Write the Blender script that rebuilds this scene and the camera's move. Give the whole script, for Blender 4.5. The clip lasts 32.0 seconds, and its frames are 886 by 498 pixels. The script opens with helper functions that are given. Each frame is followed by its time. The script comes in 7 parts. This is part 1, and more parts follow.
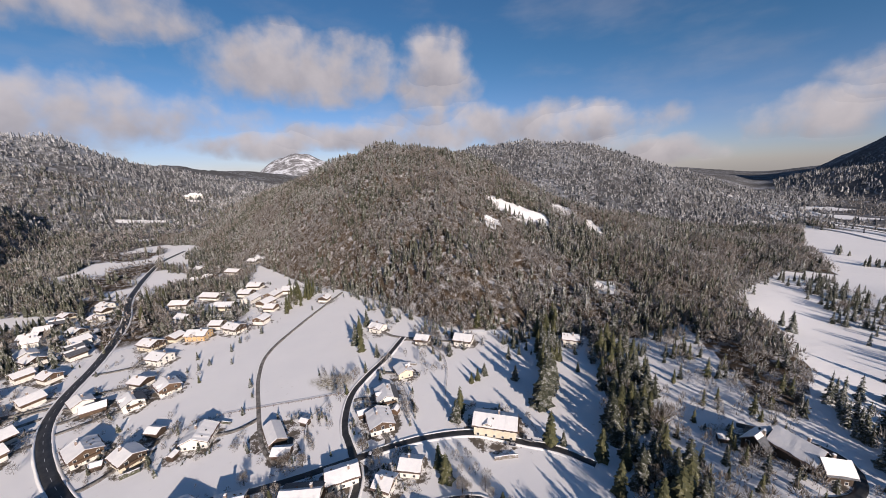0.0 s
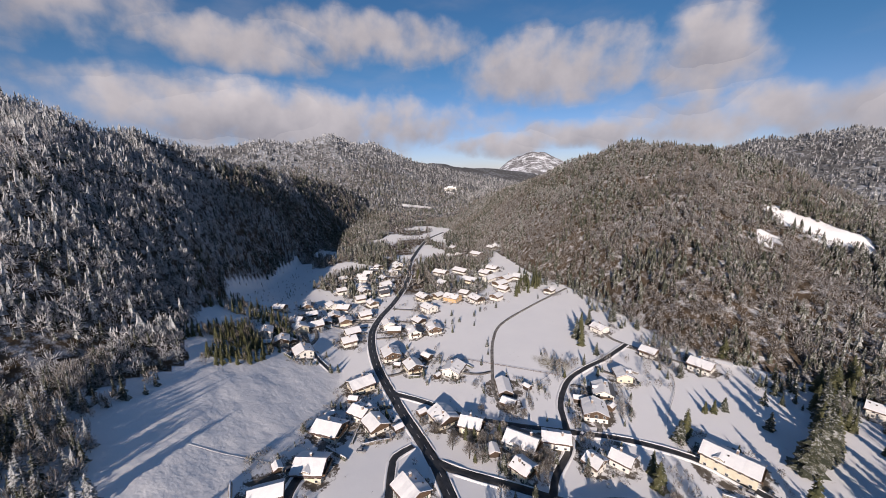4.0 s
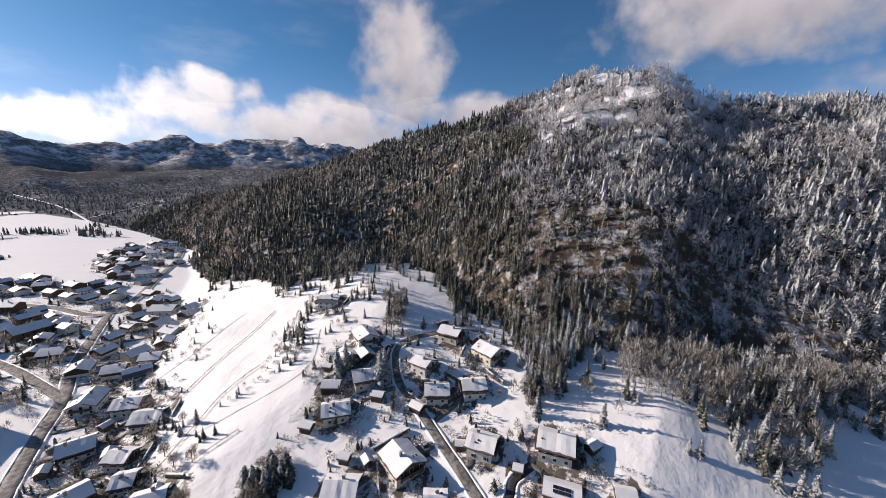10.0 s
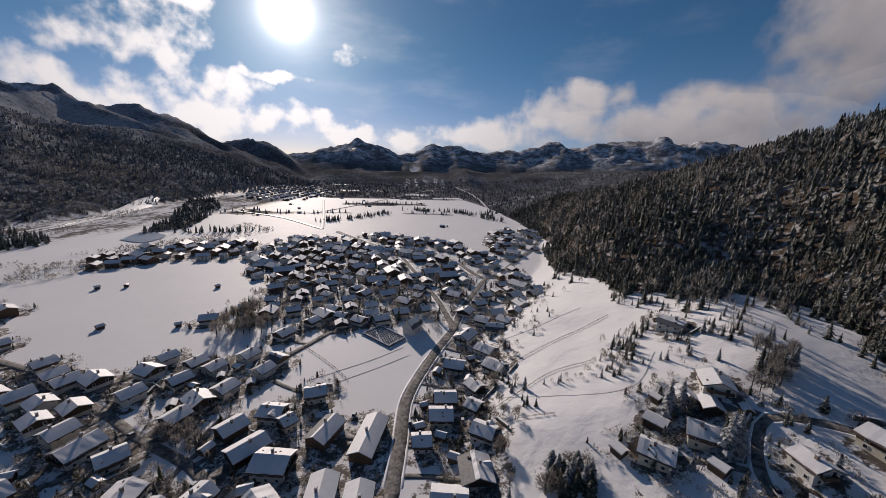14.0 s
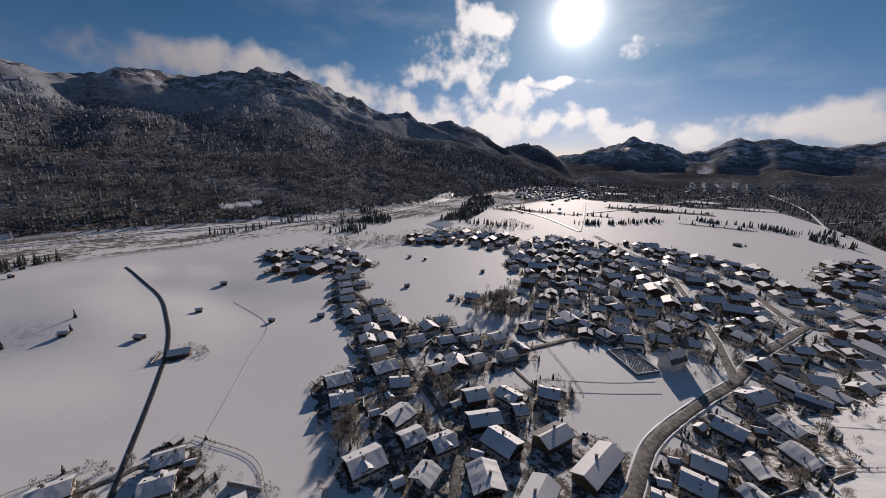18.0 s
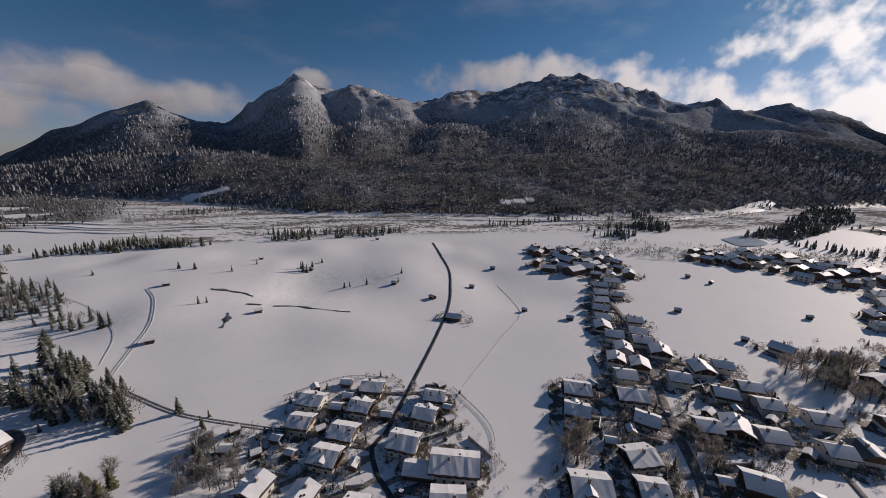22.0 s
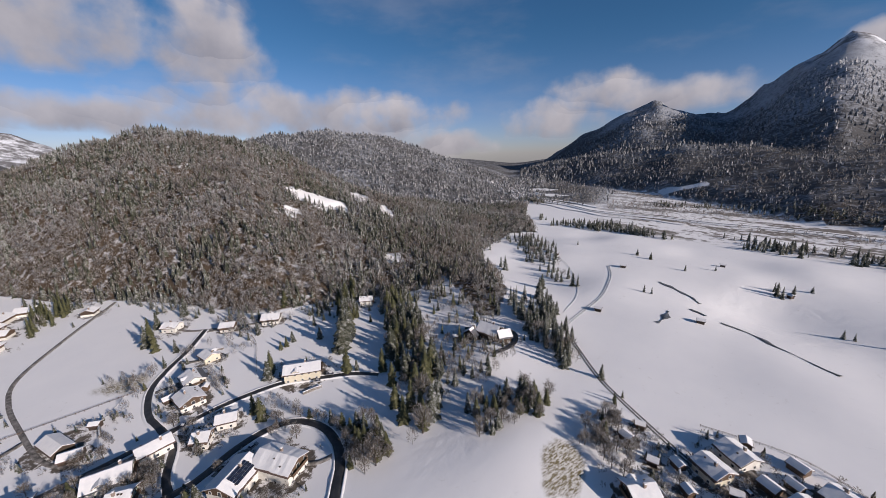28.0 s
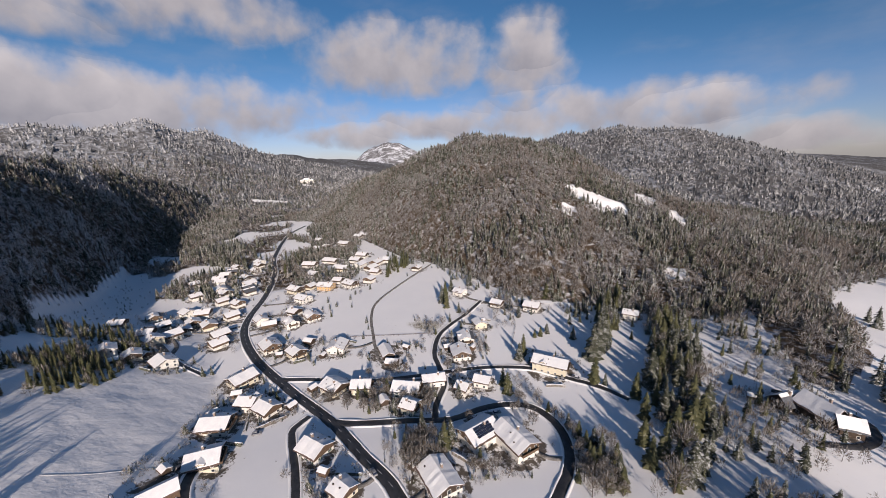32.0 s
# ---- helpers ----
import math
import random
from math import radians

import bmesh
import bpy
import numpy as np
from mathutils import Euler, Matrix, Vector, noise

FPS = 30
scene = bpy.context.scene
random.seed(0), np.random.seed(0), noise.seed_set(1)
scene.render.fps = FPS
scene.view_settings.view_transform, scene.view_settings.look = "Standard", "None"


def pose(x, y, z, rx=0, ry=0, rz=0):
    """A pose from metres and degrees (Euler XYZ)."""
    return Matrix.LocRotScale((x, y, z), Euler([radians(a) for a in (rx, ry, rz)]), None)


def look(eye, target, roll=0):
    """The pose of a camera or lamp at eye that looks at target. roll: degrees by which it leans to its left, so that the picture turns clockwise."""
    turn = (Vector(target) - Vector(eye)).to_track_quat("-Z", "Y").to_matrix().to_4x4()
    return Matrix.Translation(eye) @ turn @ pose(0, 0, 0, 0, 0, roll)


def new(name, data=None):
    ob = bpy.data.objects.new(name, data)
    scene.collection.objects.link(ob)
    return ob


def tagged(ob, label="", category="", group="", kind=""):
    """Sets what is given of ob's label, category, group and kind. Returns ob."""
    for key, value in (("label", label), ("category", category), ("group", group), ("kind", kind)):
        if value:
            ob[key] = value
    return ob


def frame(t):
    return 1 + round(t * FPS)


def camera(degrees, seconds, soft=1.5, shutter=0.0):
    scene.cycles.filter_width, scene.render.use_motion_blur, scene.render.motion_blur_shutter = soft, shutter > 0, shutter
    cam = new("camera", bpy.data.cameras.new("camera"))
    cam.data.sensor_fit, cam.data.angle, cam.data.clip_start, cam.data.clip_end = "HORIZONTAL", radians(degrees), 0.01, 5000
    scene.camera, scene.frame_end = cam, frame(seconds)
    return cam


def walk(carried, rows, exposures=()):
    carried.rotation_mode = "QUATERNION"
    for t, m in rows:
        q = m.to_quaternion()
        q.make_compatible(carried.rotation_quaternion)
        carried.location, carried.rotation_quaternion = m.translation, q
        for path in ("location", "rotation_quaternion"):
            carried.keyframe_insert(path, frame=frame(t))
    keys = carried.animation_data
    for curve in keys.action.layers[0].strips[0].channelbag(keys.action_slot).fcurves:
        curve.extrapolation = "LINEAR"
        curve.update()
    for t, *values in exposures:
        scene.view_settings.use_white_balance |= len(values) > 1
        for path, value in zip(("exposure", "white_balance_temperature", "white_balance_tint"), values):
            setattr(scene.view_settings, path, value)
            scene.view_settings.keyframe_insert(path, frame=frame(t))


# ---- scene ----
cam = camera(102.4, 32.0, soft=0.5)
# seconds; eye; heading, pitch and lean in degrees
PATH = [
    (0, -0.00, 0.00, 105.00, 84.00, -12.38, -2.05),
    (0.5, -0.87, -3.53, 105.04, 86.65, -12.30, -2.02),
    (1, -1.73, -6.77, 105.13, 89.50, -12.21, -1.95),
    (1.5, -2.58, -9.71, 105.26, 92.68, -12.13, -1.84),
    (2, -3.30, -12.38, 105.37, 96.42, -12.06, -1.76),
    (2.5, -3.96, -14.67, 105.43, 100.67, -11.99, -1.69),
    (4.5, -5.10, -29.14, 109.81, 126.82, -11.70, -1.06),
    (5, -5.25, -30.81, 109.50, 135.13, -11.53, -0.98),
    (5.5, -5.77, -32.36, 109.08, 143.83, -11.44, -0.79),
    (6, -6.38, -33.76, 108.66, 152.72, -11.41, -0.56),
    (6.5, -6.82, -35.03, 108.35, 161.46, -11.41, -0.34),
    (7, -7.09, -36.20, 108.14, 169.65, -11.42, -0.14),
    (7.5, -7.30, -37.31, 107.92, 177.63, -11.39, 0.06),
    (8, -7.55, -38.42, 107.65, 185.72, -11.33, 0.29),
    (8.5, -7.81, -39.53, 107.43, 193.34, -11.31, 0.52),
    (9, -7.86, -40.67, 107.28, 200.26, -11.33, 0.73),
    (9.5, -7.79, -41.77, 107.16, 206.91, -11.37, 0.95),
    (10, -7.80, -42.73, 107.08, 213.63, -11.45, 1.15),
    (10.5, -7.88, -43.68, 106.95, 220.49, -11.56, 1.34),
    (11, -7.84, -44.70, 106.75, 227.35, -11.67, 1.53),
    (11.5, -7.63, -45.69, 106.54, 234.04, -11.77, 1.71),
    (12, -7.43, -46.53, 106.28, 240.62, -11.86, 1.85),
    (12.5, -7.33, -47.28, 106.07, 247.28, -11.97, 1.95),
    (13, -7.29, -48.10, 106.10, 253.89, -12.16, 2.01),
    (13.5, -7.28, -48.94, 106.27, 260.04, -12.40, 2.01),
    (14, -7.17, -49.53, 106.27, 265.51, -12.55, 1.97),
    (14.5, -6.77, -49.83, 105.96, 270.54, -12.59, 1.91),
    (16.5, -5.65, -51.02, 105.71, 290.09, -13.02, 1.76),
    (17, -5.43, -51.32, 106.15, 295.51, -13.22, 1.72),
    (17.5, -5.30, -51.90, 106.29, 300.71, -13.39, 1.62),
    (18, -5.24, -52.33, 106.37, 305.68, -13.53, 1.51),
    (18.5, -5.12, -52.55, 106.42, 310.66, -13.65, 1.41),
    (19, -4.86, -52.81, 106.31, 315.83, -13.74, 1.30),
    (19.5, -4.66, -53.08, 106.23, 321.07, -13.82, 1.16),
    (20, -4.63, -53.25, 106.41, 326.29, -13.93, 1.03),
    (20.5, -4.59, -53.22, 106.68, 331.56, -14.06, 0.91),
    (21, -4.46, -53.15, 106.80, 336.90, -14.14, 0.80),
    (21.5, -4.29, -53.25, 106.83, 342.10, -14.21, 0.71),
    (22, -4.09, -53.43, 106.85, 347.03, -14.28, 0.60),
    (22.5, -3.87, -53.57, 106.81, 351.81, -14.35, 0.48),
    (23, -3.63, -53.71, 106.83, 356.71, -14.43, 0.33),
    (23.5, -3.40, -53.80, 107.01, 361.90, -14.54, 0.18),
    (24, -3.17, -53.84, 107.19, 367.47, -14.63, 0.04),
    (24.5, -2.97, -53.78, 107.19, 373.36, -14.66, -0.12),
    (25, -2.83, -53.57, 107.20, 379.33, -14.69, -0.27),
    (25.5, -2.64, -53.32, 107.46, 385.25, -14.80, -0.41),
    (27.5, -1.87, -52.88, 107.50, 408.49, -14.86, -1.09),
    (28, -1.72, -52.58, 107.48, 414.47, -14.80, -1.26),
    (28.5, -1.55, -52.31, 107.45, 420.56, -14.73, -1.41),
    (29, -1.37, -52.07, 107.43, 426.65, -14.66, -1.55),
    (29.5, -1.12, -51.86, 107.34, 432.63, -14.57, -1.69),
    (30, -0.87, -51.63, 107.22, 438.36, -14.49, -1.81),
    (30.5, -0.65, -51.43, 107.21, 443.66, -14.40, -1.90),
    (31, -0.44, -51.31, 107.29, 448.52, -14.25, -1.96),
    (31.5, -0.33, -51.25, 107.32, 453.03, -14.04, -2.00),
    (32, -0.30, -51.22, 107.27, 457.22, -13.80, -2.03),
]


def flight_rows():
    rows = []
    for t, x, y, z, heading, pitch, lean in PATH:
        a, b = radians(heading), radians(pitch)
        way = Vector((math.cos(a) * math.cos(b), math.sin(a) * math.cos(b), math.sin(b)))
        rows.append((t, look((x, y, z), Vector((x, y, z)) + way * 100, lean)))
    return rows


walk(cam, flight_rows(), exposures=[(t, stops, kelvin, 17) for t, stops, kelvin in ((0, 0.18, 6500), (5, 0.16, 6500), (6.3, 0.2, 6500), (7.5, 0.44, 6500), (9.5, 0.44, 6500), (11, 0.07, 6500), (13, -0.48, 6500), (17, -0.66, 6500), (19, -0.74, 6500), (22, -0.55, 6500), (23, -0.26, 6500), (24, -0.04, 6280), (25.5, -0.1, 6280), (28, -0.02, 6230), (32, 0.09, 6500))])

# ---- sky and sun ----
SUN_BEARING, SUN_HEIGHT = 288.0, 19.0
world = bpy.data.worlds.new("sky")
scene.world = world
world.use_nodes = True
# bearing, height, half width and half height of each cloud in degrees
CLOUDS_A = [(128, 18.2, 11.0, 2.8), (102, 13.8, 11.7, 4.1), (84, 15.8, 4.3, 3.2), (135, 7.6, 18.4, 3.4), (110, 4.0, 6.9, 1.7), (76, 6.0, 18.0, 2.8),
            (61, 6.0, 4.6, 2.3), (30, 7.8, 6.1, 2.2), (172, 19.8, 14.2, 5.0), (146, 16.2, 9.0, 2.6), (141, 7.4, 22.6, 4.0), (220, 14.7, 5.0, 8.5)]
CLOUDS_B = [(249, 8.3, 7.8, 2.8), (230, 5.7, 10.7, 3.3), (152, 9.0, 11.8, 3.3), (210, 9.0, 7.1, 1.9), (304, 14.1, 6.2, 4.2), (301, 6.0, 11.3, 3.4),
            (279, 15.0, 2.7, 1.5), (258, 5.4, 9.0, 2.4), (245, 10.6, 4.3, 1.9), (232, 7.2, 7.6, 3.0), (208, 9.7, 10.5, 2.0), (334, 11.0, 12.0, 2.4)]
CLOUDS_C = [(285, 6.0, 4.7, 2.0), (279, 3.5, 4.7, 1.6), (26, 6.9, 9.8, 1.9), (38, 4.5, 6.5, 2.1), (6, 9.7, 2.2, 1.4), (53, 1.7, 5.4, 1.6), (62, 4.0, 7.5, 3.0),
            (85, 12.5, 5.2, 4.7), (300, 19.0, 4.0, 1.5), (292, 11.5, 5.0, 0.7), (272, 4.6, 6, 1.8), (291, 5.8, 5, 2.2), (296, 9.5, 4, 3.0), (304, 17.5, 3.5, 2.5), (311, 7.2, 8, 2.6), (322, 9.0, 6, 2.0), (240, 6.4, 10, 2.2), (98, 5.2, 8, 1.8)]


class Nodes:
    """Short hand for wiring a node tree."""

    def __init__(self, tree):
        self.tree = tree
        tree.nodes.clear()

    def add(self, kind, **inputs):
        n = self.tree.nodes.new(kind)
        for key, value in inputs.items():
            k = int(key[1:]) if key[0] == "i" and key[1:].isdigit() else key.replace("_", " ")
            self.put(n.inputs[k], value)
        return n

    def put(self, socket, value):
        if isinstance(value, bpy.types.NodeSocket):
            self.tree.links.new(value, socket)
        else:
            socket.default_value = value

    def math(self, op, a, b=None, clamp=False):
        n = self.tree.nodes.new("ShaderNodeMath")
        n.operation, n.use_clamp = op, clamp
        self.put(n.inputs[0], a)
        if b is not None:
            self.put(n.inputs[1], b)
        return n.outputs[0]

    def vec(self, op, a, b=None, out=0):
        n = self.tree.nodes.new("ShaderNodeVectorMath")
        n.operation = op
        self.put(n.inputs[0], a)
        if b is not None:
            self.put(n.inputs["Scale" if op == "SCALE" else 1], b)
        return n.outputs[out]

    def mix(self, f, a, b, blend="MIX"):
        n = self.tree.nodes.new("ShaderNodeMix")
        n.data_type, n.blend_type = "RGBA", blend
        self.put(n.inputs[0], f)
        self.put(n.inputs[6], a)
        self.put(n.inputs[7], b)
        return n.outputs[2]

    def ramp(self, f, a, b):
        n = self.tree.nodes.new("ShaderNodeMapRange")
        n.interpolation_type = "SMOOTHSTEP"
        self.put(n.inputs[0], f)
        n.inputs[1].default_value, n.inputs[2].default_value = a, b
        return n.outputs[0]

    def noise(self, vector, scale, detail=4.0, rough=0.55):
        n = self.tree.nodes.new("ShaderNodeTexNoise")
        self.put(n.inputs["Vector"], vector)
        n.inputs["Scale"].default_value, n.inputs["Detail"].default_value, n.inputs["Roughness"].default_value = scale, detail, rough
        return n.outputs["Fac"]


def bearing(az, el=0.0):
    a, e = radians(az), radians(el)
    return Vector((math.cos(a) * math.cos(e), math.sin(a) * math.cos(e), math.sin(e)))


def build_sky():
    w = Nodes(world.node_tree)
    sky = w.add("ShaderNodeTexSky")
    sky.sky_type, sky.sun_disc = "NISHITA", False
    sky.sun_elevation, sky.sun_rotation = radians(SUN_HEIGHT), radians(90 - SUN_BEARING)
    sky.altitude, sky.air_density, sky.dust_density, sky.ozone_density = 900, 1.0, 0.4, 2.0
    way = w.vec("NORMALIZE", w.add("ShaderNodeTexCoord").outputs["Generated"])
    # billows: the way is bent a little by noise before the cloud shapes are asked
    n1 = w.tree.nodes.new("ShaderNodeTexNoise")
    w.put(n1.inputs["Vector"], way)
    n1.inputs["Scale"].default_value, n1.inputs["Detail"].default_value = 9.0, 5.0
    bent = w.vec("ADD", way, w.vec("SCALE", w.vec("SUBTRACT", n1.outputs["Color"], (0.5, 0.5, 0.5)), 0.055))
    height = w.add("ShaderNodeSeparateXYZ", i0=bent).outputs[2]
    body, low = None, None
    for az, el, half, tall in CLOUDS_A + CLOUDS_B + CLOUDS_C:
        side = bearing(az + 90)
        u = w.math("DIVIDE", w.vec("DOT_PRODUCT", bent, tuple(side), 1), math.sin(radians(half * 1.3)))
        v = w.math("DIVIDE", w.math("SUBTRACT", height, math.sin(radians(el))), math.sin(radians(tall * 1.3)))
        ahead = w.math("GREATER_THAN", w.vec("DOT_PRODUCT", bent, tuple(bearing(az)), 1), 0.5)
        flat = w.math("MULTIPLY", w.math("MINIMUM", v, 0.0), 0.5)
        d = w.math("ADD", w.math("MULTIPLY", u, u), w.math("ADD", w.math("MULTIPLY", v, v), w.math("MULTIPLY", flat, flat)))
        one = w.math("SUBTRACT", w.math("MULTIPLY", w.math("SUBTRACT", 3.0, w.math("MINIMUM", d, 3.0)), ahead), 2.0)
        body = one if body is None else w.math("MAXIMUM", body, one)
        bright = w.math("MULTIPLY", w.math("GREATER_THAN", one, 0.0), v)
        low = bright if low is None else w.math("ADD", low, bright)
    towards = w.math("MAXIMUM", w.vec("DOT_PRODUCT", way, tuple(bearing(SUN_BEARING, SUN_HEIGHT)), 1), 0.0)
    shine = w.math("POWER", towards, 5.0)
    puff = w.noise(way, 16.0, 5.0, 0.5)
    wisp = w.noise(way, 6.0, 3.0, 0.5)
    # ragged and crisp towards the sun, soft and hazy away from it
    ragged = w.math("ADD", 2.1, w.math("MULTIPLY", shine, 2.4))
    dense = w.math("ADD", body, w.math("MULTIPLY", w.math("SUBTRACT", puff, 0.5), ragged))
    dense = w.math("ADD", dense, w.math("MULTIPLY", w.math("SUBTRACT", wisp, 0.5), 1.6))
    edge = w.math("SUBTRACT", 1.4, w.math("MULTIPLY", shine, 0.6))
    cover = w.math("MULTIPLY", w.ramp(w.math("DIVIDE", w.math("ADD", dense, w.math("SUBTRACT", 0.34, w.math("MULTIPLY", shine, 0.67))), edge), 0.0, 1.0), 0.93)
    # thin veil of haze drifting between the clouds
    veil = w.math("MULTIPLY", w.ramp(w.noise(w.vec("MULTIPLY", way, (1.0, 1.0, 3.0)), 3.2, 5.0, 0.55), 0.48, 0.76), 0.18)
    cover = w.math("MAXIMUM", cover, veil)
    relief = w.noise(way, 11.0, 5.0, 0.52)
    top = w.math("ADD", w.math("MULTIPLY", low, 0.22), w.math("MULTIPLY", w.math("SUBTRACT", relief, 0.5), 1.1), False)
    lit = w.math("ADD", w.math("ADD", 0.5, top), w.math("MULTIPLY", shine, 0.55), True)
    white = w.mix(lit, (0.27, 0.262, 0.282, 1), (0.60, 0.562, 0.545, 1))
    white = w.mix(w.math("MULTIPLY", shine, 1.1, True), white, (1.5, 1.46, 1.40, 1))
    tint = w.mix(w.ramp(w.add("ShaderNodeSeparateXYZ", i0=way).outputs[2], 0.0, 0.3), (0.061, 0.064, 0.088, 1), (0.030, 0.056, 0.071, 1))
    blue = w.vec("MULTIPLY", sky.outputs[0], tint)
    seen = w.mix(cover, blue, white)
    # the sun itself, with its bright ring
    disc = w.math("ADD", w.math("MULTIPLY", w.math("POWER", towards, 1400.0), 3.4), w.math("MULTIPLY", w.math("POWER", towards, 420.0), 0.8))
    ring = w.math("MULTIPLY", w.math("POWER", towards, 110.0), 0.42)
    wide = w.math("MULTIPLY", w.math("POWER", towards, 16.0), 0.075)
    glare = w.math("ADD", disc, w.math("ADD", ring, wide))
    light = w.vec("ADD", seen, w.vec("SCALE", (1.0, 0.96, 0.9), glare))
    back = w.add("ShaderNodeBackground", Color=light, Strength=1.0)
    w.tree.links.new(back.outputs[0], w.add("ShaderNodeOutputWorld").inputs[0])


build_sky()
sun = new("sun", bpy.data.lights.new("sun", "SUN"))
sun.data.energy, sun.data.angle, sun.data.color = 5.3, radians(0.6), (1.0, 0.885, 0.75)
sun.matrix_world = look(bearing(SUN_BEARING, SUN_HEIGHT) * 100, (0, 0, 0))


# ---- materials ----
def material(name, rough=0.8, metal=0.0):
    m = bpy.data.materials.new(name)
    m.use_nodes = True
    w = Nodes(m.node_tree)
    b = w.add("ShaderNodeBsdfPrincipled", Roughness=rough, Metallic=metal)
    w.tree.links.new(b.outputs[0], w.add("ShaderNodeOutputMaterial").inputs[0])
    return m, w, b


def bump(w, b, fac, strength, distance):
    n = w.add("ShaderNodeBump", Height=fac, Strength=strength, Distance=distance)
    w.tree.links.new(n.outputs[0], b.inputs["Normal"])


def mottled(name, dark, light, scale, rough=0.8, grain=4.0, relief=0.0, metal=0.0, island=0.0, per_object=0.0):
    """Two tones, mixed by coarse stains and fine grain."""
    m, w, b = material(name, rough, metal)
    place = w.add("ShaderNodeNewGeometry")
    coarse = w.noise(place.outputs["Position"], scale)
    fine = w.noise(place.outputs["Position"], scale * grain, 3.0)
    f = w.math("ADD", w.math("MULTIPLY", coarse, 0.65), w.math("MULTIPLY", fine, 0.35))
    f = w.ramp(f, 0.34, 0.66)
    if island:
        f = w.math("ADD", w.math("MULTIPLY", f, 1 - island), w.math("MULTIPLY", place.outputs["Random Per Island"], island))
    if per_object:
        f = w.math("ADD", w.math("MULTIPLY", f, 1 - per_object), w.math("MULTIPLY", w.add("ShaderNodeObjectInfo").outputs["Random"], per_object))
    w.put(b.inputs["Base Color"], w.mix(f, (*dark, 1), (*light, 1)))
    if relief:
        bump(w, b, fine, 0.5, relief)
    return m


def foliage(name, dark, light, snow, scale=0.9, rough=0.75, thin=0.0, cling=0.78):
    """Needles or twigs with clinging snow: more of it on some trees, in patches on all."""
    m, w, b = material(name, rough)
    place = w.add("ShaderNodeNewGeometry")
    own = place.outputs["Random Per Island"]
    patch = w.noise(place.outputs["Position"], scale, 4.0, 0.7)
    broad = w.noise(place.outputs["Position"], 0.012, 3.0)
    tone = w.mix(own, (*dark, 1), (*light, 1))
    amount = w.math("ADD", w.math("ADD", patch, w.math("MULTIPLY", own, 0.16)), w.math("MULTIPLY", broad, 0.25))
    # more of it higher up the mountains, also whitening them in place of haze
    amount = w.math("ADD", amount, w.math("MULTIPLY", w.ramp(w.add("ShaderNodeSeparateXYZ", i0=place.outputs["Position"]).outputs[2], 130.0, 420.0), 0.16))
    white = w.math("MULTIPLY", w.ramp(amount, 0.88 - snow, 1.10 - snow), cling)
    colour = w.mix(white, tone, (0.56, 0.575, 0.60, 1))
    w.put(b.inputs["Base Color"], colour)
    if thin:
        # light filters through sprays of twigs
        glow = w.add("ShaderNodeBsdfTranslucent", Color=colour)
        both = w.add("ShaderNodeMixShader", Fac=thin)
        w.tree.links.new(b.outputs[0], both.inputs[1])
        w.tree.links.new(glow.outputs[0], both.inputs[2])
        w.tree.links.new(both.outputs[0], next(n for n in w.tree.nodes if n.type == "OUTPUT_MATERIAL").inputs[0])
    return m


SNOW = mottled("snow", (0.82, 0.815, 0.815), (0.89, 0.88, 0.87), 0.15, 0.65, 9.0, 0.05)
ROOF_SNOW = mottled("roof_snow", (0.74, 0.745, 0.76), (0.86, 0.85, 0.84), 0.5, 0.6, 6.0, 0.04, per_object=0.25)
ASPHALT = mottled("wet_asphalt", (0.018, 0.018, 0.02), (0.05, 0.05, 0.052), 0.4, 0.5, 8.0, 0.01)
PACKED = mottled("packed_snow", (0.48, 0.475, 0.47), (0.70, 0.695, 0.69), 0.4, 0.7, 6.0, 0.02)
TRODDEN = mottled("trodden_snow_and_gravel", (0.06, 0.055, 0.05), (0.30, 0.28, 0.26), 0.5, 0.85, 6.0, 0.02)
PLASTER = mottled("white_plaster", (0.60, 0.58, 0.53), (0.78, 0.76, 0.71), 0.6, 0.85, 6.0, per_object=0.3)
CREAM = mottled("cream_plaster", (0.55, 0.50, 0.39), (0.68, 0.63, 0.50), 0.6, 0.85, 6.0, per_object=0.3)
OCHRE = mottled("ochre_plaster", (0.52, 0.33, 0.16), (0.62, 0.42, 0.22), 0.6, 0.85, 6.0)
WOOD = mottled("weathered_boards", (0.055, 0.035, 0.022), (0.15, 0.095, 0.06), 1.2, 0.75, 5.0, 0.01, per_object=0.4)
DARK_WOOD = mottled("dark_stained_wood", (0.025, 0.018, 0.013), (0.07, 0.045, 0.03), 1.2, 0.7, 5.0, per_object=0.4)
TILE = mottled("roof_tiles", (0.07, 0.05, 0.045), (0.15, 0.10, 0.085), 1.5, 0.75, 4.0, 0.02, per_object=0.4)
SLATE = mottled("grey_slate", (0.06, 0.065, 0.075), (0.13, 0.135, 0.15), 1.2, 0.6, 4.0)
METAL = mottled("grey_sheet_metal", (0.25, 0.26, 0.28), (0.42, 0.43, 0.45), 1.0, 0.4, 4.0, metal=0.6)
BRICKY = mottled("chimney_render", (0.16, 0.12, 0.10), (0.32, 0.26, 0.22), 2.0, 0.85, 4.0)
BARK = mottled("bark", (0.03, 0.024, 0.018), (0.085, 0.068, 0.05), 3.0, 0.9, 4.0)
STONE = mottled("grey_stone", (0.12, 0.115, 0.11), (0.30, 0.29, 0.275), 1.2, 0.85, 5.0, 0.02)
RED_PAINT = mottled("red_paint", (0.25, 0.035, 0.02), (0.36, 0.06, 0.035), 1.0, 0.5, 4.0)
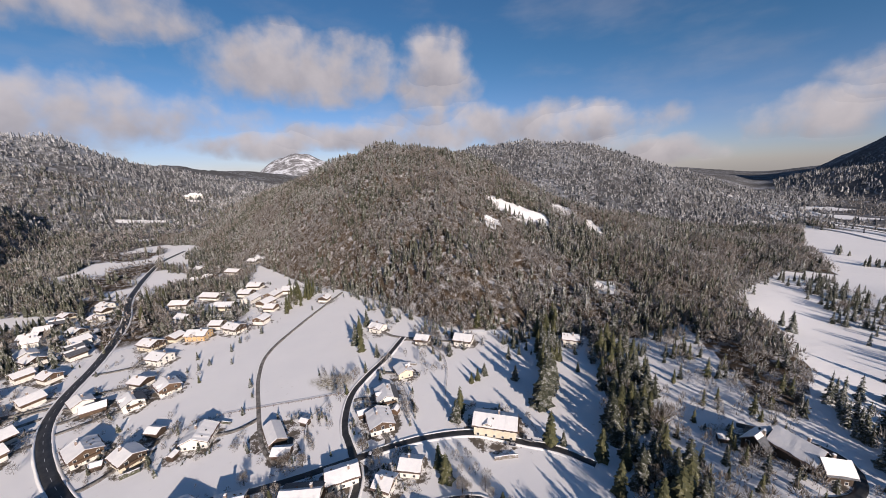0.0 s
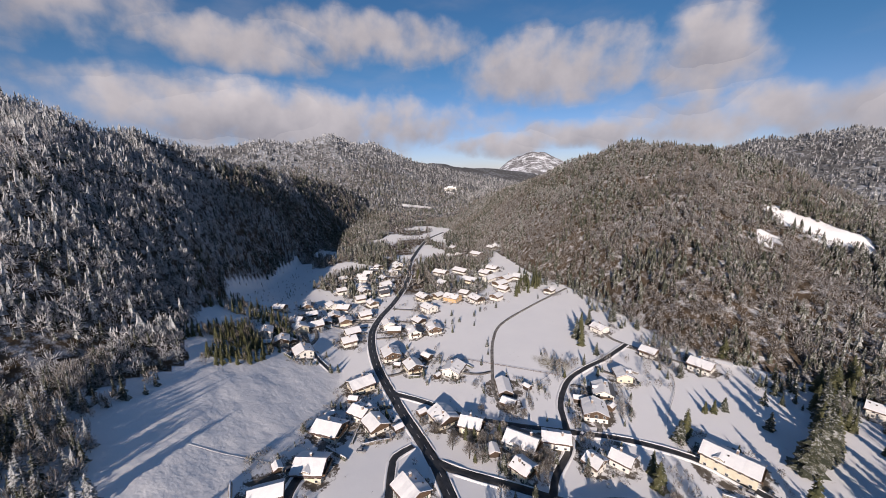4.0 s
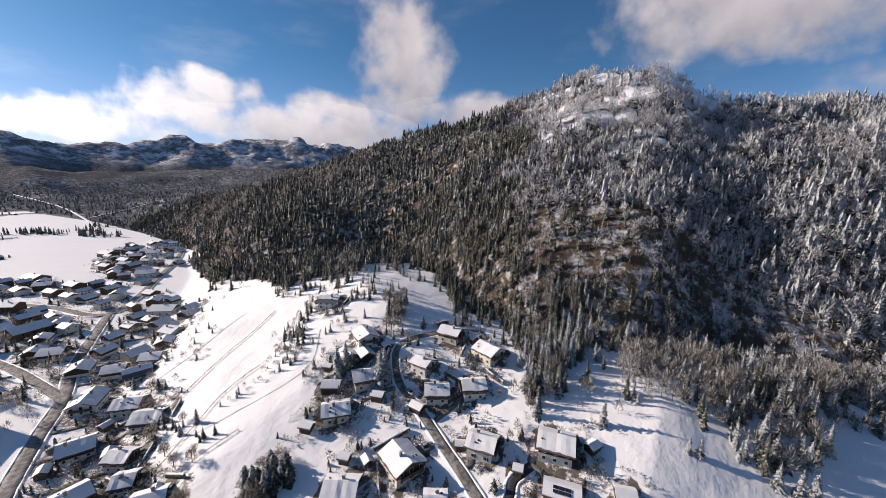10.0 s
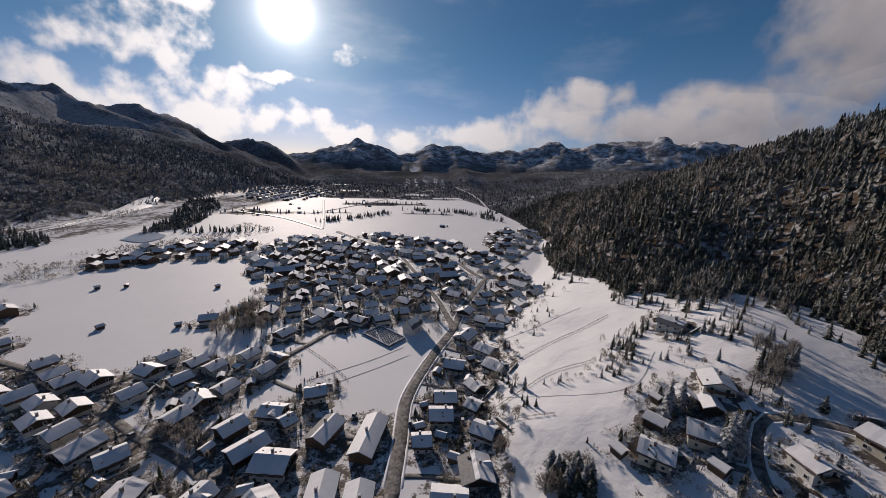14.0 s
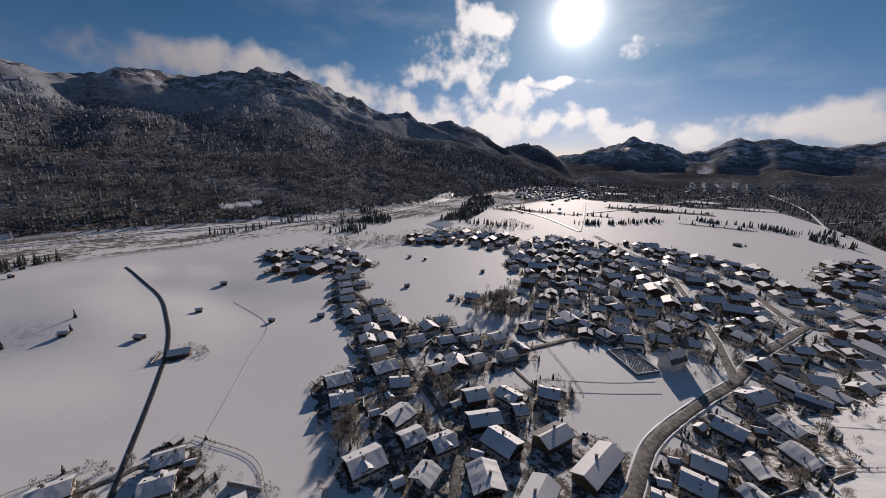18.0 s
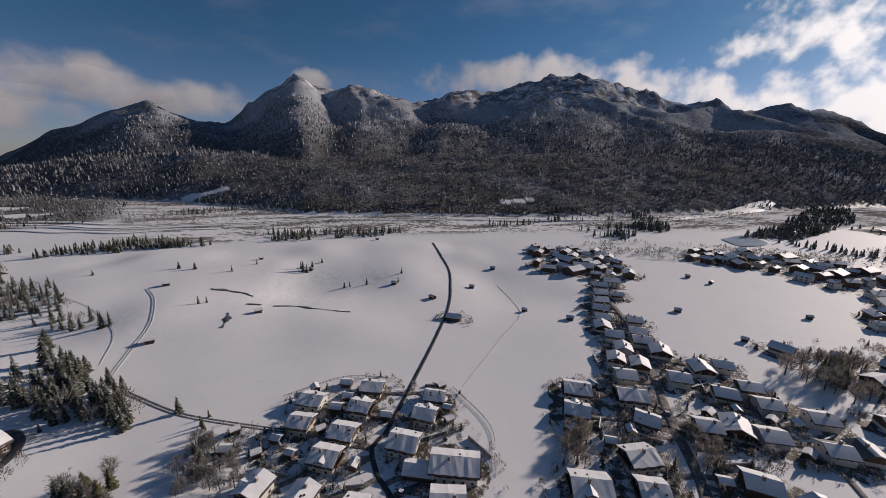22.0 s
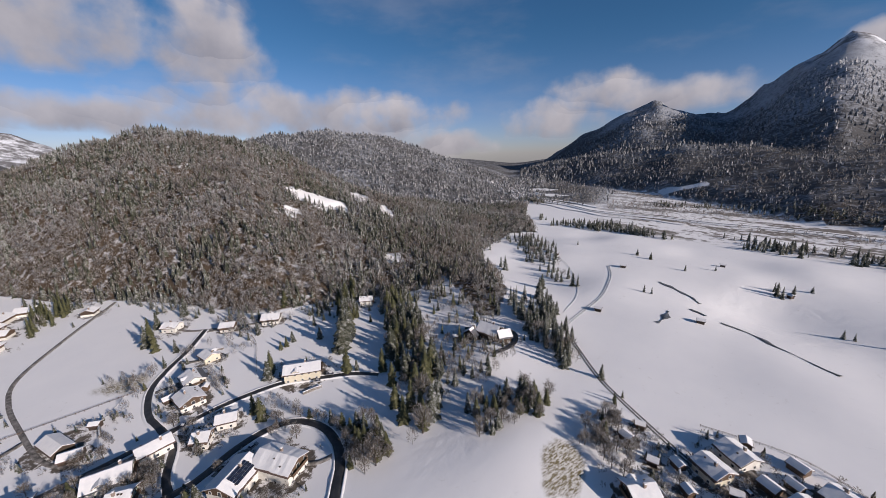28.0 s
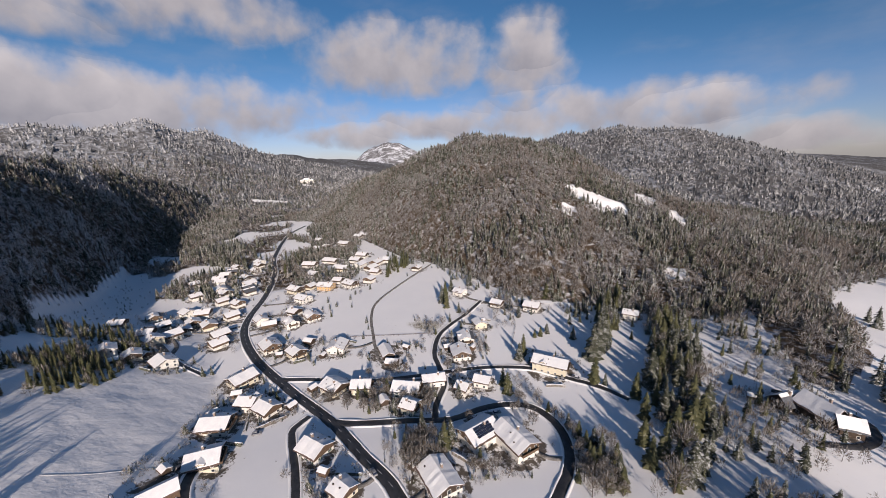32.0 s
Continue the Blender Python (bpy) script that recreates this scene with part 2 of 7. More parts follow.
CAR_PAINT = mottled("car_paint", (0.05, 0.055, 0.065), (0.45, 0.45, 0.46), 0.2, 0.3, 3.0, per_object=0.8)
RUBBER = mottled("rubber", (0.012, 0.012, 0.012), (0.03, 0.03, 0.03), 3.0, 0.8)
SOLAR = mottled("solar_glass", (0.012, 0.016, 0.03), (0.03, 0.037, 0.06), 0.8, 0.12, 4.0)
GLASS = mottled("window_glass", (0.02, 0.024, 0.03), (0.06, 0.068, 0.08), 0.4, 0.1, 3.0)
FRAME = mottled("white_window_frame", (0.55, 0.54, 0.52), (0.72, 0.71, 0.69), 2.0, 0.5)
SHUTTER = mottled("green_shutter", (0.03, 0.06, 0.04), (0.07, 0.11, 0.07), 2.0, 0.6, per_object=0.7)
# water lifted to grey, the shade of the brook's banks included in the colour
WATER = mottled("dark_stream", (0.05, 0.052, 0.055), (0.19, 0.19, 0.19), 0.5, 0.35, 4.0)
# blue tone of shaded snow, painted onto the frozen pond
POND_SHADE = mottled("pond_ice", (0.20, 0.25, 0.33), (0.34, 0.39, 0.46), 0.05, 0.3, 6.0)
SPRUCE = foliage("spruce_needles", (0.024, 0.030, 0.018), (0.082, 0.082, 0.046), 0.19, 1.6, thin=0.15)
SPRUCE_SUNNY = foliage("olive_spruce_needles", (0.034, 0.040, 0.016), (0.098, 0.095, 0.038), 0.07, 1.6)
SPRUCE_FROST = foliage("frosted_spruce_needles", (0.022, 0.031, 0.028), (0.066, 0.074, 0.064), 0.32, 1.3, thin=0.15, cling=0.8)
TWIG = foliage("bare_twigs", (0.120, 0.098, 0.076), (0.270, 0.226, 0.180), 0.24, 1.4, thin=0.4)
TWIG_FROST = foliage("frosted_twigs", (0.200, 0.175, 0.162), (0.385, 0.342, 0.318), 0.40, 1.2, thin=0.4, cling=0.75)
# far spruces: frosted tone greyed and lightened to suggest distance haze
HAZED_NEEDLES = foliage("far_needles", (0.052, 0.056, 0.061), (0.118, 0.119, 0.118), 0.19, 0.4)


def ground_material():
    m, w, b = material("snowy_ground", 0.7)
    place = w.add("ShaderNodeNewGeometry")
    pos = place.outputs["Position"]

    def mask(name):
        n = w.add("ShaderNodeAttribute")
        n.attribute_name = name
        return n.outputs["Fac"]
    snow = w.mix(w.noise(pos, 0.06, 5.0), (0.815, 0.81, 0.815, 1), (0.895, 0.883, 0.87, 1))
    trample = w.ramp(w.math("ADD", w.noise(pos, 0.35, 5.0, 0.7), w.math("MULTIPLY", w.noise(pos, 0.02, 2.0), 0.3)), 0.78, 0.9)
    snow = w.mix(w.math("MULTIPLY", trample, 0.25), snow, (0.42, 0.39, 0.34, 1))
    floor = w.mix(w.noise(pos, 0.25, 5.0), (0.035, 0.027, 0.02, 1), (0.14, 0.105, 0.075, 1))
    gaps = w.ramp(w.noise(pos, 0.14, 6.0, 0.75), 0.47, 0.66)
    thin = w.ramp(w.math("SUBTRACT", 1.0, mask("wood")), 0.03, 0.4)
    floor = w.mix(w.math("MAXIMUM", w.math("MULTIPLY", gaps, 0.62), w.math("MULTIPLY", thin, 0.95)), floor, (0.76, 0.78, 0.82, 1))
    # far woods: crowns coloured blue-grey to suggest haze, with frost between them
    crowns = w.mix(w.noise(pos, 0.02, 4.0), (0.064, 0.067, 0.073, 1), (0.135, 0.130, 0.126, 1))
    # extra frost with height also lightens the slopes in place of haze
    frost_haze = w.ramp(w.add("ShaderNodeSeparateXYZ", i0=pos).outputs[2], 90.0, 460.0)
    frost = w.ramp(w.math("ADD", w.math("ADD", w.noise(pos, 0.06, 6.0, 0.75), w.math("MULTIPLY", frost_haze, 0.17)), w.math("MULTIPLY", w.noise(pos, 0.004, 3.0), 0.5)), 0.70, 1.0)
    crowns = w.mix(w.math("MULTIPLY", frost, 0.7), crowns, (0.5, 0.53, 0.58, 1))
    floor = w.mix(mask("far"), floor, crowns)
    rock = w.mix(w.noise(pos, 0.012, 7.0, 0.7), (0.08, 0.082, 0.09, 1), (0.28, 0.27, 0.27, 1))
    drift = w.ramp(w.noise(pos, 0.011, 7.0, 0.78), 0.43, 0.62)
    rock = w.mix(drift, rock, (0.78, 0.80, 0.84, 1))
    scrub = w.mix(w.noise(pos, 0.15, 5.0), (0.05, 0.04, 0.03, 1), (0.17, 0.14, 0.105, 1))
    shore = w.ramp(w.math("ADD", w.noise(w.vec("MULTIPLY", pos, (2.6, 0.7, 1.0)), 0.010, 6.0, 0.65), w.math("MULTIPLY", w.noise(pos, 0.12, 4.0), 0.5)), 0.70, 0.82)
    shore = w.mix(w.math("MULTIPLY", shore, 0.85), snow, scrub)
    grass = w.mix(w.ramp(w.noise(w.vec("MULTIPLY", pos, (1.0, 3.2, 1.0)), 0.5, 5.0, 0.7), 0.42, 0.58), (0.20, 0.165, 0.085, 1), (0.70, 0.68, 0.64, 1))
    # dark blotches round the houses: trodden soil, with shadow tone painted in
    dirt_shade = w.ramp(w.math("ADD", w.noise(pos, 0.22, 5.0, 0.7), w.math("MULTIPLY", w.noise(pos, 1.1, 3.0), 0.2)), 0.5, 0.64)
    yard = w.mix(dirt_shade, snow, w.mix(w.noise(pos, 0.5, 4.0), (0.045, 0.038, 0.032, 1), (0.20, 0.17, 0.14, 1)))
    rag = w.math("MULTIPLY", w.math("SUBTRACT", w.noise(pos, 0.3, 5.0, 0.7), 0.5), 1.6)
    worn = w.ramp(w.math("ADD", mask("yard"), rag), 0.45, 0.6)
    under = w.ramp(w.math("ADD", mask("wood"), rag), 0.42, 0.6)
    c = w.mix(worn, snow, yard)
    c = w.mix(under, c, floor)
    c = w.mix(mask("shore"), c, shore)
    c = w.mix(mask("rock"), c, rock)
    c = w.mix(mask("grass"), c, grass)
    w.put(b.inputs["Base Color"], c)
    rel = w.math("ADD", w.noise(pos, 0.12, 5.0), w.math("MULTIPLY", w.noise(pos, 0.9, 4.0), 0.12))
    lumps = w.add("ShaderNodeBump", Height=rel, Strength=w.math("ADD", 0.13, w.math("MULTIPLY", mask("steep"), 0.6)), Distance=0.9)
    w.tree.links.new(lumps.outputs[0], b.inputs["Normal"])
    w.put(b.inputs["Specular IOR Level"], w.math("MULTIPLY", w.math("SUBTRACT", 1.0, w.math("MAXIMUM", mask("wood"), mask("shore"))), 0.15))
    return m


GROUND = ground_material()

# ---- mesh helpers ----
def mesh_of(name, verts, faces, mats, face_mats=None, smooth_shade=False):
    """A mesh from arrays: faces all of one size."""
    verts, faces = np.asarray(verts, np.float32), np.asarray(faces, np.int32)
    me = bpy.data.meshes.new(name)
    n, k = faces.shape
    me.vertices.add(len(verts))
    me.vertices.foreach_set("co", verts.ravel())
    me.loops.add(n * k)
    me.loops.foreach_set("vertex_index", faces.ravel())
    me.polygons.add(n)
    me.polygons.foreach_set("loop_start", np.arange(0, n * k, k, dtype=np.int32))
    if face_mats is not None:
        me.polygons.foreach_set("material_index", np.asarray(face_mats, np.int32))
    me.polygons.foreach_set("use_smooth", np.full(n, smooth_shade))
    for m in mats:
        me.materials.append(m)
    me.update(calc_edges=True)
    return me


def part(name, me, parent, label="", at=None):
    ob = new(name, me)
    ob.parent = parent
    if at is not None:
        ob.matrix_basis = at
    if label:
        ob["label"] = label
    return ob


def thing(name, x, y, z, turn, label, category, group="", kind=""):
    ob = new(name)
    ob.empty_display_size = 1
    ob.matrix_basis = pose(x, y, z, 0, 0, turn)
    return tagged(ob, label, category, group, kind)


class Pile:
    """Gathers boxes and slabs into one mesh of quads."""

    def __init__(self):
        self.v, self.f, self.m = [], [], []

    def hexa(self, p, mat=0):
        n = len(self.v)
        self.v += p
        self.f += [(n, n + 3, n + 2, n + 1), (n + 4, n + 5, n + 6, n + 7), (n, n + 1, n + 5, n + 4), (n + 1, n + 2, n + 6, n + 5),
                   (n + 2, n + 3, n + 7, n + 6), (n + 3, n, n + 4, n + 7)]
        self.m += [mat] * 6

    def box(self, x0, y0, z0, x1, y1, z1, mat=0, taper=0.0):
        t = taper
        self.hexa([(x0, y0, z0), (x1, y0, z0), (x1, y1, z0), (x0, y1, z0),
                   (x0 + t, y0 + t, z1), (x1 - t, y0 + t, z1), (x1 - t, y1 - t, z1), (x0 + t, y1 - t, z1)], mat)

    def quad(self, a, b, c, d, mat=0):
        n = len(self.v)
        self.v += [a, b, c, d]
        self.f.append((n, n + 1, n + 2, n + 3))
        self.m.append(mat)

    def mesh(self, name, *mats):
        return mesh_of(name, self.v, self.f, mats, self.m)


# ---- the lie of the land ----
CX, CY, EYE = -4.0, -45.0, 106.0     # middle of the flight, and its height above the datum


def smooth(a, b, v):
    k = np.clip((v - a) / (b - a), 0, 1)
    return k * k * (3 - 2 * k)


def hash2(i, j, seed):
    n = (i * 374761393 + j * 668265263 + seed * 974711) & 0x7FFFFFFF
    n = ((n ^ (n >> 13)) * 1274126177) & 0x7FFFFFFF
    return ((n ^ (n >> 16)) & 0xFFFF) / 65535.0


def vnoise(x, y, seed=0):
    """Smooth value noise, 0 to 1, on arrays."""
    i, j = np.floor(x).astype(np.int64), np.floor(y).astype(np.int64)
    u, v = x - i, y - j
    u, v = u * u * (3 - 2 * u), v * v * (3 - 2 * v)
    a, b = hash2(i, j, seed), hash2(i + 1, j, seed)
    c, d = hash2(i, j + 1, seed), hash2(i + 1, j + 1, seed)
    return a + (b - a) * u + (c - a) * v + (a - b - c + d) * u * v


def fbm(x, y, octaves=4, seed=0):
    s, amp, tot = 0.0, 1.0, 0.0
    for k in range(octaves):
        s = s + amp * vnoise(x * 2 ** k, y * 2 ** k, seed + k)
        tot += amp
        amp *= 0.5
    return s / tot


# Hills as rings of (bearing, foot distance, crest distance, crest's angle above the level of the eye)
WEST_HILL = [(128, 1010, 1230, -4.0), (136, 700, 950, -0.6), (143, 440, 720, 1.7), (150, 310, 590, 4.1), (157, 255, 520, 6.6),
             (165, 228, 478, 9.0), (174, 212, 455, 10.4), (180, 190, 455, 11.8), (183, 180, 430, 14.4), (190, 180, 430, 14.9), (194, 180, 430, 14.2),
             (199, 185, 450, 11.9), (207, 215, 480, 9.9), (216, 270, 520, 7.5),
             (224, 325, 580, 4.8), (231, 325, 610, 2.2), (236, 330, 640, 0.1), (243, 360, 715, -1.9), (249, 625, 920, -3.4), (254, 895, 1120, -5.2), (259, 1200, 1420, -4.2), (264, 1600, 1850, -3.6)]
NORTH_HILL = [(40, 625, 715, -8.5), (45, 470, 525, -11.5), (49, 370, 450, -11.5), (53, 325, 470, -10.4), (58, 295, 525, -8.0), (65, 295, 595, -5.2), (72, 295, 650, -1.7),
              (78, 290, 685, 1.7), (83, 295, 695, 3.4), (90, 335, 695, 4.1), (95, 385, 705, 3.9), (99, 420, 715, 2.5),
              (104, 450, 740, 0.2), (110, 580, 830, -2.2), (116, 740, 940, -5.8), (120, 895, 1010, -6.4)]
BACK_HILL = [(38, 1680, 2015, -4.4), (44, 1230, 1905, -3.3), (51, 895, 1680, -1.0), (55, 785, 1680, 0.6), (60, 785, 1680, 2.4), (66, 785, 1680, 3.1), (70, 785, 1680, 3.7),
             (78, 785, 1680, 3.2), (88, 785, 1680, 1.5), (98, 895, 1680, -1.0), (106, 1120, 1680, -3.0)]
NORTHWEST_HILLS = [(100, 1680, 2690, -0.6), (109, 1455, 2465, 0.0), (115, 1230, 2240, 0.6), (123, 1065, 2015, 1.8), (128, 1010, 1905, 3.6),
                   (135, 1010, 1790, 4.9), (146, 1010, 1790, 4.5), (155, 1010, 1790, 3.8), (170, 1010, 1790, 2.0)]
SNOW_PEAK = [(96, 2910, 4200, -0.5), (100, 2910, 4200, 1.4), (102, 2910, 4200, 2.3), (104.5, 2910, 4200, 3.2), (106, 2910, 4200, 2.7),
             (109, 2910, 4200, 1.8), (113, 2910, 4200, 0.6)]
EAST_RANGE = [(284, 2575, 3400, 0.2), (290, 2130, 3500, 2.6), (298, 1400, 3600, 3.6), (305, 1175, 3600, 5.8), (310, 1020, 3600, 6.4), (315, 930, 3600, 7.2),
              (321, 850, 3600, 8.6), (325, 795, 3600, 10.2), (331, 745, 3600, 10.8), (335, 735, 3600, 9.8), (340, 730, 3600, 8.8),
              (346, 730, 3600, 10.4), (350, 730, 3500, 9.2), (354, 730, 3400, 9.6), (360, 730, 3300, 10.6), (363.5, 735, 3200, 8.4),
              (367.5, 760, 3000, 10.4), (371, 830, 3000, 8.4), (377, 985, 3000, 4.3), (379, 1040, 3000, 4.9), (385, 1185, 3000, 6.2),
              (387, 1255, 3000, 5.4), (392, 1400, 3000, 2.8), (396, 1570, 3100, 0.8), (399, 1735, 3200, -1.4), (405, 1905, 3300, -3.4)]
FOOTHILLS = [(288, 2015, 2575, -0.8), (300, 1290, 2015, 0.0), (310, 985, 1680, 0.6), (325, 775, 1455, 0.8), (340, 715, 1400, 0.4), (354, 715, 1400, 0.5),
             (367, 760, 1455, 0.0), (380, 1010, 1680, 0.6), (390, 1290, 1905, 0.0), (400, 1680, 2240, -2.0), (404, 1905, 2350, -3.0)]
SOUTH_RANGE = [(214, 3135, 4000, 2.0), (222, 2910, 4100, 4.4), (228, 2910, 4100, 4.3), (236, 2910, 4200, 4.8), (241, 2910, 4200, 4.8), (246, 2910, 4300, 3.7),
               (248, 2910, 4300, 4.7), (254, 2910, 4300, 3.0), (262, 2910, 4300, 2.6), (266, 2910, 4300, 2.9), (268, 2910, 4300, 4.9),
               (270, 2910, 4300, 3.0), (273, 2910, 4300, 2.2), (276, 2910, 4300, 3.3), (280, 2910, 4300, 4.0), (283, 2910, 4300, 2.6), (286, 2910, 4300, 1.6), (293, 2910, 4300, 1.6)]
SOUTH_SPUR = [(215, 1230, 1905, 3.0), (224, 1345, 2015, 2.4), (232, 1680, 2350, 1.6), (240, 2015, 2690, 0.8), (250, 2240, 2910, 0.2), (262, 2465, 3025, -0.3), (276, 2575, 3135, -0.4), (288, 2465, 3025, -0.3)]
RINGS = [(WEST_HILL, 0.5, 1.0), (NORTH_HILL, 0.45, 1.0), (BACK_HILL, 0.7, 1.2), (NORTHWEST_HILLS, 0.7, 1.2), (SNOW_PEAK, 0.4, 1.6),
         (EAST_RANGE, 0.35, 1.35), (FOOTHILLS, 0.8, 1.0), (SOUTH_RANGE, 0.4, 1.7), (SOUTH_SPUR, 0.8, 1.0)]


def ring_height(ring, fall, bend, az, r):
    """Height of a hill: up from its foot to its crest, then down behind it; and how far up one stands."""
    b = np.array([p[0] for p in ring], float)
    a = np.where(az < b[0] - 0.01, az + 360, az)
    a = np.where(a > b[-1], np.where(a - 360 >= b[0], a - 360, a), a)
    inside = (a >= b[0]) & (a <= b[-1])
    wide = 1.0 if ring[0][2] > 2000 else 2.2

    def spread(k):
        q = [p[k] for p in ring]
        return sum(g * np.interp(a + wide * s, b, q) for s, g in ((-1, 0.2), (-0.5, 0.2), (0, 0.2), (0.5, 0.2), (1, 0.2)))
    foot, crest = spread(1), spread(2)
    top = EYE + crest * np.tan(np.radians(spread(3))) - (4 if wide > 2 else -4)
    edge = smooth(0, 5, a - b[0]) * smooth(0, 5, b[-1] - a)
    k = np.clip((r - foot) / (crest - foot), 0, 1)
    up = np.where(bend == 1.0, k ** 0.9 * (1 - 0.25 * k) / 0.75, k ** bend)
    down = np.clip((r - crest) / (crest * 0.8), 0, 1)
    h = np.maximum(top, 0) * up * (1 - down * (1 - fall) * (1.6 - 0.6 * down)) * edge
    return np.where(inside, h, 0.0), np.where(inside, k * edge, 0.0)


def terrain(x, y, fine=True):
    """Ground height at arrays x, y."""
    x, y = np.asarray(x, float), np.asarray(y, float)
    az = np.degrees(np.arctan2(y - CY, x - CX)) % 360
    r = np.hypot(x - CX, y - CY)
    base = -7 - 5 * smooth(12, 123, y) * (1 - smooth(123, 210, x)) * (1 - smooth(370, 780, r))
    # bench of meadows under the west hill
    x0 = np.interp(-y, [-260, -150, -77, -20, 40, 170, 280, 380, 480, 780], [-330, -185, -128, -78, -26, -22, -56, -112, -168, -270])
    bench = np.clip((x0 - x) * 0.27, 0, 35) * smooth(250, 90, y) * (1 + 0.35 * smooth(-100, -200, y))
    # knoll with the trees beside the north-east track
    knoll = 3.2 * np.exp(-(((x - 92) / 36) ** 2 + ((y - 26) / 26) ** 2)) + 5 * np.exp(-(((x - 125) / 30) ** 2 + ((y - 85) / 30) ** 2)) + 8 * np.exp(-(((x - 190) / 45) ** 2 + ((y - 168) / 67) ** 2))
    h = base + bench * (1 - ring_height(*RINGS[0], az, r)[1]) + knoll
    top = np.zeros_like(h)
    for ring, fall, bend in RINGS:
        g, k = ring_height(ring, fall, bend, az, r)
        top = np.maximum(top, g)
    if fine:
        far = smooth(600, 2600, r)
        east = smooth(285, 305, az + 360 * (az < 90)) * smooth(900, 1500, r)
        size = 90 + 330 * far + 190 * east
        n = 1 - np.abs(2 * fbm(x / size, y / size, 5, 3) - 1)
        top = top * (1 + (n - 0.8) * (0.24 + 0.30 * far * (1 - 0.75 * smooth(50, 60, az) * smooth(185, 165, az))) * smooth(0, 40, top)) + smooth(0, 30, top) * (fbm(x / 40, y / 40, 3, 9) - 0.5) * 9
        h = h + (fbm(x / 35, y / 35, 4, 5) - 0.5) * 3.4 * smooth(2, 14, bench + knoll) + (fbm(x / 60, y / 60, 2, 7) - 0.5) * 0.8
    # soft swells and hollows in the eastern snowfield
    field = smooth(185, 260, x) * smooth(520, 440, x) * smooth(-260, -150, y)
    h = h + field * (13 * (fbm(x / 130, y / 90, 2, 91) - 0.5) - 9 * np.exp(-((x - 330) / 45) ** 2 - ((y + 5) / 70) ** 2))
    h = h + top
    # the far valley drops a little towards its river
    h = h + 26 * smooth(600, 1700, r) * smooth(100, 112, az) * smooth(150, 135, az)
    return h


def height(x, y):
    return float(terrain(np.array([x]), np.array([y]))[0])


# ---- what covers the ground ----
def in_polygon(poly, x, y):
    hit = np.zeros(np.shape(x), bool)
    for (x1, y1), (x2, y2) in zip(poly, poly[1:] + poly[:1]):
        if y1 != y2:
            cross = (y1 > y) != (y2 > y)
            hit ^= cross & (x < (x2 - x1) * (y - y1) / (y2 - y1) + x1)
    return hit


def blob(x, y, cx, cy, rx, ry, turn=0.0):
    c, s = math.cos(radians(turn)), math.sin(radians(turn))
    u, v = (x - cx) * c + (y - cy) * s, -(x - cx) * s + (y - cy) * c
    return 1 - ((u / rx) ** 2 + (v / ry) ** 2)


FLANK = [(500, 377), (415, 290), (339, 327), (272, 256), (202, 142), (169, 115), (159, 131), (182, 199), (178, 224), (200, 300), (300, 420)]
SPUR_FOOT = [(-186, -20), (-199, 33), (-205, 58), (-300, 108), (-428, 178), (-440, 120), (-330, 0), (-230, -40)]
SCRUB = [(-226, 96), (-250, 150), (-290, 215), (-395, 305), (-455, 300), (-405, 218), (-353, 165), (-262, 112)]
WEDGE = [(415, -612), (480, -785), (655, -1150), (618, -1215), (480, -980), (420, -800), (385, -690)]
CLEARINGS = [(139, 432, 42, 20, 155), (98, 388, 12, 9, 30), (216, 474, 15, 30, 160), (233, 414, 8, 30, 165), (165, 270, 9, 12, 0), (-308, 185, 30, 55, 125), (-385, 255, 30, 60, 130),
             (1018, 330, 22, 70, 5), (736, -390, 9, 60, 10), (924, 699, 40, 60, 40), (820, 588, 30, 60, 30), (643, 553, 20, 60, 20), (-402, -110, 26, 10, 100),
             (-320, -20, 5, 12, 0), (-360, -40, 5, 10, 0), (-612, 910, 60, 20, 33), (-650, 1190, 26, 18, 33), (-330, 150, 50, 12, 130), (-400, 260, 50, 12, 130)]


